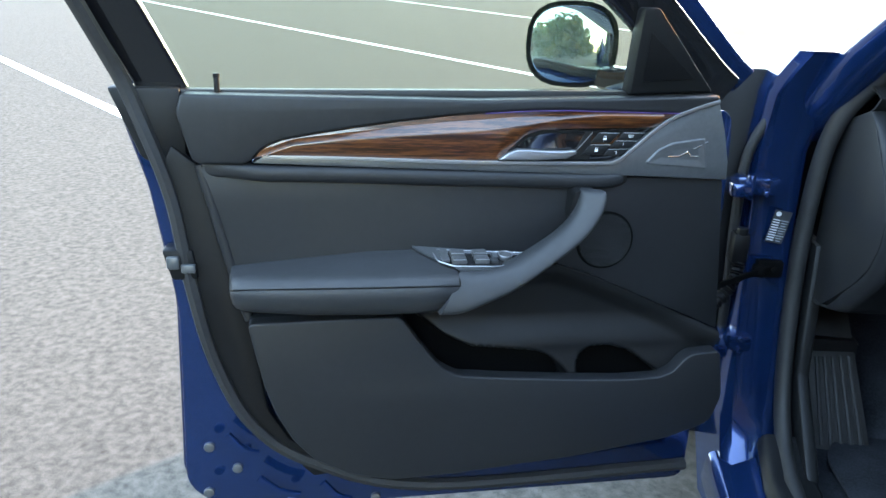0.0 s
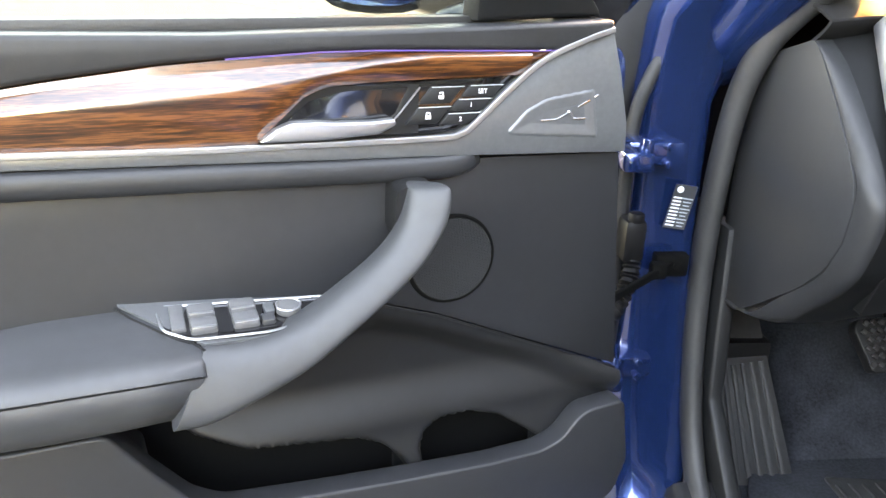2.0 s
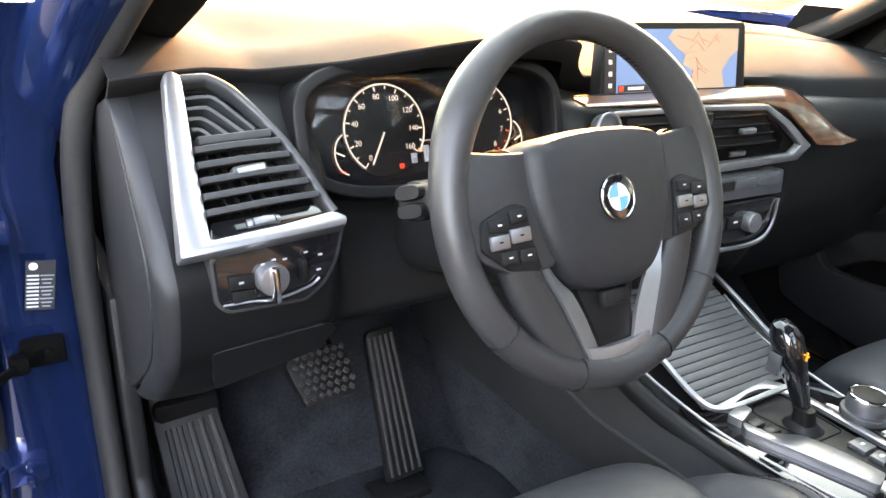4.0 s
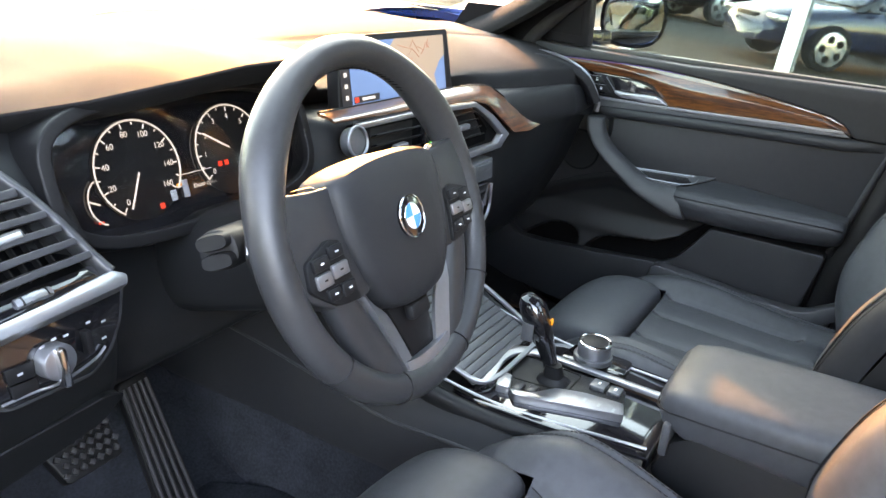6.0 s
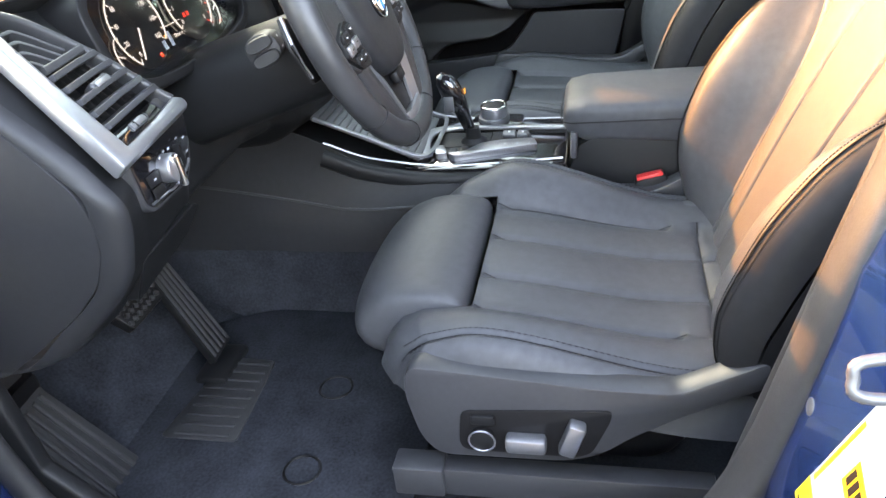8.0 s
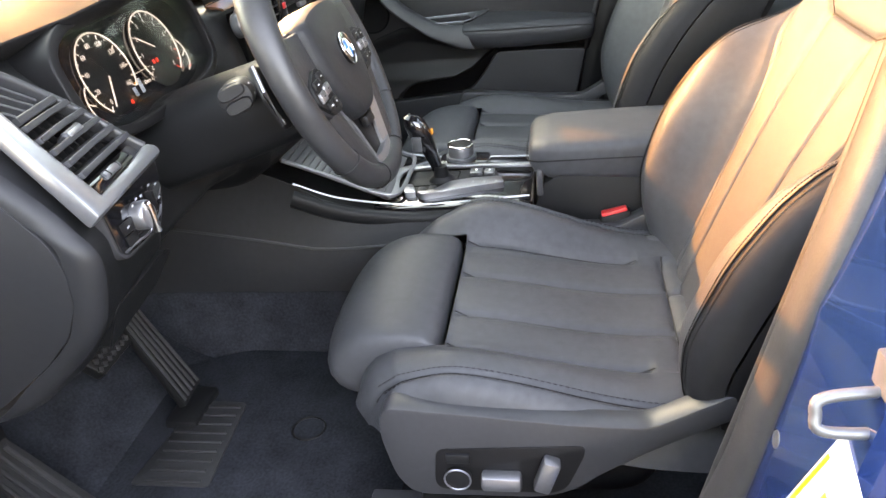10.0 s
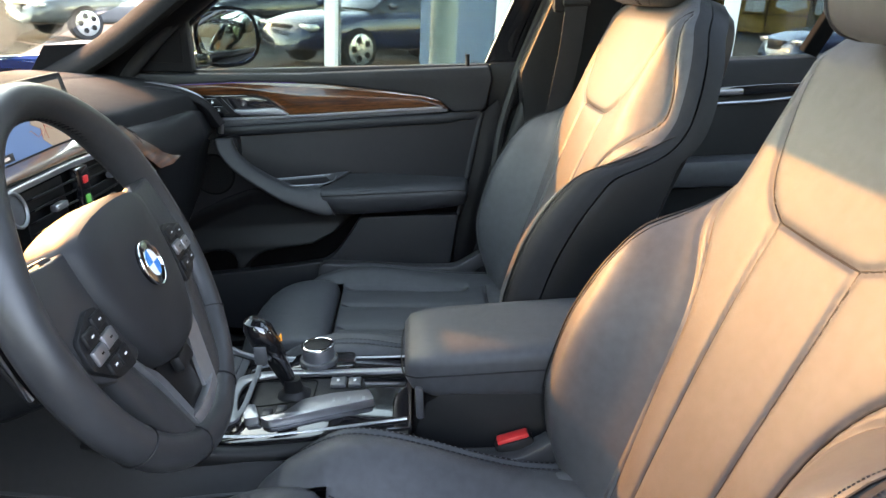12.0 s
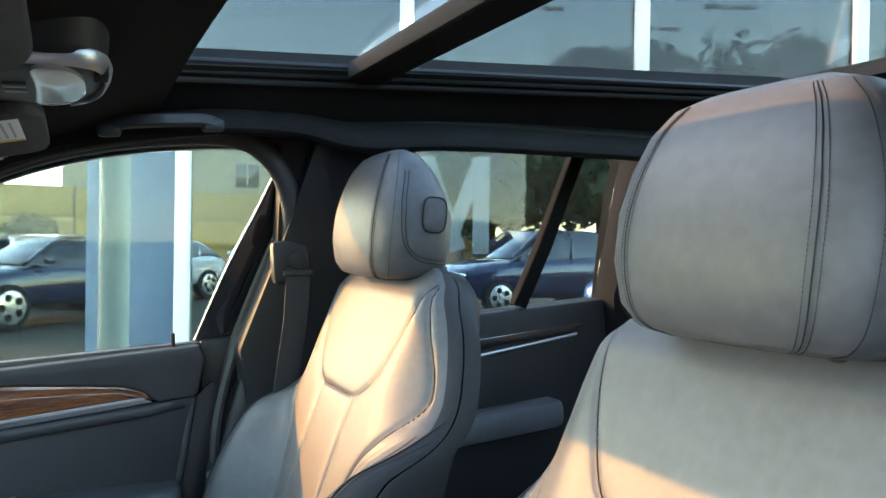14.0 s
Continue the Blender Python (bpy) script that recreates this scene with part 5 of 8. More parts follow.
# face below the pad, station by station: (x, [(y, z) from the top down])
FACE = [
    (-0.755, [(0.80, 1.15), (0.775, 1.13), (0.70, 1.05), (0.665, 1.00), (0.68, 0.92), (0.76, 0.84), (0.86, 0.775), (1.05, 0.77)]),
    (-0.735, [(0.80, 1.15), (0.765, 1.13), (0.66, 1.03), (0.635, 0.985), (0.65, 0.92), (0.72, 0.84), (0.805, 0.785), (1.05, 0.77)]),
    (-0.69, [(0.80, 1.16), (0.765, 1.145), (0.67, 1.03), (0.648, 0.985), (0.66, 0.92), (0.70, 0.86), (0.78, 0.795), (1.05, 0.78)]),
    (-0.56, [(0.80, 1.16), (0.745, 1.12), (0.68, 1.035), (0.666, 0.985), (0.675, 0.92), (0.71, 0.87), (0.77, 0.825), (1.05, 0.80)]),
    (-0.53, [(0.80, 1.15), (0.76, 1.08), (0.74, 1.02), (0.735, 0.98), (0.72, 0.92), (0.72, 0.89), (0.77, 0.85), (1.05, 0.82)]),
    (-0.30, [(0.82, 1.15), (0.79, 1.06), (0.78, 1.02), (0.76, 0.98), (0.73, 0.92), (0.72, 0.89), (0.77, 0.86), (1.05, 0.83)]),
    (-0.215, [(0.82, 1.15), (0.77, 1.12), (0.73, 1.06), (0.72, 1.00), (0.71, 0.93), (0.71, 0.88), (0.77, 0.85), (1.05, 0.83)]),
    (-0.17, [(0.82, 1.13), (0.73, 1.12), (0.70, 1.06), (0.69, 1.00), (0.675, 0.93), (0.68, 0.87), (0.75, 0.82), (1.05, 0.80)]),
    (0.0, [(0.82, 1.12), (0.72, 1.11), (0.70, 1.06), (0.685, 1.00), (0.67, 0.93), (0.67, 0.87), (0.74, 0.80), (1.05, 0.78)]),
    (0.22, [(0.82, 1.12), (0.72, 1.11), (0.695, 1.06), (0.69, 1.00), (0.68, 0.93), (0.69, 0.87), (0.76, 0.80), (1.05, 0.76)]),
    (0.30, [(0.82, 1.12), (0.71, 1.11), (0.68, 1.06), (0.69, 1.00), (0.70, 0.93), (0.74, 0.84), (0.80, 0.74), (1.05, 0.68)]),
    (0.60, [(0.80, 1.11), (0.68, 1.10), (0.66, 1.05), (0.68, 1.00), (0.70, 0.93), (0.74, 0.84), (0.80, 0.74), (1.05, 0.68)]),
    (0.735, [(0.80, 1.10), (0.69, 1.09), (0.67, 1.05), (0.69, 1.00), (0.71, 0.93), (0.75, 0.84), (0.82, 0.74), (1.05, 0.70)]),
]


def face(u, v):
    x = lerp(-0.755, 0.735, u)
    xs = [s[0] for s in FACE]
    k = v * 7
    ys = [curve(k, range(8), [q[0] for q in s[1]]) for s in FACE]
    zs = [curve(k, range(8), [q[1] for q in s[1]]) for s in FACE]
    if x < -0.735:      # bullnose of the end cap
        f = math.sqrt(max(0.0, 1 - ((-0.735 - x) / 0.02) ** 2))
        return (x, lerp(ys[0], ys[1], f), lerp(zs[0], zs[1], f))
    return (x, table(x, xs, ys), table(x, xs, zs))


ROLL = 0.02 / 1.49
part("lower_face", sheet(lambda u, v: face(lerp(ROLL, 1, u), v), 150, 63, -0.004), M_plastic, DASH, angle=80)
part("end_roll", sheet(lambda u, v: face(ROLL * (1 - math.cos(u * math.pi / 2)), v), 10, 63, -0.004), M_soft, DASH, angle=80)
part("side_cover", side_plate([(0.800, 1.150), (0.775, 1.130), (0.735, 1.088), (0.700, 1.050), (0.674, 1.018), (0.664, 0.985), (0.668, 0.945), (0.688, 0.905), (0.725, 0.868), (0.80, 0.812), (0.86, 0.772), (0.93, 0.765), (0.935, 1.11)], -0.7565, -0.745, 0.001, 0.01), M_soft, DASH)

LID = [(-0.700, 0.905), (-0.575, 0.912), (-0.555, 0.900), (-0.575, 0.868), (-0.690, 0.842)]
lid = part("tray_lid", loft([[(x, 0.664 + (0.912 - z) * 0.52 + 0.06 * (x + 0.70) * 0.5 + d, z) for x, z in soften(LID, 0.006)] for d in (-0.0035, 0.02)]), M_plastic, DASH)
part("lid_grip", box((-0.605, 0.690, 0.888), (0.040, 0.010, 0.006), 0.002, m=None), M_dark, lid)
part("lid_joint", tube([(x, 0.664 + (0.912 - z) * 0.52 + 0.03 * (x + 0.70) - 0.0022, z) for x, z in soften([(a * 1.0, b) for a, b in LID], 0.006)], 0.0012, 5, True, up=(0, 1, 0.2)), M_dark, lid)

# driver's vent: plane leaning away from the driver
VENT = axes((-0.735, 0.629, 1.03), (0.99, 0.141, 0.028), (0.084, -0.727, 0.681), (-0.116, 0.672, 0.732))


def V(name, pts, w0, w1, material, parent, bev=0.002, label="", rounding=0):
    return part(name, plate(pts, w0, w1, bev, rounding=rounding), material, parent, label, VENT)


vent = V("vent_frame", [(0.0, -0.002), (0.178, -0.007), (0.184, 0.003), (0.171, 0.013), (0.110, 0.0105), (0.035, 0.011), (0.049, 0.093), (0.065, 0.168), (0.069, 0.190), (0.060, 0.199), (0.052, 0.195), (0.038, 0.143), (0.017, 0.063)], -0.012, 0.009, M_silver, DASH, 0.005, "satin silver vent surround")
V("vent_bezel", [(0.034, 0.010), (0.168, 0.012), (0.162, 0.040), (0.150, 0.097), (0.122, 0.158), (0.101, 0.181), (0.068, 0.184), (0.063, 0.163), (0.047, 0.093)], -0.045, -0.014, M_hole, vent, 0.002)
part("vent_rim", sweep(smooth_path([(0.066, -0.006, 0.190), (0.084, -0.006, 0.190), (0.101, -0.006, 0.187), (0.124, -0.006, 0.163), (0.154, -0.006, 0.099), (0.169, -0.005, 0.032), (0.174, -0.004, 0.012)], 6), oval(0.0055, 0.011, 14, 3), (0, 1, 0)), M_satin, vent, "grey vent rim", VENT)
SLAT = soften([(-0.018, -0.0045), (0.003, -0.0040), (0.0075, -0.001), (0.006, 0.0028), (-0.018, 0.0022)], 0.0012)
for k in range(5):
    b, a0, a1 = 0.042 + 0.0168 * k, 0.047 + 0.0033 * k, 0.155 - 0.0045 * k
    part("vent_slat", sweep([(a0 - 0.008, -0.004, b), ((a0 + a1) / 2, -0.003, b - 0.001), (a1 + 0.004, -0.004, b - 0.003)], SLAT, (0, 0.3, 1)), M_satin, vent, m=VENT)
for pts in (((0.063, 0.168), (0.085, 0.168), (0.099, 0.163), (0.126, 0.124)), ((0.063, 0.156), (0.079, 0.156), (0.090, 0.151), (0.113, 0.121)), ((0.062, 0.144), (0.072, 0.144), (0.081, 0.139), (0.097, 0.119)), ((0.061, 0.132), (0.067, 0.132), (0.072, 0.129), (0.080, 0.118))):
    part("vent_slat", sweep(smooth_path([(a, -0.004, b) for a, b in pts], 4), soften([(-0.0022, -0.012), (0.0022, -0.012), (0.0022, 0.004), (-0.0022, 0.004)], 0.001), (0, 1, 0)), M_satin, vent, m=VENT)
part("vent_bar", sweep([(0.060, -0.003, 0.118), (0.138, -0.003, 0.116)], soften([(-0.012, -0.0045), (0.007, -0.0035), (0.007, 0.0035), (-0.012, 0.0045)], 0.002), (0, 0.3, 1)), M_satin, vent, m=VENT)
part("vent_tab", box((0.098, 0.006, 0.074), (0.038, 0.016, 0.011), 0.004, seg=3), M_satin, vent, "satin tab", VENT)
part("tab_edge", box((0.098, 0.0142, 0.0725), (0.030, 0.002, 0.006), 0.0008), M_silver, vent, "silver tab edge", VENT)
for k in range(6):
    part("vent_vane", box((0.068 + 0.014 * k, -0.012, 0.074), (0.0022, 0.012, 0.075), 0.0008), M_dark, vent, m=VENT)
V("vent_wheel_panel", [(0.036, 0.012), (0.166, 0.012), (0.163, 0.027), (0.044, 0.031)], -0.02, -0.001, M_gloss, vent)
part("vent_thumbwheel", sweep([(0.078, -0.001, 0.0215), (0.095, 0.003, 0.0205), (0.112, -0.001, 0.020)], oval(0.004, 0.0050, 8), (0, 0, 1)), M_silver, vent, m=VENT)
for k in range(5):
    part("wheel_rib", box((0.083 + 0.006 * k, 0.003, 0.0208), (0.0012, 0.003, 0.008), 0), M_dark, vent, m=VENT)

# light switch panel
LIGHT = axes((-0.71, 0.640, 0.95), (0.995, 0.093, 0.031), (0.09, -0.992, 0.09), (-0.039, 0.087, 0.995))


def L(name, bm, material, parent, label=""):
    return part(name, bm, material, parent, label, LIGHT)


lamp = L("light_switch_panel", plate([(0.009, 0.074), (0.010, 0.022), (0.021, 0.010), (0.108, 0.001), (0.133, 0.016), (0.149, 0.040), (0.160, 0.076)], -0.03, 0.004, 0.003, rounding=0.008), M_satin, DASH)
L("switch_face", plate([(0.012, 0.071), (0.013, 0.024), (0.023, 0.014), (0.107, 0.006), (0.128, 0.020), (0.144, 0.042), (0.153, 0.073)], 0.002, 0.0065, 0.001, rounding=0.006), M_gloss, lamp)
L("silver_trim", tube(smooth_path([(0.016, 0.009, 0.022), (0.045, 0.010, 0.0195), (0.065, 0.011, 0.016), (0.090, 0.010, 0.0165), (0.112, 0.009, 0.020), (0.122, 0.009, 0.026)], 4), 0.0014, 6), M_silver, lamp)
L("rotary_knob", cyl((0.067, 0.014, 0.040), (0, 1, 0), 0.0165, 0.018, 32, 0.003), M_silver, lamp, "satin silver rotary knob")
L("knob_bar", box((0.066, 0.024, 0.036), (0.008, 0.012, 0.038), 0.003), M_chrome, lamp)
L("side_button", plate([(0.024, 0.050), (0.025, 0.036), (0.050, 0.033), (0.051, 0.048)], 0.008, 0.0105, 0.001), M_plastic, lamp)
L("side_button", plate([(0.0255, 0.034), (0.0265, 0.020), (0.050, 0.015), (0.050, 0.031)], 0.008, 0.0105, 0.001), M_plastic, lamp)
L("dimmer_wheel", box((0.104, 0.010, 0.040), (0.007, 0.010, 0.024), 0.002), M_dark, lamp)
for a, b in ((0.036, 0.042), (0.060, 0.056), (0.072, 0.058), (0.084, 0.056), (0.108, 0.058), (0.124, 0.052), (0.121, 0.036)):
    L("symbol", box((a, 0.0112, b), (0.0048, 0.0006, 0.0020), 0), M_grey_print, lamp)
# instrument cluster
CL = axes((-0.3945, 0.7246, 1.0565), (1, 0, 0), (0, -0.956, 0.292), (0, 0.292, 0.956))


def C(name, bm, material, parent, label=""):
    return part(name, bm, material, parent, label, CL)


clus = C("cluster_face", plate([(x, 0.056 + y) for x, y in oval(0.180, 0.074, 48, 3.4)], -0.03, -0.008, 0.004), M_gloss, DASH, "black instrument cluster with lit dials")
C("cluster_cowl", sweep([(x, 0.010, 0.056 + y) for x, y in oval(0.186, 0.080, 60, 3.4)], soften([(-0.006, -0.05), (0.010, -0.06), (0.012, 0.012), (-0.002, 0.010)], 0.003), (0, 1, 0), True), M_dark, clus)
for side, x0 in (("left", -0.0665), ("right", 0.0665)):
    rr = 0.053
    a0, a1 = (radians(-35), radians(235)) if side == "left" else (radians(-50), radians(215))
    arc = [(x0 + rr * math.cos(a0 + (a1 - a0) * i / 40), -0.004, 0.055 + rr * math.sin(a0 + (a1 - a0) * i / 40)) for i in range(41)]
    dial = C("dial", cyl((x0, -0.0075, 0.055), (0, 1, 0), rr + 0.002, 0.003, 48, 0), M_dark, clus)
    C("dial_ring", tube(arc, 0.0011, 6, up=(0, 1, 0)), G_white, dial)
    for i in range(17):
        a = a1 - (a1 - a0) * i / 16
        big = i % 2 == 0
        r0, r1 = rr * (0.86 if big else 0.91), rr * 0.96
        C("dial_mark", tube([(x0 + r0 * math.cos(a), -0.0052, 0.055 + r0 * math.sin(a)), (x0 + r1 * math.cos(a), -0.0052, 0.055 + r1 * math.sin(a))], 0.0009, 4, up=(0, 1, 0)), G_red if side == "right" and i > 13 else G_white, dial)
        if big:
            t = str(i * 10) if side == "left" else str(i // 2)
            c = (x0 + rr * 0.74 * math.cos(a), -0.0052, 0.055 + rr * 0.74 * math.sin(a))
            words(t, 0.0092, CL @ axes(c, (1, 0, 0), (0, 0, 1), (0, 1, 0)), G_white, dial, "dial_number")
    na = radians(242) if side == "left" else radians(148)
    C("needle", tube([(x0 + 0.004 * math.cos(na), -0.003, 0.055 + 0.004 * math.sin(na)), (x0 + 0.045 * math.cos(na), -0.003, 0.055 + 0.045 * math.sin(na))], 0.0012, 6, up=(0, 1, 0)), G_white, dial)
    s = -1 if side == "left" else 1
    garc = [(x0 + s * 0.050 + s * 0.018 * math.cos(t), -0.004, 0.030 + 0.024 * math.sin(t)) for t in (radians(-80 + 150 * i / 14) for i in range(15))]
    C("gauge_arc", tube(garc, 0.0009, 6, up=(0, 1, 0)), G_white, clus)
    C("gauge_needle", tube([(x0 + s * 0.056, -0.004, 0.028), (x0 + s * 0.068, -0.004, 0.034)], 0.0010, 6, up=(0, 1, 0)), G_white, clus)
    C("gauge_mark", box((x0 + s * 0.060, -0.004, 0.010), (0.006, 0.001, 0.002), 0), G_red, clus)
C("display_line", box((0.006, -0.006, 0.038), (0.050, 0.0006, 0.0008), 0), G_white, clus)
C("warning_car", join(box((-0.012, -0.006, 0.022), (0.008, 0.0006, 0.020), 0.0002), box((-0.020, -0.006, 0.026), (0.006, 0.0006, 0.003), 0)), M_grey_print, clus)
C("warning_door", box((-0.020, -0.0058, 0.028), (0.007, 0.0006, 0.003), 0), G_amber, clus)
C("seat_symbol", box((-0.030, -0.006, 0.018), (0.008, 0.0006, 0.012), 0), M_grey_print, clus)
words("Door open.", 0.0075, CL @ axes((0.018, -0.0062, 0.022), (1, 0, 0), (0, 0, 1), (0, 1, 0)), G_white, clus)
words("P", 0.010, CL @ axes((0.052, -0.0062, 0.024), (1, 0, 0), (0, 0, 1), (0, 1, 0)), G_white, clus)
for x, z, g in ((-0.048, 0.010, G_red), (0.046, 0.040, G_red), (0.056, 0.040, G_red)):
    C("warning_lamp", box((x, -0.006, z), (0.006, 0.0006, 0.006), 0.0002), g, clus)
C("cluster_lens", plate([(x, 0.056 + y) for x, y in oval(0.180, 0.074, 48, 3.4)], 0.012, 0.014, 0), M_lens, clus).visible_shadow = False

# stalk and column
COL = thing("steering_column", (-0.37, 0.62, 1.0), "black steering column shroud with control stalk", "steering column")
part("column_shroud", loft([[(-0.37 + x * s, y, z + h * s2) for x, h in oval(0.075, 0.060, 24, 3)] for y, z, s, s2 in ((0.50, 1.050, 0.95, 0.9), (0.56, 1.035, 1.05, 1.0), (0.66, 1.005, 1.05, 1.05), (0.76, 0.975, 1.0, 1.1))]), M_plastic, COL)
SX = Matrix.Translation((-0.004, -0.030, 0.008))
ST = axes((-0.505, 0.556, 1.084), (-0.945, -0.30, 0.12), (0.0, 0.371, 0.928), (-0.323, 0.877, -0.35))
st = part("stalk", loft([[(x, a, b) for a, b in oval(r, r * 1.05, 24, 2.3)] for x, r in ((-0.12, 0.010), (-0.045, 0.011), (-0.030, 0.013), (-0.022, 0.0175), (-0.016, 0.0190), (0.026, 0.0195), (0.031, 0.0185), (0.032, 0.016))]), M_plastic, COL, m=ST)
for sgn in (-1, 1):
    part("stalk_button", loft([[(x, sgn * 0.0088 + a * k, b * k2) for a, b in oval(0.0078, 0.0165, 20, 3.0)] for x, k, k2 in ((0.028, 1.0, 1.0), (0.036, 1.0, 1.0), (0.0395, 0.85, 0.92))]), M_plastic, st, "black end button", ST)
for a, b in ((0.006, -0.008), (-0.006, -0.008)):
    part("stalk_mark", box((0.006, a, -0.0192), (0.007, 0.0028, 0.001), 0), M_white, st, m=ST)
part("stalk_mark", box((-0.008, 0.0, -0.0192), (0.0022, 0.012, 0.001), 0), M_grey_print, st, m=ST)

# screen
SCR = axes((0.012, 0.735, 1.180), (1, -0.02, 0), (-0.02, -0.985, 0.17), (0, 0.17, 0.985))
screen = thing("centre_screen", (0.012, 0.74, 1.12), "wide dash-top screen showing a navigation map", "display")


def S(name, bm, material, parent=screen, label=""):
    return part(name, bm, material, parent, label, SCR)


S("screen_case", plate([(-0.150, -0.056), (0.155, -0.056), (0.150, 0.052), (-0.138, 0.052)], -0.022, 0.0, 0.003, rounding=0.008), M_dark)
G_sea, G_land, G_road, G_panel = glow("map_water", (0.22, 0.46, 0.95), 0.020), glow("map_land", (0.75, 0.62, 0.50), 0.020), glow("map_road", (0.85, 0.35, 0.25), 0.018), glow("map_dark", (0.05, 0.05, 0.06), 0.01)
S("map_panel", plate([(-0.118, -0.046), (0.132, -0.046), (0.132, 0.042), (-0.118, 0.042)], 0.0, 0.001, 0), G_sea)
coast = [(-0.005, 0.042), (-0.02, 0.03), (0.0, 0.015), (0.018, 0.006), (0.012, -0.008), (0.035, -0.018), (0.03, -0.032), (0.05, -0.046), (0.105, -0.046), (0.098, -0.02), (0.115, 0.0), (0.132, 0.01), (0.132, 0.042)]
S("map_coast", plate(coast, 0.001, 0.0014, 0), G_land)
rnd = random.Random(5)
for k in range(14):
    x, z = rnd.uniform(0.02, 0.09), rnd.uniform(-0.03, 0.03)
    S("map_road", tube([(x, 0.0015, z), (x + rnd.uniform(-0.02, 0.02), 0.0015, z + rnd.uniform(-0.012, 0.012)), (x + rnd.uniform(-0.03, 0.03), 0.0015, z + rnd.uniform(-0.02, 0.02))], 0.0006, 4, up=(0, 1, 0)), G_road)
S("menu_bar", plate([(-0.140, -0.046), (-0.120, -0.046), (-0.120, 0.042), (-0.140, 0.042)], 0.0, 0.001, 0), G_panel)
for k in range(5):
    S("menu_icon", box((-0.130, 0.0014, 0.030 - 0.016 * k), (0.006, 0.0006, 0.006), 0), G_white)
S("map_caption", plate([(-0.115, -0.044), (-0.055, -0.044), (-0.055, -0.034), (-0.115, -0.034)], 0.001, 0.0016, 0), G_panel)
S("caption_mark", box((-0.110, 0.0022, -0.039), (0.008, 0.0006, 0.007), 0), G_red)
S("caption_bar", box((-0.082, 0.0022, -0.039), (0.030, 0.0006, 0.004), 0), G_white)

# centre: wood strip, vents, start button, climate panel
CEN = thing("centre_stack", (0.03, 0.70, 1.0), "centre stack with wood strip, vents and climate controls", "control panel")
def strip_face(p, q):
    """Wood inlay: a narrow strip above the vents that widens to a leaf beyond them."""
    x = lerp(-0.195, 0.405, p)
    top = table(x, (-0.2, -0.07, 0.05, 0.2, 0.262, 0.345, 0.405), (1.1375, 1.137, 1.138, 1.137, 1.130, 1.092, 1.050))
    low = table(x, (-0.2, -0.08, 0.02, 0.165, 0.212, 0.295, 0.36, 0.405), (1.130, 1.1255, 1.1245, 1.1175, 1.106, 1.046, 1.040, 1.046))
    y = table(x, (-0.2, 0.05, 0.20, 0.30, 0.405), (0.690, 0.684, 0.674, 0.664, 0.660))
    return (x, y + 0.030 * q - 0.008 * math.sin(math.pi * q) + 0.012 * (q - 0.5) * step(0.2, 0.3, x), lerp(low, top, q))


part("wood_strip", sheet(strip_face, 80, 10, 0.004), M_wood_x, CEN, "brown grained wood strip", angle=60)
part("strip_edge", tube([strip_face(k / 40, 1.0) for k in range(41)], 0.0016, 6), M_dark, CEN)
HEX = [(-0.150, 1.122), (0.013, 1.1215), (0.163, 1.116), (0.220, 1.088), (0.282, 1.045), (0.256, 1.022), (0.075, 1.016), (-0.150, 1.018)]
HEXI = [(-0.150, 1.1145), (0.013, 1.1135), (0.158, 1.108), (0.208, 1.082), (0.254, 1.048), (0.240, 1.034), (0.075, 1.030), (-0.150, 1.032)]
part("vent_field", cross_plate([(-0.14, 1.03), (0.075, 1.028), (0.24, 1.032), (0.256, 1.048), (0.208, 1.084), (0.158, 1.110), (-0.14, 1.114)], 0.690, 0.715, 0.002), M_hole, CEN)
band = []
for (xo, zo), (xi, zi) in zip(HEX, HEXI):
    yy = table(xo, (-0.15, 0.05, 0.20, 0.29), (0.683, 0.678, 0.668, 0.660))
    band.append([Vector((xo, yy + 0.012, zo)), Vector((xo, yy, zo)), Vector((xi, yy, zi)), Vector((xi, yy + 0.014, zi))])
part("silver_surround", bevelled(loft(band), 0.0016, 2, 30), M_silver, CEN, "satin silver vent surround")
for x0, x1 in ((-0.118, -0.004), (0.048, 0.205)):
    cv = part("vent_box", cross_plate([(x0, 1.048), (x1 + (0.02 if x1 > 0.1 else 0), 1.048), (x1 - (0.03 if x1 > 0.1 else 0.004), 1.108), (x0, 1.110)], 0.689, 0.715, 0.002), M_dark, CEN)
    for k in range(4):
        z = 1.056 + 0.0148 * k
        part("vent_slat", sweep([(x0 + 0.003, 0.684, z), (x1 - 0.003 - (0.012 * k if x1 > 0.1 else 0), 0.678, z - 0.001)], soften([(-0.008, -0.003), (0.006, -0.001), (0.006, 0.0015), (-0.008, 0.0)], 0.001), (0, 0.3, 1)), M_plastic, cv)
    part("vent_tab", box(((x0 + x1) / 2, 0.674, 1.078), (0.032, 0.012, 0.009), 0.003), M_silver, cv)
    part("vent_wheel", box(((x0 + x1) / 2, 0.684, 1.040), (0.034, 0.008, 0.008), 0.002), M_brush, cv)
part("hazard_block", box((0.022, 0.679, 1.078), (0.036, 0.014, 0.068), 0.003), M_gloss, CEN)
part("hazard_button", box((0.022, 0.671, 1.094), (0.013, 0.004, 0.011), 0.002), M_red, CEN)
part("lock_button", box((0.022, 0.671, 1.066), (0.012, 0.003, 0.012), 0.002), G_green, CEN)
sb = part("start_button", cyl((-0.166, 0.682, 1.100), (0, -1, 0.2), 0.020, 0.016, 36, 0.003), M_brush, CEN)
part("start_ring", ring((-0.166, 0.673, 1.102), (0, -1, 0.2), 0.0205, 0.0022, 36, 8), M_silver, sb)
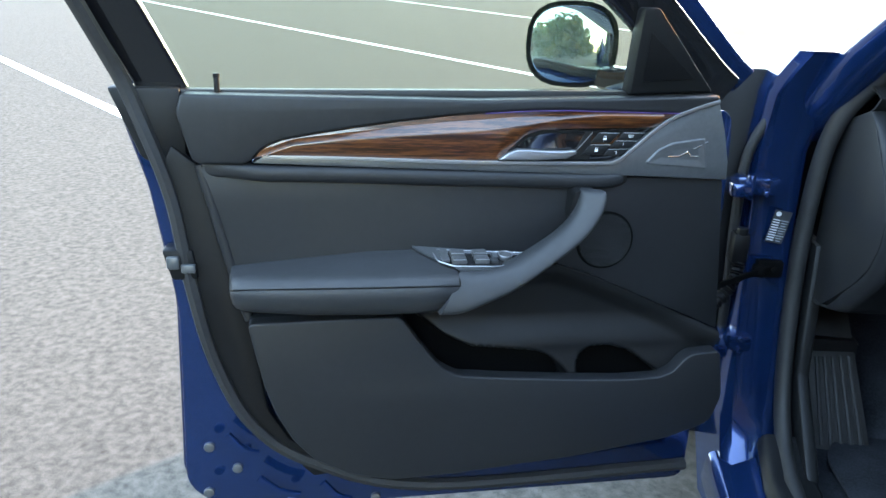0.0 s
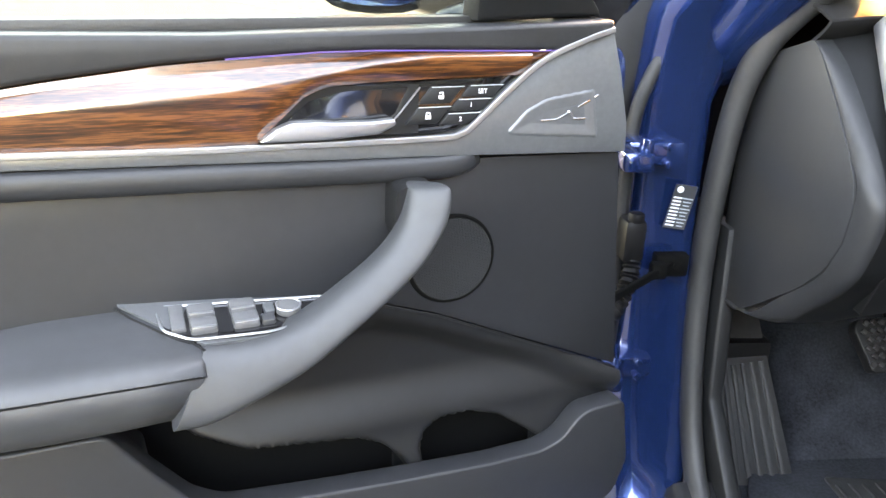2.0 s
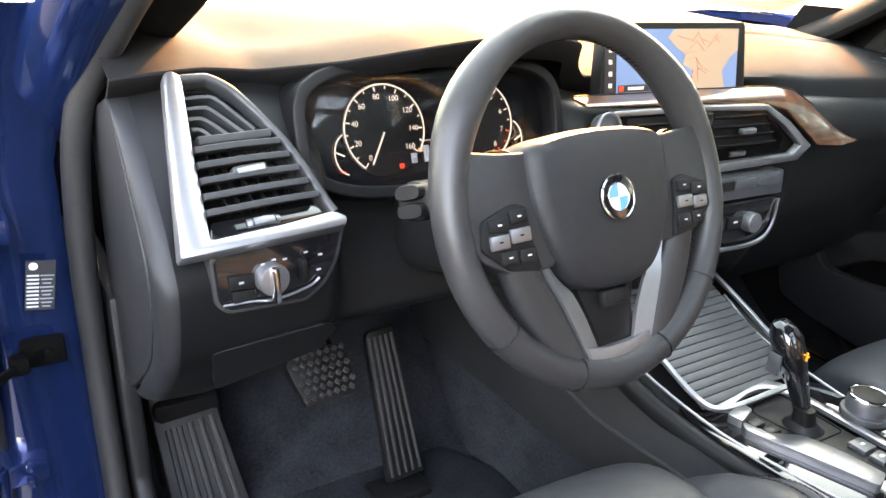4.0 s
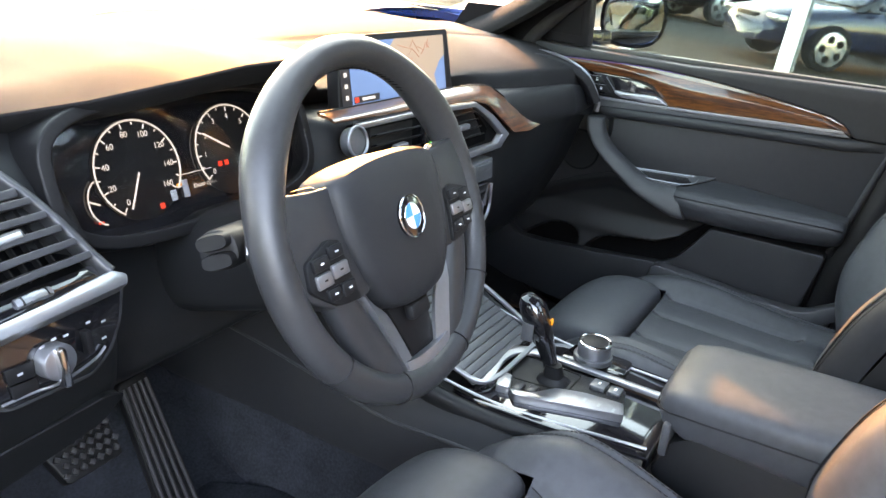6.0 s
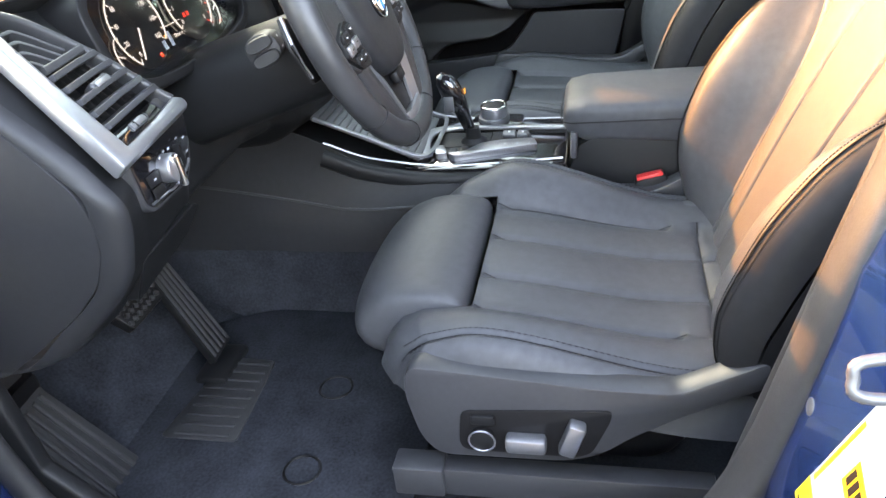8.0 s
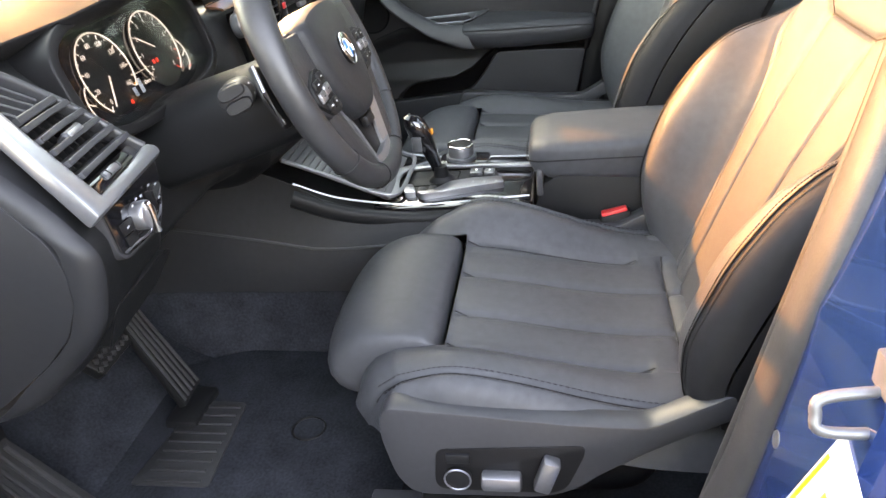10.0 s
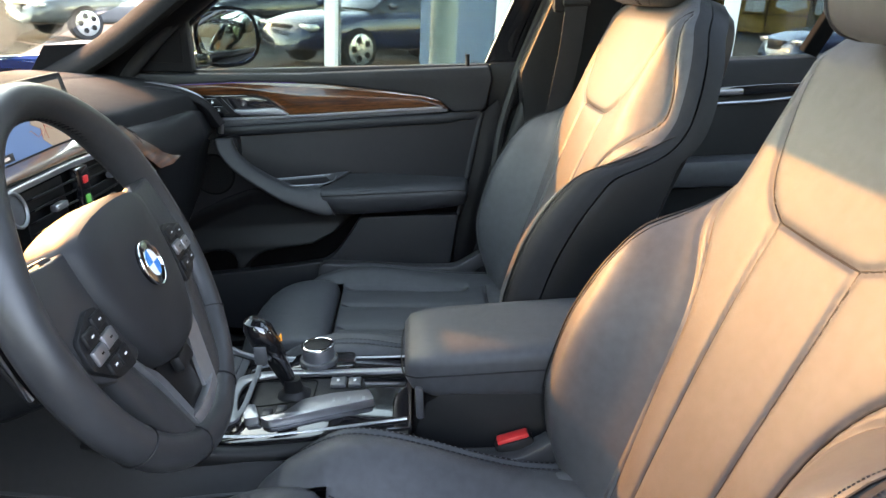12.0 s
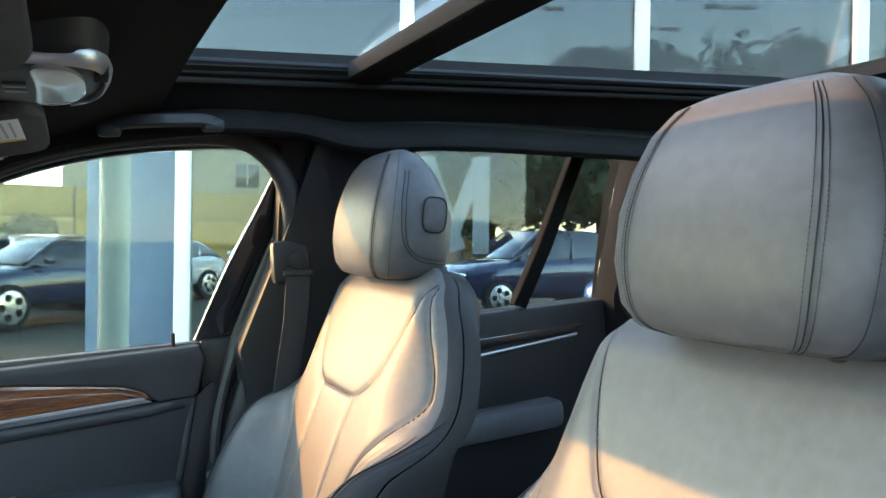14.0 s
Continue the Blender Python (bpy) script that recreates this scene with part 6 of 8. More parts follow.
part("climate_panel", cross_plate([(-0.13, 0.915), (-0.10, 0.895), (0.172, 0.892), (0.208, 0.912), (0.214, 0.968), (-0.13, 0.972)], 0.655, 0.69, 0.005, 0.008), M_gloss, CEN)
part("climate_trim", sweep(smooth_path([(-0.12, 0.650, 0.908), (0.05, 0.648, 0.900), (0.165, 0.650, 0.896), (0.206, 0.652, 0.916), (0.213, 0.654, 0.965)], 5), oval(0.003, 0.004, 8), (0, 0, 1)), M_silver, CEN)
part("radio_panel", cross_plate([(-0.13, 0.976), (0.232, 0.970), (0.226, 1.010), (-0.13, 1.008)], 0.662, 0.69, 0.003), M_brush, CEN)
for k in range(6):
    part("radio_button", box((-0.095 + 0.056 * k, 0.660, 0.998), (0.054, 0.006, 0.015), 0.0015), M_brush if k > 3 else M_plastic, CEN)
for x in (-0.09, 0.145):
    part("climate_knob", cyl((x, 0.648, 0.936), (0, -1, 0.1), 0.016, 0.020, 28, 0.003), M_silver, CEN)
for k in range(5):
    part("climate_button", box((-0.05 + 0.040 * k, 0.653, 0.938), (0.034, 0.005, 0.020), 0.0015), M_plastic, CEN)
    part("climate_mark", box((-0.05 + 0.040 * k, 0.6500, 0.940), (0.010, 0.0006, 0.003), 0), M_white, CEN)
# passenger's end vent and silver edge
pv = part("end_vent", sweep(smooth_path([(0.60, 0.80, 1.145), (0.645, 0.735, 1.135), (0.675, 0.680, 1.105), (0.688, 0.650, 1.055)], 5), oval(0.026, 0.012, 12, 3), (0.6, -0.5, 0.8)), M_dark, DASH)
for k in range(7):
    t = 0.1 + 0.12 * k
    pts = smooth_path([(0.60, 0.80, 1.145), (0.645, 0.735, 1.135), (0.675, 0.680, 1.105), (0.688, 0.650, 1.055)], 5)
    p = pts[int(t * 15)]
    part("vent_slat", box(p + Vector((-0.004, -0.008, 0.006)), (0.040, 0.006, 0.004), 0.001), M_plastic, pv)
part("silver_edge", sweep(smooth_path([(0.66, 0.84, 1.155), (0.69, 0.76, 1.148), (0.712, 0.69, 1.115), (0.722, 0.655, 1.06), (0.724, 0.655, 1.03)], 5), oval(0.008, 0.005, 8), (0.6, -0.5, 0.8)), M_silver, DASH)

# ---- steering wheel ----
W_N = Vector((0.0445, -0.93, 0.366)).normalized()
W_X = (-W_N).cross(Vector((0, 0, 1))).normalized()
W_UP = W_X.cross(-W_N)
WHEEL = axes((-0.366, 0.483, 1.090), W_X, W_N, W_UP)
wheel = thing("steering_wheel", WHEEL.translation, "black leather three-spoke steering wheel with silver lower spoke", "steering wheel")


HUB = WHEEL @ Matrix.Translation((0, 0.004, -0.006))


def Wp(name, bm, material, parent=wheel, label="", angle=40):
    return part(name, bm, material, parent, label, WHEEL if name.startswith("rim") else HUB, angle)


RW = 0.173
rim = []
for i in range(72):
    a = 2 * math.pi * i / 72
    fat = 1 + 0.16 * (math.exp(-((math.degrees(a) % 360 - 35) / 16) ** 2) + math.exp(-((math.degrees(a) % 360 - 145) / 16) ** 2))
    o = Vector((math.cos(a), 0, math.sin(a)))
    rim.append([o * (RW + 0.0165 * fat * math.cos(b)) + Vector((0, 0.0185 * fat * math.sin(b), 0)) for b in (2 * math.pi * j / 14 for j in range(14))])
rimob = Wp("rim", loft(rim, False, True), M_rim, label="smooth black leather rim")
for deg in (38, 142, 218, 322, 250, 290):
    a = radians(deg)
    o = Vector((math.cos(a), 0, math.sin(a)))
    Wp("rim_seam", tube([o * (RW + 0.0172 * math.cos(b)) + Vector((0, 0.0192 * math.sin(b), 0)) for b in (2 * math.pi * j / 16 for j in range(16))], 0.0009, 5, True, up=(o.x, 0.1, o.z)), M_dark, rimob)
stitch = [Vector((math.cos(a), 0, math.sin(a))) * (RW - 0.0168) + Vector((0, -0.002, 0)) for a in (2 * math.pi * j / 140 for j in range(140))]
Wp("rim_lacing", join(*[tube([stitch[j] + Vector((0, 0.003, 0)), (stitch[j] + stitch[j + 1]) / 2 + Vector((0, -0.002, 0))], 0.0008, 4, up=(0.3, 0.2, 1)) for j in range(0, 138)]), M_dark, rimob)
pad_pts = [(-0.093, 0.042), (-0.088, 0.062), (-0.055, 0.071), (0.0, 0.074), (0.055, 0.071), (0.088, 0.062), (0.093, 0.042), (0.090, 0.004), (0.078, -0.036), (0.058, -0.066), (0.036, -0.080), (0.0, -0.084), (-0.036, -0.080), (-0.058, -0.066), (-0.078, -0.036), (-0.090, 0.004)]
rings_ = []
sp2 = [(p.x, p.y) for p in smooth_path([(a, b, 0) for a, b in pad_pts], 3, True)]
for w, s in ((-0.03, 1.0), (0.0, 1.0), (0.010, 0.985), (0.017, 0.94), (0.021, 0.82), (0.0235, 0.55), (0.0245, 0.25)):
    rings_.append([(a * s, w, b * s) for a, b in sp2])
Wp("airbag_cover", loft(rings_), M_soft, label="black grained horn pad")
for s in (-1, 1):
    Wp("side_spoke", plate([(s * 0.075, 0.058), (s * 0.120, 0.060), (s * 0.160, 0.066), (s * 0.166, 0.010), (s * 0.158, -0.030), (s * 0.118, -0.052), (s * 0.070, -0.050)], -0.016, 0.008, 0.007, 3, rounding=0.008), M_rim)
    pod = Wp("button_pod", plate([(s * 0.101, 0.011), (s * 0.116, 0.015), (s * 0.152, 0.003), (s * 0.156, -0.022), (s * 0.126, -0.045), (s * 0.092, -0.049), (s * 0.099, -0.018)], 0.004, 0.0125, 0.003, rounding=0.005), M_plastic)
    for i, (a, b, w, h) in enumerate(((0.113, 0.003, 0.020, 0.012), (0.136, -0.002, 0.022, 0.012), (0.113, -0.014, 0.023, 0.013), (0.137, -0.017, 0.021, 0.013), (0.108, -0.033, 0.020, 0.013), (0.129, -0.032, 0.018, 0.012))):
        Wp("wheel_button", box((s * a, 0.0135, b), (w, 0.005, h), 0.0018), M_silver if i in (2, 3) else M_plastic, pod)
        Wp("button_mark", box((s * a, 0.0162, b), (0.0042, 0.0005, 0.0014), 0), M_dark if i in (2, 3) else M_white, pod)
    trim = []
    for x, w, z, wide in ((0.122, 0.004, 0.064, 0.002), (0.109, 0.008, 0.062, 0.003), (0.102, 0.009, 0.052, 0.004), (0.1, 0.009, 0.034, 0.004), (0.1, 0.009, 0.010, 0.004), (0.0945, 0.009, -0.022, 0.006), (0.0785, 0.008, -0.060, 0.012), (0.0695, 0.007, -0.082, 0.018), (0.060, 0.006, -0.106, 0.021), (0.052, 0.005, -0.126, 0.021), (0.044, 0.004, -0.146, 0.020), (0.039, 0.003, -0.157, 0.018)):
        low = step(-0.045, -0.085, z)
        o, i_ = Vector((s * (x - 0.003 * (1 - low)), w - 0.004 * (1 - low), z)), Vector((s * (x - lerp(0.005, wide, low)), w - wide * 0.28 * low - 0.006 * (1 - low), z + wide * 0.12))
        trim.append([o, i_, i_ + Vector((0, -0.004, 0)), o + Vector((s * lerp(0.005, 0.001, low), -0.008, 0))])
    cols = [smooth_path([r[q] for r in trim], 4) for q in range(4)]
    Wp("spoke_trim", loft([[c[q] for c in cols] for q in range(len(cols[0]))]), M_spoke, label="satin silver spoke trim", angle=35)
    Wp("shift_paddle", plate([(s * 0.10, 0.035), (s * 0.150, 0.055), (s * 0.164, 0.018), (s * 0.156, -0.030), (s * 0.115, -0.035)], -0.045, -0.040, 0.002, rounding=0.006), M_plastic)
    Wp("paddle_trim", tube([(s * 0.150, -0.038, 0.052), (s * 0.165, -0.036, 0.022), (s * 0.160, -0.038, -0.022)], 0.0024, 6), M_silver)
Wp("lower_spoke", plate([(-0.038, -0.060), (0.038, -0.060), (0.034, -0.125), (0.034, -0.162), (-0.034, -0.162), (-0.034, -0.125)], -0.016, -0.006, 0.004), M_dark)
for s in (-1, 1):
    Wp("leather_leg", sweep(smooth_path([(s * 0.116, -0.002, -0.034), (s * 0.100, -0.004, -0.072), (s * 0.078, -0.006, -0.112), (s * 0.054, -0.008, -0.158)], 5), oval(0.019, 0.013, 16, 2.6), (0, 1, 0), scale=lambda t: (0.9 + 0.25 * math.sin(math.pi * t), 1)), M_rim)
Wp("spoke_foot", plate([(-0.044, -0.136), (-0.020, -0.1405), (0.020, -0.1405), (0.044, -0.136), (0.037, -0.161), (-0.037, -0.161)], -0.006, 0.0045, 0.003, rounding=0.004), M_spoke)
Wp("spoke_gap", plate([(-0.040, -0.080), (0.040, -0.080), (0.020, -0.134), (-0.020, -0.134)], -0.010, -0.004, 0.001), M_dark)
Wp("lower_button", box((0.0, 0.004, -0.093), (0.036, 0.012, 0.017), 0.004), M_plastic)
em = Wp("emblem", cyl((0, 0.0265, 0.004), (0, 1, 0), 0.0215, 0.005, 40, 0.0012), M_gloss, label="round blue and white enamel badge")
Wp("emblem_ring", ring((0, 0.0285, 0.004), (0, 1, 0), 0.0215, 0.0012, 40, 8), M_chrome, em)
Wp("emblem_ring", ring((0, 0.0288, 0.004), (0, 1, 0), 0.0135, 0.0008, 40, 8), M_chrome, em)
for k in range(4):
    wedge = [(0, 0.004)] + [(0.013 * math.cos(t), 0.004 + 0.013 * math.sin(t)) for t in (radians(90 * k + 90 * i / 8) for i in range(9))]
    Wp("emblem_field", plate(wedge, 0.029, 0.0296, 0), M_enamel_blue if k % 2 else M_white, em)
for s, z in ((-0.05, 0.028), (0.055, 0.030)):
    Wp("horn_mark", box((s, 0.0205, z), (0.008, 0.0008, 0.002), 0), M_plastic)

# ---- centre console ----
CON = thing("centre_console", (0, 0.35, 0.45), "centre console with gloss black deck and silver trim", "console")
side = [(1.10, 0.46), (1.10, 0.86), (0.90, 0.86), (0.80, 0.83), (0.70, 0.81), (0.62, 0.775), (0.54, 0.745), (0.40, 0.728), (0.22, 0.728), (0.20, 0.77), (0.165, 0.80), (-0.30, 0.80), (-0.33, 0.46)]
front = [(y, z) for y, z in side if y > 0.2] + [(0.21, 0.46)]
part("console_body", side_plate(front, -0.135, 0.135, 0.012), M_plastic, CON)
part("rear_body", side_plate([(0.235, 0.46), (0.235, 0.70), (0.205, 0.775), (0.165, 0.80), (-0.30, 0.80), (-0.33, 0.46)], -0.092, 0.092, 0.008), M_plastic, CON)
FLANK_Y = (0.21, 0.468, 0.507, 0.547, 0.61, 0.693, 0.80, 0.867, 1.0, 1.12)
FLANK_TOP = (0.728, 0.728, 0.733, 0.745, 0.780, 0.826, 0.858, 0.872, 0.89, 0.90)
FLANK_LEDGE = (0.700, 0.695, 0.694, 0.690, 0.689, 0.703, 0.722, 0.735, 0.760, 0.782)
FLANK_CARPET = (0.605, 0.604, 0.604, 0.603, 0.601, 0.600, 0.602, 0.604, 0.609, 0.615)


def flank(s, top, low, x0, x1, belly):
    """A strip of the console's side between two curves, x0 at its top and x1 at its foot."""
    def f(p, q):
        y = lerp(0.21, 1.12, p)
        z0, z1 = curve(y, FLANK_Y, top), curve(y, FLANK_Y, low)
        return (s * (lerp(x0, x1, q) - belly * math.sin(math.pi * q) + 0.02 * step(0.75, 1.1, y)), y, lerp(z0, z1, q))
    return sheet(f, 44, 8, 0.004)


for s in (-1, 1):
    part("console_side", flank(s, FLANK_TOP, FLANK_LEDGE, 0.146, 0.172, 0.004), M_trim, CON, angle=60)
    part("side_ledge", sweep([(s * (0.171 + 0.02 * step(0.75, 1.1, y)), y, curve(y, FLANK_Y, FLANK_LEDGE)) for y in [0.21 + 0.035 * k for k in range(27)]], oval(0.003, 0.003, 8), (0, 0, 1)), M_satin, CON)
    part("lower_wing", flank(s, FLANK_LEDGE, FLANK_CARPET, 0.163, 0.176, -0.003), M_soft, CON, angle=60)
    part("tunnel_carpet", flank(s, FLANK_CARPET, [0.458] * 10, 0.166, 0.195, 0.004), M_carpet, CON, "black carpet", angle=60)
    part("deck_edge", sweep(smooth_path([(s * 0.150, 0.66, 0.784), (s * 0.143, 0.58, 0.750), (s * 0.135, 0.48, 0.730), (s * 0.127, 0.38, 0.726), (s * 0.115, 0.23, 0.730)], 5), oval(0.012, 0.016, 12, 2.6), (0, 0, 1)), M_plastic, CON)
    part("silver_edge", sweep(smooth_path([(s * 0.134, 0.66, 0.806), (s * 0.126, 0.58, 0.772), (s * 0.120, 0.46, 0.752), (s * 0.110, 0.365, 0.750), (s * 0.096, 0.232, 0.754)], 5), oval(0.0024, 0.0022, 8), (0, 0, 1)), M_silver, CON)
part("deck", flat_plate([(-0.112, 0.225), (0.112, 0.225), (0.124, 0.365), (0.130, 0.47), (0.12, 0.52), (-0.12, 0.52), (-0.130, 0.47), (-0.124, 0.365)], 0.728, 0.750, 0.004), M_gloss, CON, "gloss black deck")
# ribbed sliding cover that slopes down from the stack
for k in range(16):
    t = k / 15
    y, z = lerp(0.50, 0.685, t), lerp(0.757, 0.838, t)
    part("cover_slat", box((0, 0, 0), (0.20, 0.0126, 0.006), 0.0012, m=pose(0.0, y, z, 23)), M_cover, CON)
part("tray_frame", sweep(smooth_path([(-0.115, 0.68, 0.845), (-0.112, 0.58, 0.803), (-0.105, 0.505, 0.768), (-0.085, 0.475, 0.762), (0.0, 0.470, 0.762), (0.085, 0.475, 0.762), (0.105, 0.505, 0.768), (0.112, 0.58, 0.803), (0.115, 0.68, 0.845)], 4), soften([(-0.004, -0.003), (0.004, -0.003), (0.004, 0.003), (-0.004, 0.003)], 0.0015), (0, -0.3, 1)), M_silver, CON)
# shifter
SH = thing("gear_selector", (-0.03, 0.41, 0.75), "glossy black electronic gear lever with silver base frame", "gear lever")
part("selector_base", flat_plate([(-0.048, 0.462), (-0.020, 0.479), (0.029, 0.481), (0.035, 0.460), (0.030, 0.302), (-0.018, 0.290), (-0.030, 0.345), (-0.044, 0.385), (-0.078, 0.412), (-0.082, 0.445)], 0.746, 0.7545, 0.002, 0.008), M_plastic, SH)
part("base_groove", sweep([(x, y, 0.7546) for x, y in soften([(-0.046, 0.458), (-0.018, 0.474), (0.026, 0.476), (0.030, 0.458), (0.026, 0.372), (-0.034, 0.374)], 0.008)], oval(0.0011, 0.0011, 6), (0, 0, 1), True), M_hole, SH)
ribbon = []
for (xo, yo_), (xi, yi), z in (((-0.092, 0.500), (-0.070, 0.474), 0.7525), ((-0.060, 0.508), (-0.050, 0.482), 0.7555), ((-0.020, 0.511), (-0.018, 0.488), 0.758), ((0.014, 0.510), (0.008, 0.487), 0.759), ((0.036, 0.501), (0.026, 0.478), 0.7595), ((0.050, 0.482), (0.036, 0.460), 0.760), ((0.0555, 0.455), (0.040, 0.440), 0.760), ((0.055, 0.411), (0.041, 0.407), 0.760), ((0.050, 0.330), (0.037, 0.330), 0.761), ((0.044, 0.232), (0.031, 0.232), 0.763)):
    ribbon.append([Vector((xo, yo_, z - 0.007)), Vector((xo, yo_, z)), Vector((xi, yi, z)), Vector((xi, yi, z - 0.007))])
cols = [smooth_path([r[q] for r in ribbon], 5) for q in range(4)]
part("front_frame", bevelled(loft([[c[q] for c in cols] for q in range(len(cols[0]))]), 0.0015, 2, 50), M_silver, SH, "satin silver frame")
part("gaiter", loft([[(-0.014 + x + dx, 0.404 + y, z) for x, y in oval(r, r * 1.1, 20, 2.6)] for z, r, dx in ((0.752, 0.024, 0.002), (0.757, 0.022, 0.001), (0.764, 0.014, -0.001), (0.785, 0.011, -0.006))]), M_plastic, SH)
lev = []
for y, z, a, b in ((0.412, 0.765, 0.0105, 0.012), (0.418, 0.785, 0.011, 0.0125), (0.424, 0.805, 0.0125, 0.015), (0.430, 0.825, 0.0155, 0.019), (0.437, 0.850, 0.018, 0.023), (0.443, 0.872, 0.018, 0.0235), (0.446, 0.888, 0.0155, 0.019), (0.447, 0.895, 0.008, 0.010)):
    lev.append([(-0.014 - 0.027 * step(0.765, 0.875, z) + x, y - 0.006 + v, z + v * 0.3) for x, v in oval(a, b, 20, 2.8)])
lv = part("lever", loft(lev), M_gloss, SH)
part("lever_symbol", join(box((-0.036, 0.410, 0.862), (0.0012, 0.002, 0.012), 0.0003), box((-0.031, 0.411, 0.860), (0.0022, 0.002, 0.0022), 0.0003), box((-0.041, 0.411, 0.866), (0.002, 0.002, 0.0016), 0.0003)), G_amber, lv)
part("park_button", box((-0.059, 0.437, 0.845), (0.004, 0.018, 0.028), 0.0015), M_brush, lv)
KN = thing("rotary_controller", (0.075, 0.36, 0.755), "satin silver rotary menu controller knob", "control knob")
part("knob_base", flat_plate([(0.058, 0.318), (0.116, 0.318), (0.116, 0.418), (0.058, 0.426)], 0.750, 0.759, 0.004, 0.012), M_gloss, KN)
part("knob_foot", cyl((0.079, 0.376, 0.764), (0, 0, 1), 0.031, 0.010, 40, 0.002), M_brush, KN)
part("knob_body", cyl((0.079, 0.376, 0.779), (0, 0, 1), 0.026, 0.022, 48, 0.002), M_silver, KN)
part("knob_top", cyl((0.079, 0.376, 0.7915), (0, 0, 1), 0.021, 0.003, 40, 0.001), M_plastic, KN)
part("knob_ring", ring((0.079, 0.376, 0.791), (0, 0, 1), 0.0245, 0.002, 40, 8), M_chrome, KN)
for x, y, w, d in ((0.012, 0.339, 0.026, 0.024), (0.010, 0.313, 0.024, 0.020)):
    part("console_button", box((x, y, 0.757), (w, d, 0.009), 0.0025), M_brush, SH, "satin grey button")
    part("button_mark", box((x, y, 0.7618), (0.007, 0.004, 0.0004), 0), M_white, SH)
part("silver_bar", flat_plate([(-0.088, 0.443), (-0.078, 0.410), (-0.044, 0.386), (-0.030, 0.347), (-0.023, 0.290), (-0.052, 0.280), (-0.072, 0.345), (-0.094, 0.408), (-0.100, 0.430)], 0.750, 0.7635, 0.003, 0.005), M_silver, SH, "brushed silver switch bar")
part("bar_lug", flat_plate([(-0.050, 0.474), (-0.050, 0.456), (-0.086, 0.443), (-0.090, 0.464)], 0.750, 0.7625, 0.003, 0.004), M_silver, SH, "silver lug")
for x, y in ((-0.068, 0.436), (-0.062, 0.416)):
    part("bar_button", box((x, y, 0.757), (0.022, 0.014, 0.006), 0.002), M_satin, SH)
for k in range(3):
    part("bar_mark", box((-0.050, 0.296 + 0.022 * k, 0.7638), (0.010, 0.004, 0.0005), 0), M_grey_print, SH)
# armrest
AR = thing("armrest_box", (0, 0.05, 0.80), "padded black leather centre armrest on the console", "armrest")
arm = []
for y, zt, w, dz in ((0.232, 0.836, 0.070, 0.018), (0.222, 0.846, 0.086, 0.030), (0.19, 0.853, 0.094, 0.040), (0.05, 0.858, 0.096, 0.046), (-0.12, 0.862, 0.094, 0.048), (-0.16, 0.860, 0.090, 0.046)):
    arm.append([(x, y, zt - dz / 1 + h + 0.0) for x, h in oval(w, dz, 36, 4.5)])
part("cushion", loft(arm), M_leather, AR, angle=60)
part("seam", sweep(smooth_path([(-0.097, -0.15, 0.824), (-0.098, 0.05, 0.822), (-0.095, 0.185, 0.818), (-0.087, 0.222, 0.815), (-0.06, 0.236, 0.815), (0.06, 0.236, 0.815), (0.087, 0.222, 0.815), (0.095, 0.185, 0.818), (0.098, 0.05, 0.822), (0.097, -0.15, 0.824)], 5), oval(0.0012, 0.0012, 6), (0, 0, 1)), M_dark, AR)
part("hinge_block", box((0, 0.03, 0.795), (0.17, 0.34, 0.05), 0.01), M_dark, AR)
part("front_plate", box((0.0, 0.213, 0.775), (0.19, 0.012, 0.05), 0.004, m=None), M_brush, AR)

# ---- pedals, mats, foot rest ----
PED = thing("brake_pedal", (-0.48, 0.90, 0.70), "black ribbed rubber brake pedal", "pedal")
BP = axes((-0.482, 0.892, 0.700), (0.985, -0.05, 0.1), (0.05, -0.80, 0.60), (-0.1, 0.60, 0.79))
part("pedal_pad", plate([(-0.040, -0.044), (0.040, -0.046), (0.049, 0.026), (0.040, 0.038), (-0.042, 0.038), (-0.050, 0.022)], -0.012, 0.006, 0.004, rounding=0.006), M_dark, PED, m=BP)
for i in range(7):
    for j in range(6):
        part("pad_stud", box((0, 0, 0), (0.0076, 0.005, 0.0076), 0.001, m=pose(-0.038 + 0.0122 * i + (0.006 if j % 2 else 0), 0.0075, -0.033 + 0.0128 * j, 0, 45, 0)), M_rubber, PED, m=BP)
part("pedal_arm", tube([(-0.465, 0.905, 0.71), (-0.455, 0.98, 0.78), (-0.45, 1.05, 0.92)], 0.012, 8), M_dark, PED)
ACC = thing("accelerator_pedal", (-0.38, 0.88, 0.5), "tall ribbed black accelerator pedal hinged at the floor", "pedal")
AP = axes((-0.360, 0.885, 0.610), (0.99, 0.0, 0.06), (0.02, -0.93, 0.36), (-0.05, 0.36, 0.93))
part("pedal_plate", plate([(-0.034, -0.125), (0.034, -0.125), (0.027, 0.120), (0.020, 0.130), (-0.018, 0.130), (-0.025, 0.12)], -0.012, 0.004, 0.004), M_dark, ACC, m=AP)
for i in range(5):
    part("pedal_rib", sweep([(-0.026 + 0.013 * i, 0.005, -0.115), (-0.020 + 0.010 * i, 0.005, 0.118)], oval(0.003, 0.003, 8), (0, 1, 0)), M_rubber, ACC, m=AP)
part("pedal_base", box((-0.372, 0.835, 0.478), (0.10, 0.06, 0.02), 0.006), M_dark, ACC)
FR = thing("foot_rest", (-0.67, 0.98, 0.46), "black ribbed foot rest beside the pedals", "foot rest")
FP = axes((-0.665, 0.945, 0.590), (0.985, 0.02, 0.10), (0.05, -0.86, 0.50), (-0.08, 0.50, 0.86))
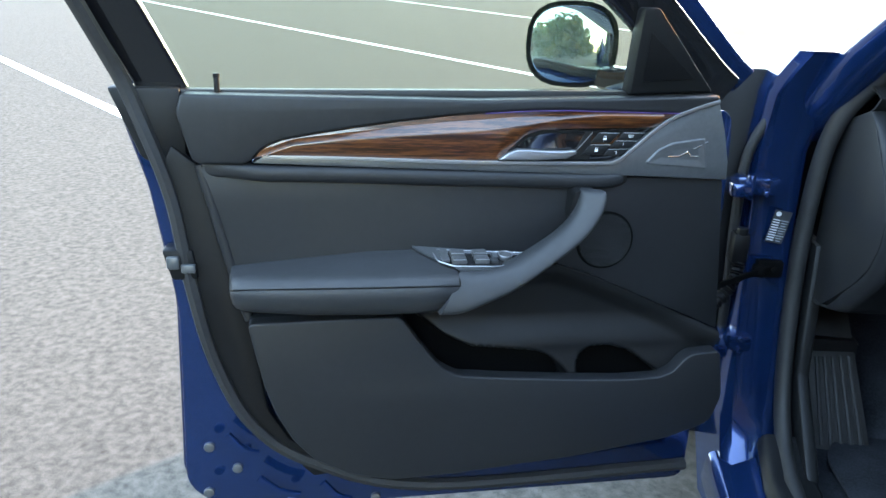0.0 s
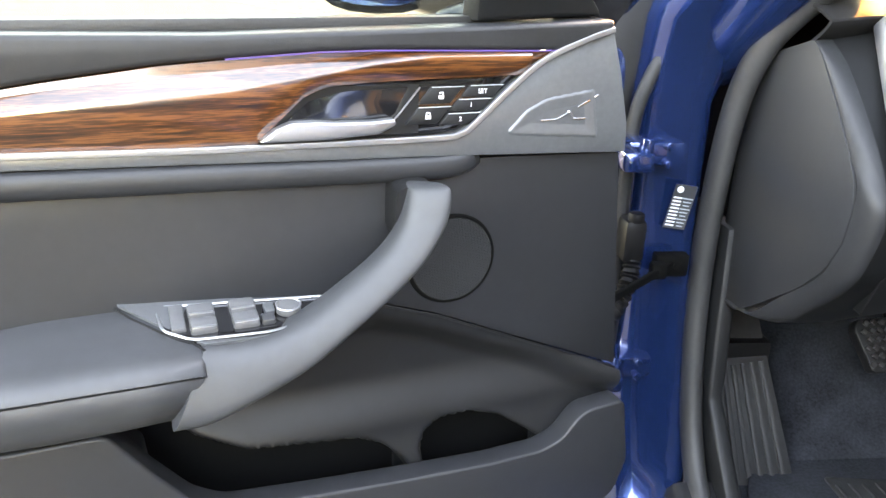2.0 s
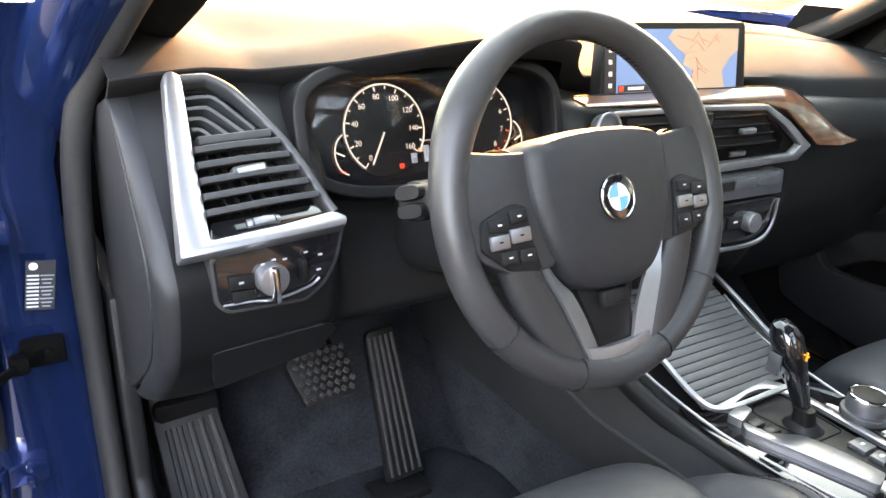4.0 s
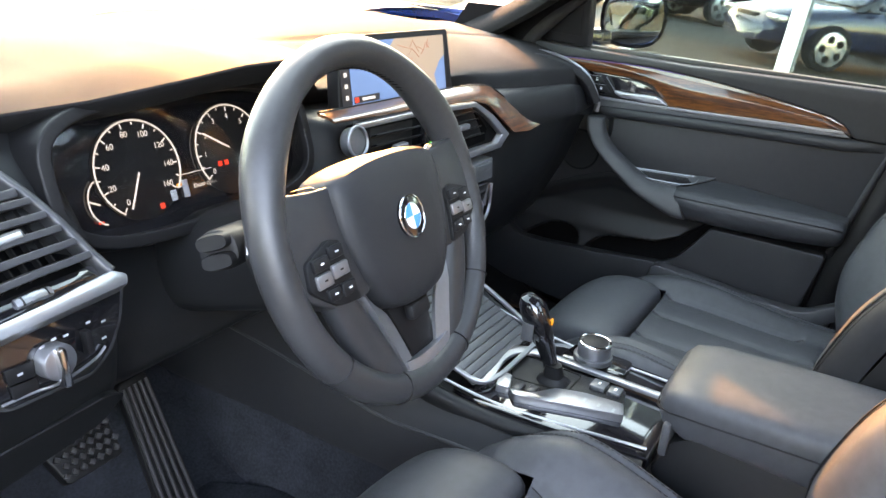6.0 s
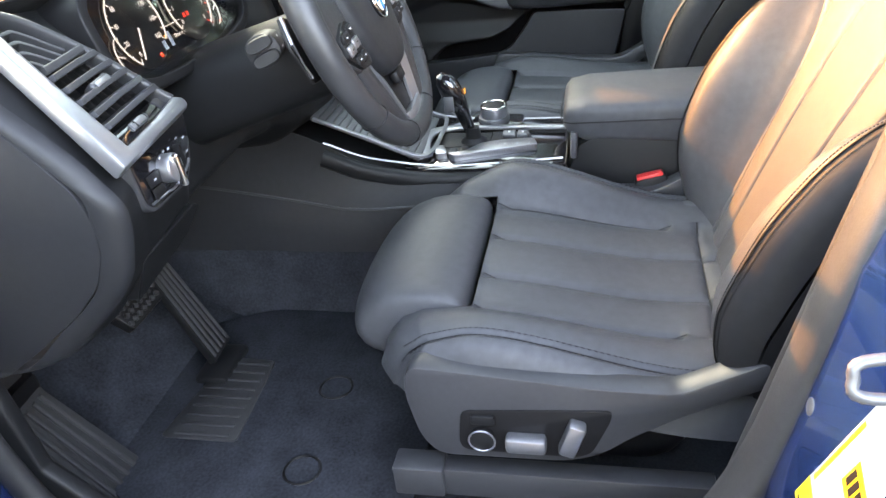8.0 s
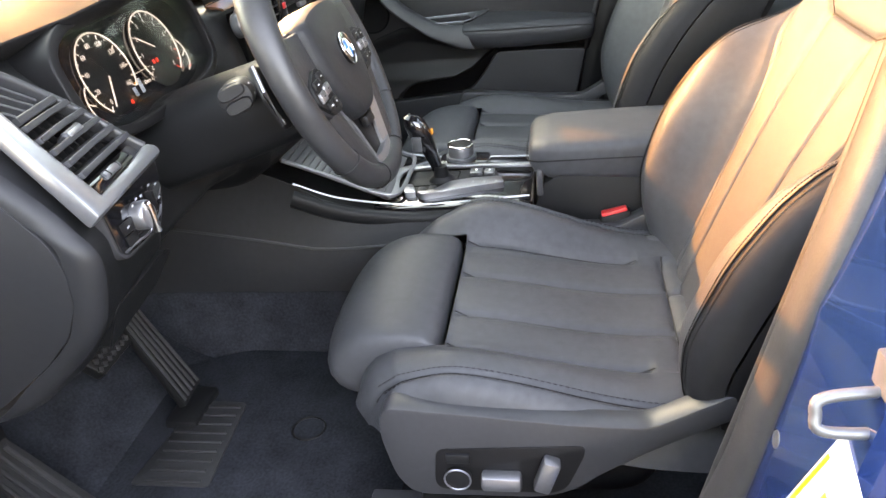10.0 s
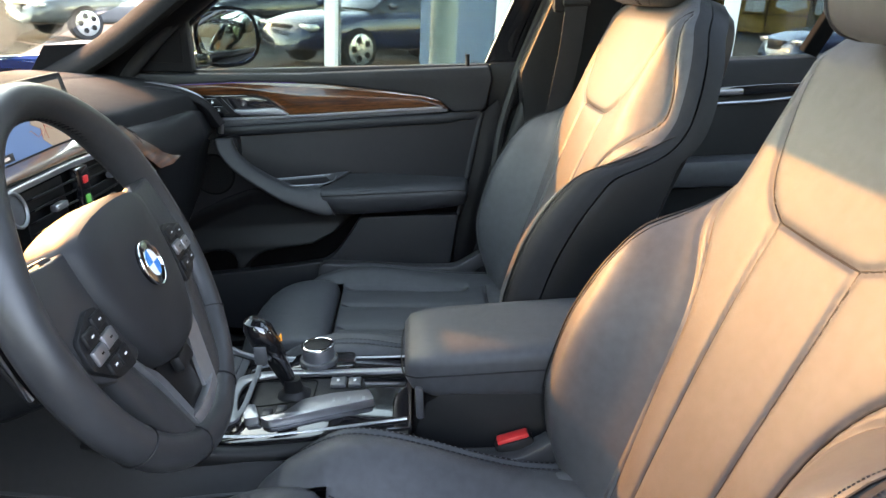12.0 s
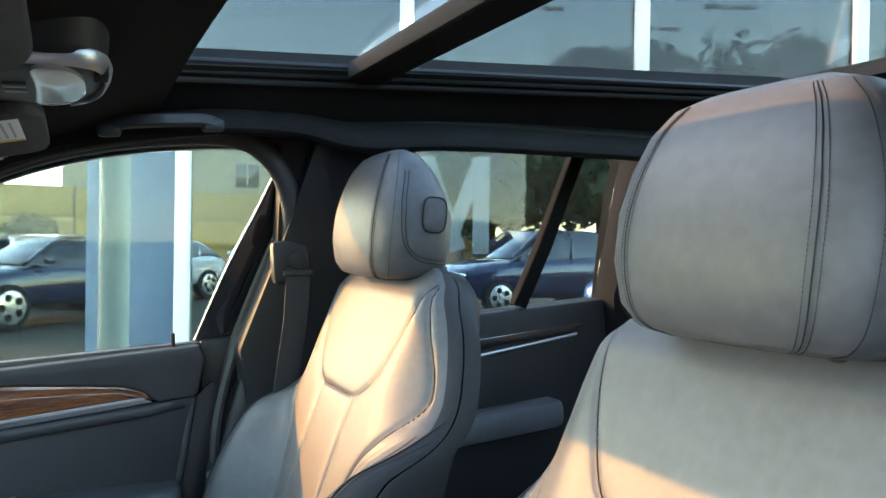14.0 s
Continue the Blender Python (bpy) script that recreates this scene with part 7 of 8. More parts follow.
part("rest_plate", plate([(-0.055, -0.155), (0.060, -0.155), (0.042, 0.150), (-0.045, 0.150)], -0.02, 0.0, 0.005), M_rubber, FR, m=FP)
for i in range(5):
    part("rest_rib", sweep([(-0.035 + 0.019 * i, 0.001, -0.14), (-0.030 + 0.016 * i, 0.001, 0.04)], oval(0.005, 0.004, 8), (0, 1, 0)), M_rubber, FR, m=FP)
part("rest_support", box((-0.665, 1.03, 0.56), (0.10, 0.12, 0.2), 0.01), M_dark, FR)
MAT = thing("floor_mat", (-0.42, 0.65, 0.47), "black carpet floor mat with ribbed rubber heel pad", "floor mat")
part("mat_sheet", flat_plate([(-0.70, 0.42), (-0.20, 0.42), (-0.19, 0.80), (-0.28, 0.98), (-0.60, 1.0), (-0.70, 0.82)], 0.466, 0.474, 0.003, 0.03), M_carpet, MAT)
heel = part("heel_pad", flat_plate([(-0.555, 0.728), (-0.355, 0.738), (-0.350, 0.832), (-0.555, 0.862)], 0.474, 0.478, 0.0015, 0.01), M_rubber, MAT)
for i in range(9):
    x = -0.545 + 0.022 * i
    part("pad_rib", box((x, 0.792, 0.479), (0.006, 0.095, 0.004), 0.001), M_rubber, heel)
for p in ((-0.415, 0.605), (-0.60, 0.60)):
    part("mat_fastener", ring((*p, 0.475), (0, 0, 1), 0.028, 0.0022, 32, 6), M_dark, MAT)

# ---- front seats ----
def tuples(pts, n=4):
    return [(v.x, v.y) for v in smooth_path([(a, b, 0) for a, b in pts], n)]


# seams of the backrest for one half, as (distance from the middle, height up the back)
B_NOTCH = [(0.0, 0.452), (0.074, 0.453)]
B_YOKE = tuples([(0.074, 0.453), (0.108, 0.470), (0.136, 0.500), (0.166, 0.562), (0.182, 0.615), (0.188, 0.655)])
B_FLUTE = tuples([(0.074, 0.453), (0.073, 0.36), (0.068, 0.235), (0.062, 0.119), (0.056, 0.0)])
B_LINE = tuples([(0.194, 0.650), (0.218, 0.585), (0.246, 0.520), (0.250, 0.470), (0.212, 0.417), (0.170, 0.366), (0.142, 0.296), (0.128, 0.20), (0.114, 0.10), (0.104, 0.0)])
B_STITCH = tuples([(0.280, 0.470), (0.276, 0.430), (0.270, 0.380), (0.266, 0.320), (0.267, 0.240), (0.266, 0.170), (0.258, 0.080), (0.240, 0.0)])
B_SEAMS = [B_NOTCH, B_YOKE, B_FLUTE, B_LINE]


TOP = 0.688


@functools.lru_cache(None)
def back_half(h):
    return curve(h, (0, 0.05, 0.15, 0.28, 0.36, 0.44, 0.50, 0.56, 0.61, 0.65, 0.675, 0.688), (0.255, 0.284, 0.298, 0.300, 0.296, 0.287, 0.275, 0.257, 0.236, 0.208, 0.172, 0.130))


@functools.lru_cache(None)
def back_crease(h):
    """Where the lower bolster grows out of the back's middle."""
    return curve(h, (0, 0.10, 0.173, 0.279, 0.320, 0.352, 0.407, 0.438, 0.46, 0.70), (0.122, 0.126, 0.132, 0.145, 0.158, 0.178, 0.235, 0.262, 0.274, 0.276))


@functools.lru_cache(None)
def bolster_rise(h):
    return curve(h, (0, 0.06, 0.12, 0.20, 0.28, 0.35, 0.42, 0.48), (0.020, 0.062, 0.082, 0.086, 0.076, 0.054, 0.024, 0.0))


@functools.lru_cache(None)
def back_front(s, h):
    """How far the front stands before the back's middle plane."""
    a = abs(s)
    w = back_half(h)
    bol = bolster_rise(h)
    f = 0.050 + bol * step(-0.01, 0.10, a - back_crease(h))
    f += 0.012 * math.sin(math.pi * min(1, h / 0.66))
    f -= 0.050 * step(0.17, 0.29, a) * step(0.36, 0.50, h)
    f -= 0.034 * step(0.62, 0.70, h)
    e = max(0.0, (a / w - 0.86) / 0.14)
    f -= 0.045 * (1 - math.sqrt(max(0.0, 1 - e ** 2.4))) * (0.6 + 0.5 * bol / 0.088)
    d = min(line_dist((a, h), sm) for sm in B_SEAMS)
    f += 0.0035 * (1 - math.exp(-d / 0.008)) + groove(d, 0.003, 0.0026)
    f += groove(a - back_crease(h), 0.003, 0.006) * (1 - step(0.40, 0.46, h))
    return f


def back_panel(u0, u1, n, rows=210, top=TOP):
    """A strip of the backrest's front between two lines given as functions of the height."""
    return sheet(lambda i, j: (lambda h: (lambda q: (q, back_front(round(q, 6), round(h, 6)), h))(lerp(u0(h), u1(h), i)))(top * j), n, rows)


def back_shell_ring(h):
    w = back_half(h)
    e = back_front(round(w, 6), round(h, 6))
    th = 0.040 + 0.018 * step(0.3, 0.66, h)
    c1, c2 = round(w * 0.4, 6), round(w * 0.75, 6)
    k = step(0.52, 0.62, h)
    pts = [(c1, lerp(-0.02, back_front(c1, round(h, 6)) - 0.006, k)), (c2, lerp(-0.02, back_front(c2, round(h, 6)) - 0.006, k)), (w - 0.004, e - 0.020 + 0.016 * k), (w, e - 0.003), (w + 0.004, e - 0.015), (w + 0.003, min(e - 0.03, -0.02)), (w - 0.006, -th * 0.4), (w - 0.04, -th), (0.0, -th - 0.012)]
    left = [(-a, b) for a, b in reversed(pts[:-1])]
    return [(a, b, h) for a, b in pts + left]


HEAD = ((0.022, 0.092, 0.036, -0.044), (0.028, 0.118, 0.052, -0.062), (0.046, 0.136, 0.064, -0.076), (0.085, 0.146, 0.070, -0.082), (0.130, 0.146, 0.067, -0.078), (0.170, 0.136, 0.058, -0.064), (0.203, 0.120, 0.046, -0.044), (0.226, 0.097, 0.031, -0.022), (0.236, 0.064, 0.016, -0.006))


def make_seat(xc, name, label, yshift, lean, out, drop, back, shift, rise=0.0):
    """out: which side has the switches (-1 the driver's)."""
    seat = thing(name, (xc, 0.15, 0.46), label, "car seat", "front seats")
    # backrest frame of reference: x across, y the front's normal, z up the back
    B = axes((xc + shift, -0.035 + back, 0.672 - drop), (1, 0, 0), (0, math.cos(lean), math.sin(lean)), (0, -math.sin(lean), math.cos(lean)))
    inner = lambda h: min(back_crease(h), back_half(h) * 0.93)
    stitch = lambda h: max(inner(h) + 0.004, min(table(h, [p[1] for p in reversed(B_STITCH)], [p[0] for p in reversed(B_STITCH)]), back_half(h) * 0.97))
    strips = [("centre_panel", lambda h: -inner(h), inner, 110)]
    for sg in (-1, 1):
        strips.append(("bolster", lambda h, sg=sg: sg * inner(h), lambda h, sg=sg: sg * stitch(h), 26))
        strips.append(("flank", lambda h, sg=sg: sg * stitch(h), lambda h, sg=sg: sg * back_half(h), 14))
    for nm, u0, u1, n in strips:
        bm = back_panel(u0, u1, n)
        bmesh.ops.recalc_face_normals(bm, faces=bm.faces)
        if sum(f.normal.y for f in bm.faces) < 0:
            bmesh.ops.reverse_faces(bm, faces=bm.faces)
        part(nm, bm, M_seatside if nm == "flank" else M_leather, seat, m=B, angle=80)
    rings_b = [back_shell_ring(TOP * j / 44) for j in range(45)]
    # Near-black colour stands in for the rear cabin's shade on the shell.
    part("back_shell", loft(rings_b), M_dark, seat, m=B, angle=50)
    for sgn in (-1, 1):
        for sm in (B_YOKE, B_FLUTE, B_LINE, B_STITCH, [(0.0, 0.452), (0.037, 0.4525), (0.074, 0.453)]):
            pts = [(sgn * a, back_front(a, h) + 0.0014, h) for a, h in sm if h < 0.665]
            part("seam", tube(pts, 0.0012, 5, up=(0, 1, 0.1)), M_dark, seat, m=B)
        for o in (-0.008, 0.008):
            off = [(sgn * (a + o), back_front(round(a + o, 6), h) + 0.0005, h) for a, h in B_STITCH if h < 0.45]
            part("stitching", join(*[tube([Vector(p).lerp(Vector(q), 0.05 + 0.2 * k), Vector(p).lerp(Vector(q), 0.18 + 0.2 * k)], 0.0009, 4, up=(0, 1, 0.1)) for p, q in zip(off, off[1:]) for k in range(5)]), M_dark, seat, m=B)
    part("neck_slot", box((0, 0.010, 0.684), (0.19, 0.046, 0.012), 0.004), M_hole, seat, m=B)
    lip = smooth_path([(-0.116, -0.010, 0.690), (-0.114, 0.010, 0.686), (-0.106, 0.040, 0.666), (-0.05, 0.046, 0.660), (0.0, 0.047, 0.659), (0.05, 0.046, 0.660), (0.106, 0.040, 0.666), (0.114, 0.010, 0.686), (0.116, -0.010, 0.690)], 5)
    part("slot_rim", sweep(lip, oval(0.0050, 0.0050, 8), (0, 1, 0.5)), M_leather, seat, m=B)
    part("slot_seam", sweep([p + Vector((0, 0.004, -0.0055)) for p in lip[4:-4]], oval(0.0012, 0.0012, 5), (0, 1, 0.5)), M_dark, seat, m=B)
    # headrest
    H = axes(B @ Vector((-shift * 0.6, 0.057 if out < 0 else 0.040, 0.638 - drop * 0.6 - (0.0 if out < 0 else 0.006))), (1, 0, 0), (0, math.cos(lean * 0.35), math.sin(lean * 0.35)), (0, -math.sin(lean * 0.35), math.cos(lean * 0.35)))
    hrings = []
    for h, w, f, b in HEAD:
        c, r = (f + b) / 2, (f - b) / 2
        hrings.append([(x, c + y, h) for x, y in oval(w, r, 40, 3.2)])
    head = part("headrest", loft(hrings), M_leather, seat, "rounded black leather headrest", H, 60)
    for off in (-0.016, 0.0, 0.016, 0.110):
        for sgn in (-1, 1):
            pts = []
            for h, w, f, b in HEAD[:-1]:
                c, r = (f + b) / 2, (f - b) / 2
                x = w * (0.66 + off * 2.2)
                y = c + r * (1 - (x / w) ** 3.2) ** (1 / 3.2)
                pts.append((sgn * x, y + 0.0001, h))
            row = smooth_path(pts, 12)
            if off:
                part("head_stitch", join(*[tube([p, p.lerp(q, 0.62)], 0.0005, 4, up=(0, 1, 0.1)) for p, q in zip(row, row[1:])]), M_dark, head, m=H)
            else:
                part("head_seam", tube(row, 0.0006, 5, up=(0, 1, 0.1)), M_dark, head, m=H)
    for sgn in (-1, 1):
        part("head_post", cyl((sgn * 0.062, -0.030, 0.022), (0, 0, 1), 0.0065, 0.06, 16, 0), M_chrome, seat, "chrome post", H)
        part("post_collar", cyl((sgn * 0.062, -0.030, 0.010), (0, 0, 1), 0.014, 0.020, 20, 0.003), M_dark, seat, m=H)
    Q = axes((-0.1455, -0.020, 0.128), (0, -1, 0), (-1, 0, 0), (0, 0, 1))
    bt = part("release_button", plate([(x, y) for x, y in oval(0.019, 0.026, 28, 3.4)], -0.006, 0.0022, 0.0015), M_leather, head, m=H @ Q)
    part("button_gap", sweep([(x, 0.0018, y) for x, y in oval(0.0205, 0.0275, 32, 3.4)], oval(0.0016, 0.0016, 6), (0, 1, 0), True), M_dark, head, m=H @ Q)
    def cheek(y, h):
        """The headrest's outline at height h, y forwards."""
        hs = [q[0] for q in HEAD]
        w, f, b = (table(h, hs, [q[i] for q in HEAD]) for i in (1, 2, 3))
        return (-w * max(0.0, 1 - abs((y - (f + b) / 2) / ((f - b) / 2)) ** 3.2) ** (1 / 3.2) - 0.0006, y, h)

    bend = smooth_path([(0.018, 0.195, 0), (0.026, 0.150, 0), (0.026, 0.105, 0), (0.018, 0.075, 0), (-0.005, 0.060, 0), (-0.035, 0.057, 0), (-0.060, 0.058, 0)], 6)
    for dy in (0.0, 0.006):
        part("head_seam", tube([cheek(p.x + dy * (1 if p.y > 0.07 else 0), p.y - dy * (1 if p.y <= 0.07 else 0)) for p in bend], 0.0008, 5, up=(0, 1, 0.1)), M_dark, head, m=H)

    # cushion: x across, y forwards, z up
    yo = yshift
    zc = 0.700 + rise

    def cush(s, l):
        """Top of the cushion at the distance s from the middle, l back from the front edge."""
        a = abs(s)
        z = 0.0 + (0.030 if s * out > 0 else 0.055) * step(0.12, 0.20, a) * step(-0.02, 0.16, l) * (1 - 0.75 * step(0.16, 0.46, l))
        z -= (0.012 + rise) * step(0.1, 0.40, l)
        z -= max(table(a, (0, 0.232, 0.248, 0.258, 0.262), (0, 0, 0.012, 0.035, 0.07)), table(l, (0, 0.01, 0.03, 0.06), (0.06, 0.035, 0.012, 0.0)) * step(0.10, 0.17, a))
        d = 1.0
        if l > 0.125:
            d = min(abs(a - 0.055), abs(a - 0.142) if l < 0.40 else 1.0)
            d = min(d, abs(l - 0.44)) if a < 0.15 else d
        e = abs(a - 0.225)
        z += 0.007 * (1 - math.exp(-min(d, e, 0.05) / 0.014)) + groove(d, 0.004, 0.004) + groove(e, 0.003, 0.003)
        return z

    def front_round(s, l):
        """How far the outer front corners are drawn back."""
        return 0.060 * step(0.185, 0.275, abs(s)) * max(0.0, 1 - l / 0.15)

    groups = {"centre": [], "bolster": [], "side_bolster": []}
    n, rows = 100, 90
    for i in range(n):
        for j in range(rows):
            q = []
            for di, dj in ((0, 0), (1, 0), (1, 1), (0, 1)):
                s = 0.262 * (2 * (i + di) / n - 1)
                l = 0.50 * (j + dj) / rows
                q.append((xc + s, 0.455 + yo - l - front_round(s, l), zc + cush(s, l)))
            mid = (i + 0.5) / n * 2 - 1
            lm = 0.50 * (j + 0.5) / rows
            if abs(mid) * 0.262 < 0.15:
                if lm > 0.122:
                    groups["centre"].append(q)
            else:
                groups["bolster" if mid < 0 else "side_bolster"].append(q)
    for key, quads in groups.items():
        bm = bmesh.new()
        seen = {}
        for q in quads:
            vs = []
            for p in q:
                k = tuple(round(c, 6) for c in p)
                if k not in seen:
                    seen[k] = bm.verts.new(p)
                vs.append(seen[k])
            bm.faces.new(vs)
        bmesh.ops.recalc_face_normals(bm, faces=bm.faces)
        if sum(f.normal.z for f in bm.faces) < 0:
            bmesh.ops.reverse_faces(bm, faces=bm.faces)
        part({"centre": "seat_cushion", "side_bolster": "cushion_bolster", "bolster": "cushion_bolster"}[key], bm, M_leather, seat, angle=80)
    for sgn in (-1, 1):
        for a in (0.055, 0.142):
            l0, l1 = (0.125, 0.435) if a < 0.1 else (0.125, 0.40)
            part("cushion_seam", tube([(xc + sgn * a, 0.455 + yo - lerp(l0, l1, k / 14), zc + cush(sgn * a, lerp(l0, l1, k / 14)) + 0.0008) for k in range(15)], 0.0011, 5), M_dark, seat)
        for o in (0.218, 0.232):
            row = [Vector((xc + sgn * o, 0.455 + yo - lerp(0.03, 0.49, k / 60) - front_round(o, lerp(0.03, 0.49, k / 60)), zc + cush(sgn * o, lerp(0.03, 0.49, k / 60)) + 0.0006)) for k in range(61)]
            part("stitching", join(*[tube([p, p.lerp(q, 0.6)], 0.0009, 4) for p, q in zip(row, row[1:])]), M_dark, seat)
        part("bolster_seam", tube([(xc + sgn * 0.225, 0.455 + yo - lerp(0.02, 0.49, k / 30) - front_round(0.225, lerp(0.02, 0.49, k / 30)), zc + cush(sgn * 0.225, lerp(0.02, 0.49, k / 30)) + 0.0008) for k in range(31)], 0.0012, 5), M_dark, seat)
    part("rear_seam", tube([(xc + 0.15 * (2 * k / 20 - 1), 0.455 + yo - 0.44, zc + cush(0.15 * abs(2 * k / 20 - 1), 0.44) + 0.0008) for k in range(21)], 0.0012, 5), M_dark, seat)
    # thigh support
    th = []
    for x, k in ((-0.156, 0.70), (-0.152, 0.88), (-0.140, 0.97), (-0.10, 1.04), (0.0, 1.08), (0.10, 1.04), (0.140, 0.97), (0.152, 0.88), (0.156, 0.70)):
        prof = []
        for y, z in ((0.338, 0.00), (0.345, 0.018), (0.37, 0.027), (0.41, 0.027), (0.445, 0.016), (0.470, -0.008), (0.480, -0.035), (0.474, -0.058), (0.45, -0.072), (0.40, -0.075), (0.345, -0.06)):
            prof.append((xc + x, 0.338 + (y - 0.338) * k * 1.24 + yo, zc - 0.02 + (z + 0.02) * min(1.0, k) * 1.16))
        th.append(prof)
    part("thigh_support", loft(th), M_leather, seat, "adjustable padded thigh support", angle=70, sub=1)
    part("seat_base", loft([[(xc + x, 0.20 + yo + y, z) for x, y in oval(w, d, 28, 5)] for z, w, d in ((0.50, 0.17, 0.16), (0.56, 0.20, 0.18), (0.64, 0.22, 0.20), (0.685, 0.22, 0.20))]), M_dark, seat)
    # plastic side skirt with the switches
    for sgn in (-1, 1):
        X = xc + sgn * 0.252
        pts = [(0.396, 0.734), (0.402, 0.690), (0.388, 0.620), (0.366, 0.590), (0.205, 0.592), (0.164, 0.605), (0.13, 0.635), (0.077, 0.672), (0.02, 0.705), (-0.04, 0.738), (-0.048, 0.762), (-0.030, 0.770), (0.02, 0.742), (0.077, 0.710), (0.16, 0.712), (0.30, 0.726)]
        pts = [(y + yo, z) for y, z in pts]
        x0, x1 = (X - 0.022, X + 0.012) if sgn < 0 else (X - 0.012, X + 0.022)
        sk = part("side_skirt", side_plate(pts, x0, x1, 0.010, 0.02), M_satin, seat, "dark grey plastic seat skirt")
        if sgn == out:
            o = -1 if sgn < 0 else 1
            xs = x0 if sgn < 0 else x1
            part("switch_field", side_plate([(y + yo, z) for y, z in ((0.332, 0.670), (0.338, 0.616), (0.330, 0.604), (0.19, 0.603), (0.172, 0.612), (0.150, 0.668), (0.150, 0.682))], xs - 0.002, xs + 0.002, 0.001, 0.012), M_dark, sk)
            part("cushion_switch", box((xs + o * 0.010, 0.252 + yo, 0.630), (0.020, 0.050, 0.022), 0.005), M_silver, sk, "satin silver switch")
            part("backrest_switch", box((0, 0, 0), (0.020, 0.022, 0.050), 0.005, m=pose(xs + o * 0.010, 0.196 + yo, 0.643, 18)), M_silver, sk, "satin silver switch")
            part("lumbar_switch", cyl((xs + o * 0.004, 0.307 + yo, 0.628), (1, 0, 0), 0.017, 0.010, 28, 0.002), M_plastic, sk)
            part("lumbar_ring", ring((xs + o * 0.009, 0.307 + yo, 0.628), (1, 0, 0), 0.0165, 0.0012, 28, 6), M_silver, sk)
            part("memory_switch", box((xs + o * 0.004, 0.305 + yo, 0.659), (0.006, 0.030, 0.014), 0.002), M_plastic, sk)
        part("seat_rail", box((X, 0.22 + yo, 0.530), (0.03, 0.40, 0.048), 0.004), M_satin, seat)
    part("rail_cover", box((xc + out * 0.256, 0.400 + yo, 0.535), (0.040, 0.07, 0.050), 0.005), M_satin, seat)
    part("recliner_cover", box((xc - out * 0.2, -0.03 + yo, 0.66), (0.05, 0.16, 0.10), 0.02), M_brush, seat)
    return seat


make_seat(-0.385, "driver_seat", "black leather sports seat in low sunlight, driver's side", 0.0, radians(24), -1, 0.02, -0.012, 0.020, 0.024)
make_seat(0.385, "passenger_seat", "black leather sports seat in low sunlight, passenger's side", 0.045, radians(23), 1, 0.0, 0.018, 0.002)
BK = thing("belt_buckle", (-0.115, 0.075, 0.66), "black seat belt buckle with red release button", "buckle")
KM = pose(-0.112, 0.080, 0.715, -14, 6, 0)
part("buckle_case", box((0, 0, -0.028), (0.028, 0.056, 0.075), 0.006, m=KM), M_dark, BK)
part("buckle_button", box((0, 0, 0.0075), (0.021, 0.046, 0.014), 0.003, m=KM), M_red, BK, "red release button")
part("buckle_stalk", tube([(-0.112, 0.07, 0.66), (-0.118, 0.04, 0.60), (-0.125, 0.02, 0.55)], 0.012, 8), M_dark, BK)

# ---- jamb details on the driver's side ----
for z, nm in ((0.992, "upper_hinge"), (0.672, "lower_hinge")):
    h = part(nm, join(box((-0.895, 0.900, z), (0.075, 0.050, 0.034), 0.006), box((-0.935, 0.862, z), (0.040, 0.07, 0.026), 0.006), cyl((-0.912, 0.868, z), (0, 0, 1), 0.008, 0.046, 16, 0.002)), M_blue, BODY, "blue painted door hinge")
    for dz in (-0.012, 0.012):
        part("hinge_bolt", cyl((-0.880, 0.872, z + dz), (0, -1, 0), 0.006, 0.008, 12, 0.002), M_blue, h)
part("check_strap", join(box((-0.845, 0.898, 0.828), (0.050, 0.022, 0.034), 0.005), sweep([(-0.845, 0.89, 0.830), (-0.90, 0.845, 0.826), (-0.965, 0.80, 0.815)], soften([(-0.003, -0.006), (0.003, -0.006), (0.003, 0.006), (-0.003, 0.006)], 0.002), (0, 0, 1)), box((-0.872, 0.872, 0.829), (0.022, 0.02, 0.024), 0.005), cyl((-0.838, 0.885, 0.829), (0, -1, 0), 0.006, 0.008, 12, 0.001)), M_hole, BODY, "greased black door check strap")
part("cable_plug", join(box((-0.908, 0.895, 0.868), (0.032, 0.04, 0.062), 0.008), cyl((-0.908, 0.885, 0.902), (0, 0, 1), 0.011, 0.014, 20, 0.003)), M_dark, BODY)
bel = smooth_path([(-0.905, 0.885, 0.838), (-0.912, 0.872, 0.812), (-0.932, 0.850, 0.785), (-0.965, 0.815, 0.768)], 10)
part("cable_boot", sweep(bel, oval(0.0115, 0.0115, 12), (0, 0.3, 1), scale=lambda t: 1.0 + 0.22 * math.sin(t * 75)), M_dark, BODY, "ribbed black cable boot")
part("gap_seal", sweep(smooth_path([(-0.905, 0.925, 0.46), (-0.908, 0.925, 0.73), (-0.914, 0.928, 0.92), (-0.910, 0.930, 1.04), (-0.880, 0.932, 1.12), (-0.848, 0.930, 1.18)], 5), oval(0.009, 0.010, 10), (1, 0, 0.1)), M_rubber, BODY)
JS = pose(-0.836, 0.9125, 0.908, 4, 8, 0)
sl = part("jamb_sticker", box((0, 0, 0), (0.032, 0.002, 0.066), 0, m=JS), M_satin, BODY, "dark printed sticker with fine white rows")
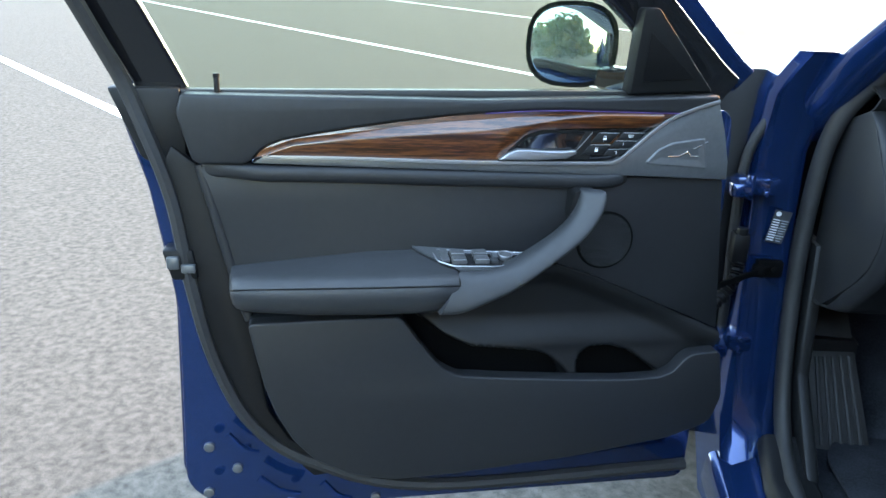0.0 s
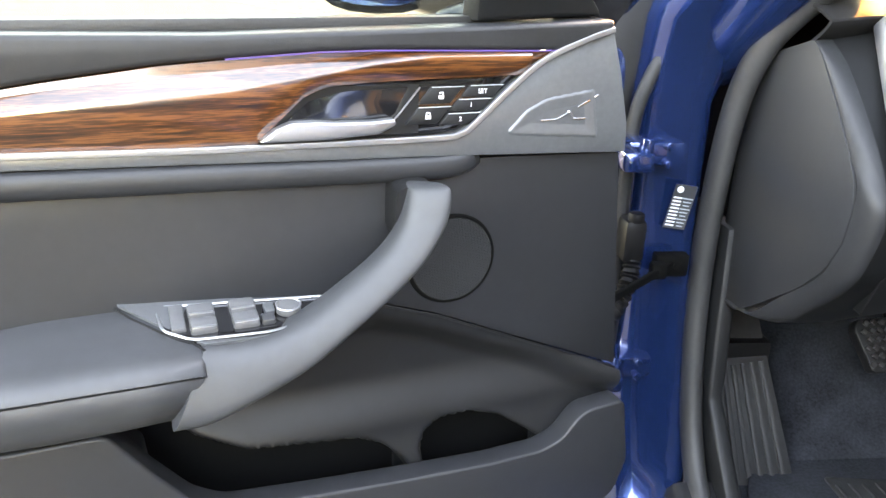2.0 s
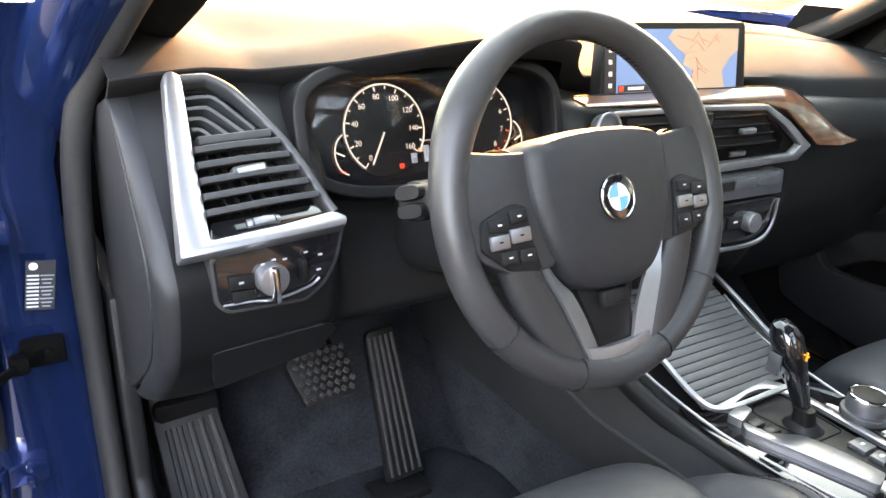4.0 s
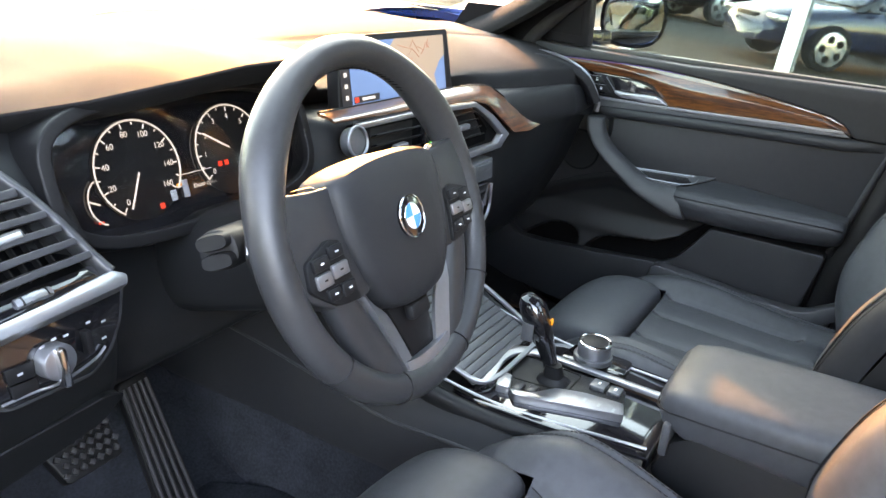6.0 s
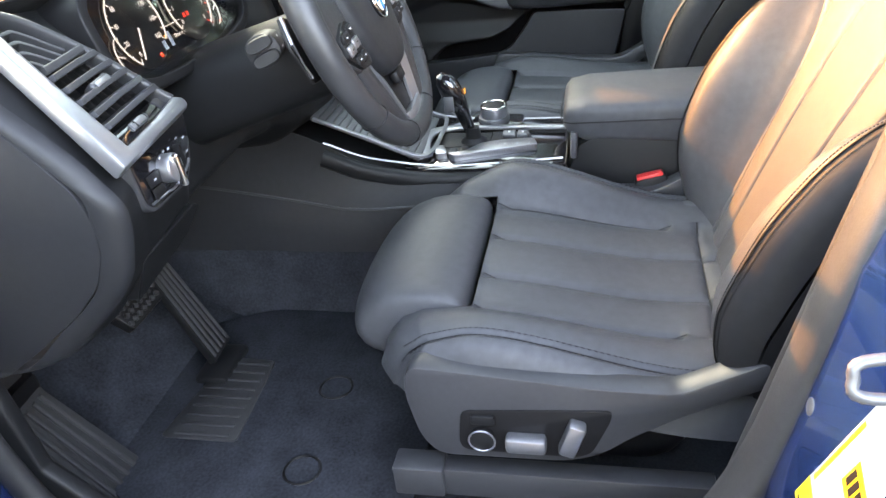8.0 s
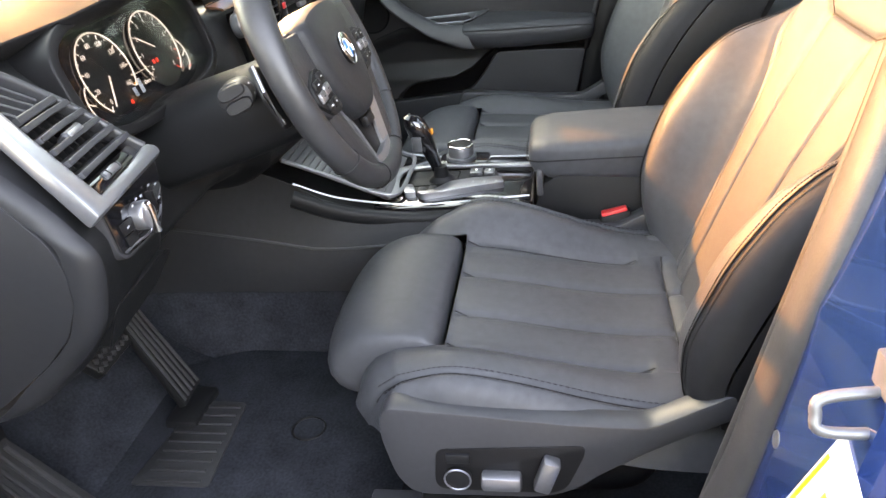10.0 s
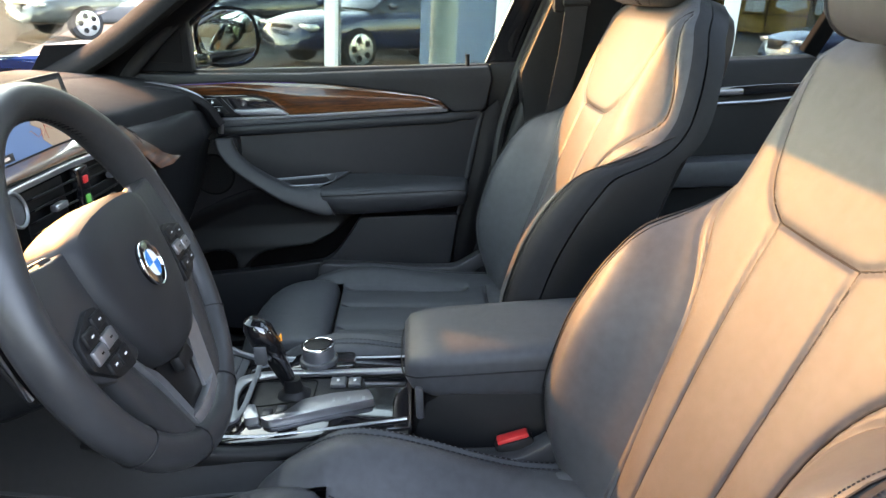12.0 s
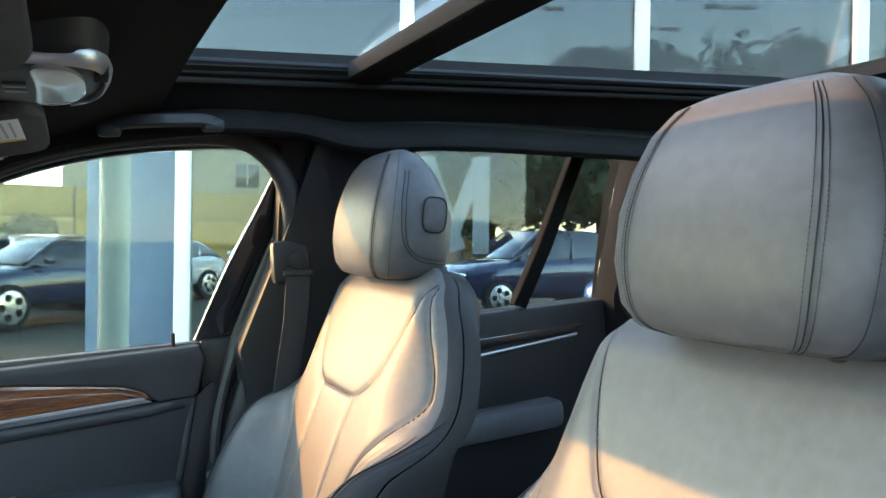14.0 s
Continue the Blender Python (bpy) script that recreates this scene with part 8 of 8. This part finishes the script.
for k in range(9):
    part("sticker_line", box((0, 0, 0), (0.013, 0.0006, 0.0022), 0, m=JS @ pose(-0.008, -0.0012, -0.028 + 0.0052 * k)), M_white, sl)
    part("sticker_line", box((0, 0, 0), (0.009 + 0.003 * (k % 3), 0.0006, 0.0016), 0, m=JS @ pose(0.007, -0.0012, -0.028 + 0.0052 * k)), M_grey_print, sl)
part("sticker_mark", cyl((0, 0, 0), (0, -1, 0), 0.005, 0.001, 16, 0), M_white, sl, m=JS @ pose(-0.008, -0.0012, 0.026))

# B-pillar of the driver's side: label, striker
BL_UP = Vector((-0.30, -0.174, 0.938)).normalized()
BL_N = Vector((0, 0.983, 0.182))
BL = axes((-0.930, 0.0145, 0.850), BL_N.cross(BL_UP), BL_N, BL_UP)


def printed(name, a0, a1, b0, b1, lift, material, parent, label=""):
    return part(name, plate([(a0, b0), (a1, b0), (a1, b1), (a0, b1)], -0.002, lift, 0), material, parent, label, BL)


M_paper = mat("label_paper", (0.42, 0.43, 0.43), 0.5, var=0.05)
BL = BL @ Matrix.Translation((-0.004, 0, 0.006)) @ Matrix.Diagonal((0.78, 1, 0.74, 1))
lb = printed("tyre_label", -0.034, 0.034, 0.0, 0.150, 0.0010, M_paper, BODY, "white and yellow printed tyre label")
printed("label_head", -0.034, 0.034, -0.040, -0.0005, 0.0011, M_yellow, lb)
printed("label_foot", -0.034, 0.030, -0.105, -0.043, 0.0011, M_dark, lb)
printed("label_band", 0.026, 0.031, 0.008, 0.120, 0.0014, M_yellow, lb)
printed("label_field", -0.030, 0.004, 0.062, 0.100, 0.0014, M_yellow, lb)
for k in range(3):
    printed("label_symbol", -0.026 + 0.010 * k, -0.019 + 0.010 * k, 0.070, 0.092, 0.0017, M_dark, lb)
for k in range(9):
    printed("label_line", -0.030 if k % 3 else -0.024, 0.020 - 0.004 * (k % 2), 0.008 + 0.0055 * k, 0.0105 + 0.0055 * k, 0.0014, M_grey_print, lb)
for k in range(6):
    printed("label_line", -0.030, 0.020 - 0.006 * (k % 2), 0.108 + 0.006 * k, 0.1105 + 0.006 * k, 0.0014, M_grey_print, lb)
for a, b in ((-0.020, -0.060), (0.002, -0.058), (0.020, -0.060), (-0.018, -0.078), (0.004, -0.080), (0.021, -0.078), (-0.012, -0.095), (0.010, -0.096)):
    printed("label_sign", a - 0.006, a + 0.006, b - 0.0055, b + 0.0055, 0.0014, M_white, lb)
printed("label_sign", -0.028, 0.028, -0.034, -0.031, 0.0014, M_dark, lb)
printed("label_sign", -0.028, 0.016, -0.026, -0.023, 0.0014, M_dark, lb)
part("door_striker", join(tube(smooth_path([(-0.950, -0.03, 1.008), (-0.956, 0.014, 1.006), (-0.960, 0.019, 0.996), (-0.964, 0.014, 0.986), (-0.960, -0.03, 0.982)], 5), 0.0040, 10), box((-0.954, -0.022, 0.994), (0.035, 0.008, 0.075), 0.003)), M_brush, BODY, "steel door striker")
for k, (x, z) in enumerate(((-0.862, 0.885), (-0.868, 0.775), (-0.955, 0.80))):
    part("pillar_plug", cyl((x, 0.020 - 0.185 * (z - 0.8), z), (0, 1, 0.18), 0.008, 0.006, 16, 0.002), M_blue if k else M_brush, BODY)

# ---- passenger's B-pillar belt ----
BELT = thing("seat_belt", (0.66, -0.16, 1.30), "black seat belt hanging from its pillar guide", "seat belt")
part("belt_guide", join(box((0.640, -0.138, 1.318), (0.026, 0.075, 0.085), 0.012), cyl((0.624, -0.150, 1.322), (1, 0, 0), 0.018, 0.02, 20, 0.004), box((0.622, -0.148, 1.296), (0.014, 0.058, 0.012), 0.004)), M_plastic, BELT)
part("belt_strap", sweep([(0.622, -0.150, 1.305), (0.626, -0.138, 1.20), (0.665, -0.110, 1.02), (0.705, -0.09, 0.80), (0.715, -0.08, 0.62)], soften([(-0.0012, -0.024), (0.0012, -0.024), (0.0012, 0.024), (-0.0012, 0.024)], 0.0008), (0, 1, 0)), M_trim, BELT)
BELT2 = thing("seat_belt", (-0.66, -0.16, 1.30), "black seat belt hanging from its pillar guide", "seat belt")
part("belt_guide", box((-0.668, -0.185, 1.335), (0.030, 0.085, 0.075), 0.012), M_plastic, BELT2)
part("belt_strap", sweep([(-0.655, -0.185, 1.33), (-0.668, -0.175, 1.20), (-0.690, -0.16, 1.02), (-0.715, -0.15, 0.80), (-0.72, -0.14, 0.62)], soften([(-0.0012, -0.024), (0.0012, -0.024), (0.0012, 0.024), (-0.0012, 0.024)], 0.0008), (0, 1, 0)), M_dark, BELT2)

# ---- rear of the cabin ----
def rear_door(s):
    d = thing("rear_door", (s * 0.75, -0.5, 0.5), "shut rear car door with dark trim and wood inlay", "car door", "rear doors")

    def P(nm, bm, material, parent=d, lab=""):
        if s < 0:
            bm.transform(Matrix.Diagonal((-1, 1, 1, 1)))
            bmesh.ops.reverse_faces(bm, faces=bm.faces)
        return part(nm, bm, material, parent, lab)

    P("outer_skin", side_plate([(-0.12, 0.42), (-0.95, 0.42), (-1.05, 0.9), (-1.02, 1.13), (-0.14, 1.13)], 0.86, 0.90, 0.01), M_blue)
    P("trim_panel", side_plate([(-0.18, 0.46), (-0.95, 0.46), (-1.0, 0.9), (-0.98, 1.158), (-0.20, 1.158)], 0.725, 0.80, 0.012), M_plastic)
    P("wood_trim", side_plate([(-0.32, 1.065), (-0.86, 1.085), (-0.90, 1.105), (-0.60, 1.10), (-0.32, 1.09)], 0.715, 0.727, 0.004), M_gloss)
    P("silver_strip", tube([(0.720, -0.30, 1.055), (0.718, -0.6, 1.060), (0.720, -0.88, 1.078)], 0.004, 8), M_silver)
    P("door_handle", box((0.712, -0.52, 1.085), (0.010, 0.09, 0.014), 0.004), M_silver)
    P("armrest", box((0.70, -0.55, 0.90), (0.07, 0.50, 0.07), 0.02), M_leather)
    # Hollow black paints the post as shaded, though the sun reaches it.
    P("window_post", sweep([(0.728, -0.715, 1.165), (0.70, -0.775, 1.30), (0.655, -0.855, 1.52)], soften([(-0.020, -0.012), (0.020, -0.012), (0.020, 0.012), (-0.020, 0.012)], 0.005), (1, 0, 0.3)), M_hole)
    g = P("window_pane", loft([[(0.748, -0.20, 1.14), (0.748, -0.95, 1.14), (0.745, -0.95, 1.14), (0.745, -0.20, 1.14)], [(0.655, -0.24, 1.54), (0.655, -0.99, 1.52), (0.652, -0.99, 1.52), (0.652, -0.24, 1.54)]]), M_darkglass, lab="tinted rear side glass")
    g.visible_shadow = False
    # The pillar's shade is put into its colour as well.
    P("c_pillar", loft([[(0.80, -0.97, 0.9), (0.80, -1.5, 0.9), (0.70, -1.5, 0.9), (0.70, -0.98, 0.9)], [(0.77, -0.97, 1.165), (0.77, -1.5, 1.165), (0.69, -1.5, 1.165), (0.69, -0.98, 1.165)], [(0.74, -1.0, 1.42), (0.74, -1.5, 1.42), (0.63, -1.5, 1.42), (0.63, -1.015, 1.42)], [(0.70, -1.015, 1.56), (0.70, -1.5, 1.56), (0.58, -1.5, 1.56), (0.58, -1.03, 1.56)]]), M_hole)


rear_door(1)
rear_door(-1)
RB = thing("rear_bench", (0, -0.8, 0.5), "dark leather rear bench seat", "car seat")
part("bench_cushion", box((0, -0.72, 0.60), (1.30, 0.50, 0.22), 0.05, seg=4), M_leather, RB)
part("bench_back", box((0, 0, 0), (1.30, 0.16, 0.66), 0.05, m=pose(0, -1.06, 0.93, 18), seg=4), M_leather, RB)
for x in (-0.40, 0.0, 0.40):
    part("rear_headrest", box((x, -1.17, 1.28), (0.22, 0.09, 0.12), 0.04, seg=4), M_leather, RB)
part("tailgate", box((0, -1.75, 0.85), (1.4, 0.08, 0.6), 0.02), M_headliner, BODY)
part("rear_glass", sheet(lambda u, v: ((u - 0.5) * lerp(1.2, 1.0, v), lerp(-1.76, -1.50, v), lerp(1.14, 1.56, v)), 6, 4, 0.004), M_darkglass, BODY, "tinted tailgate glass").visible_shadow = False
both("load_side", lambda: side_plate([(-1.0, 0.45), (-1.75, 0.45), (-1.75, 1.15), (-1.45, 1.55), (-1.0, 1.18)], -0.78, -0.70, 0.01), M_headliner)
# driver's and passenger's flanks outside
both("quarter_skin", lambda: side_plate([(-1.05, 0.45), (-2.1, 0.5), (-2.15, 1.0), (-1.6, 1.5), (-1.05, 1.17)], -0.92, -0.86, 0.02), M_blue)

# ---- overhead: console, visors, grab handles ----
OC = thing("overhead_console", (0, 0.27, 1.53), "dark overhead console with pale reading lamps and silver edge", "console")
part("console_shell", loft([[(x * k, 0.275 + y * k2, z) for x, y in oval(0.125, 0.070, 40, 3.0)] for z, k, k2 in ((1.575, 1.05, 1.05), (1.552, 1.0, 1.0), (1.542, 0.96, 0.94), (1.536, 0.86, 0.80), (1.534, 0.6, 0.5))]), M_plastic, OC, angle=70)
part("silver_arc", sweep(smooth_path([(-0.118, 0.290, 1.541), (-0.108, 0.235, 1.541), (-0.075, 0.212, 1.542), (0.0, 0.204, 1.543), (0.075, 0.212, 1.542), (0.108, 0.235, 1.541)], 6), oval(0.003, 0.009, 8), (0, -0.4, 1)), M_silver, OC, "satin silver edge")
part("reading_lamp", loft([[(x * k, 0.246 + 1.1 * x * x + y * k, z) for x, y in oval(0.098, 0.022, 40, 3.0)] for z, k in ((1.540, 1.0), (1.5315, 1.0), (1.5300, 0.9))]), M_lamp, OC, "pale reading lamp lens")
for sx in (-1, 1):
    part("lamp_button", box((sx * 0.012, 0.285, 1.533), (0.018, 0.020, 0.004), 0.0015), M_satin, OC)
for k in range(5):
    part("grille_slot", box((-0.066 + 0.007 * k, 0.2125, 1.5385), (0.0028, 0.012, 0.012), 0.001), M_dark, OC)
for s in (-1, 1):
    VS = thing("sun_visor", (s * 0.30, 0.34, 1.52), "dark grey folded sun visor with pale label", "sun visor")
    VM = pose(s * 0.31, 0.345, 1.524, -8)
    part("visor_panel", loft([[(x * k, y * k, z) for x, y in oval(0.195, 0.082, 44, 6.0)] for z, k in ((0.010, 0.95), (0.006, 1.0), (-0.006, 1.0), (-0.010, 0.96))]), M_visor, VS, m=VM, angle=60)
    vl = part("visor_label", box((-s * 0.085, -0.030, -0.0103), (0.19, 0.048, 0.0006), 0), M_white, VS, m=VM)
    part("label_band", box((-s * 0.085 + 0.085, -0.030, -0.0108), (0.016, 0.046, 0.0006), 0), M_yellow, vl, m=VM)
    for k in range(4):
        part("label_line", box((-s * 0.085 - 0.01, -0.044 + 0.009 * k, -0.0108), (0.13, 0.003, 0.0006), 0), M_grey_print, vl, m=VM)
GRAB = thing("grab_handle", (0.56, 0.09, 1.55), "dark grey folded roof grab handle", "grab handle")
part("handle_bar", sweep(smooth_path([(0.482, 0.192, 1.552), (0.478, 0.166, 1.565), (0.474, 0.140, 1.568), (0.472, 0.095, 1.570), (0.474, 0.050, 1.571), (0.478, 0.030, 1.570), (0.482, 0.008, 1.562)], 5), soften([(-0.008, -0.010), (0.008, -0.010), (0.008, 0.010), (-0.008, 0.010)], 0.004), (0.3, 0, 1)), M_trim, GRAB)
for y, z in ((0.180, 1.555), (0.020, 1.563)):
    part("handle_foot", box((0.482, y, z), (0.024, 0.036, 0.020), 0.006), M_trim, GRAB)
both("sunroof_channel", lambda: join(*[tube([(-0.425 - 0.012 * k, 0.10, 1.658 - 0.013 * k), (-0.425 - 0.012 * k, -1.32, 1.650 - 0.012 * k)], 0.006, 8) for k in range(3)]), M_dark)
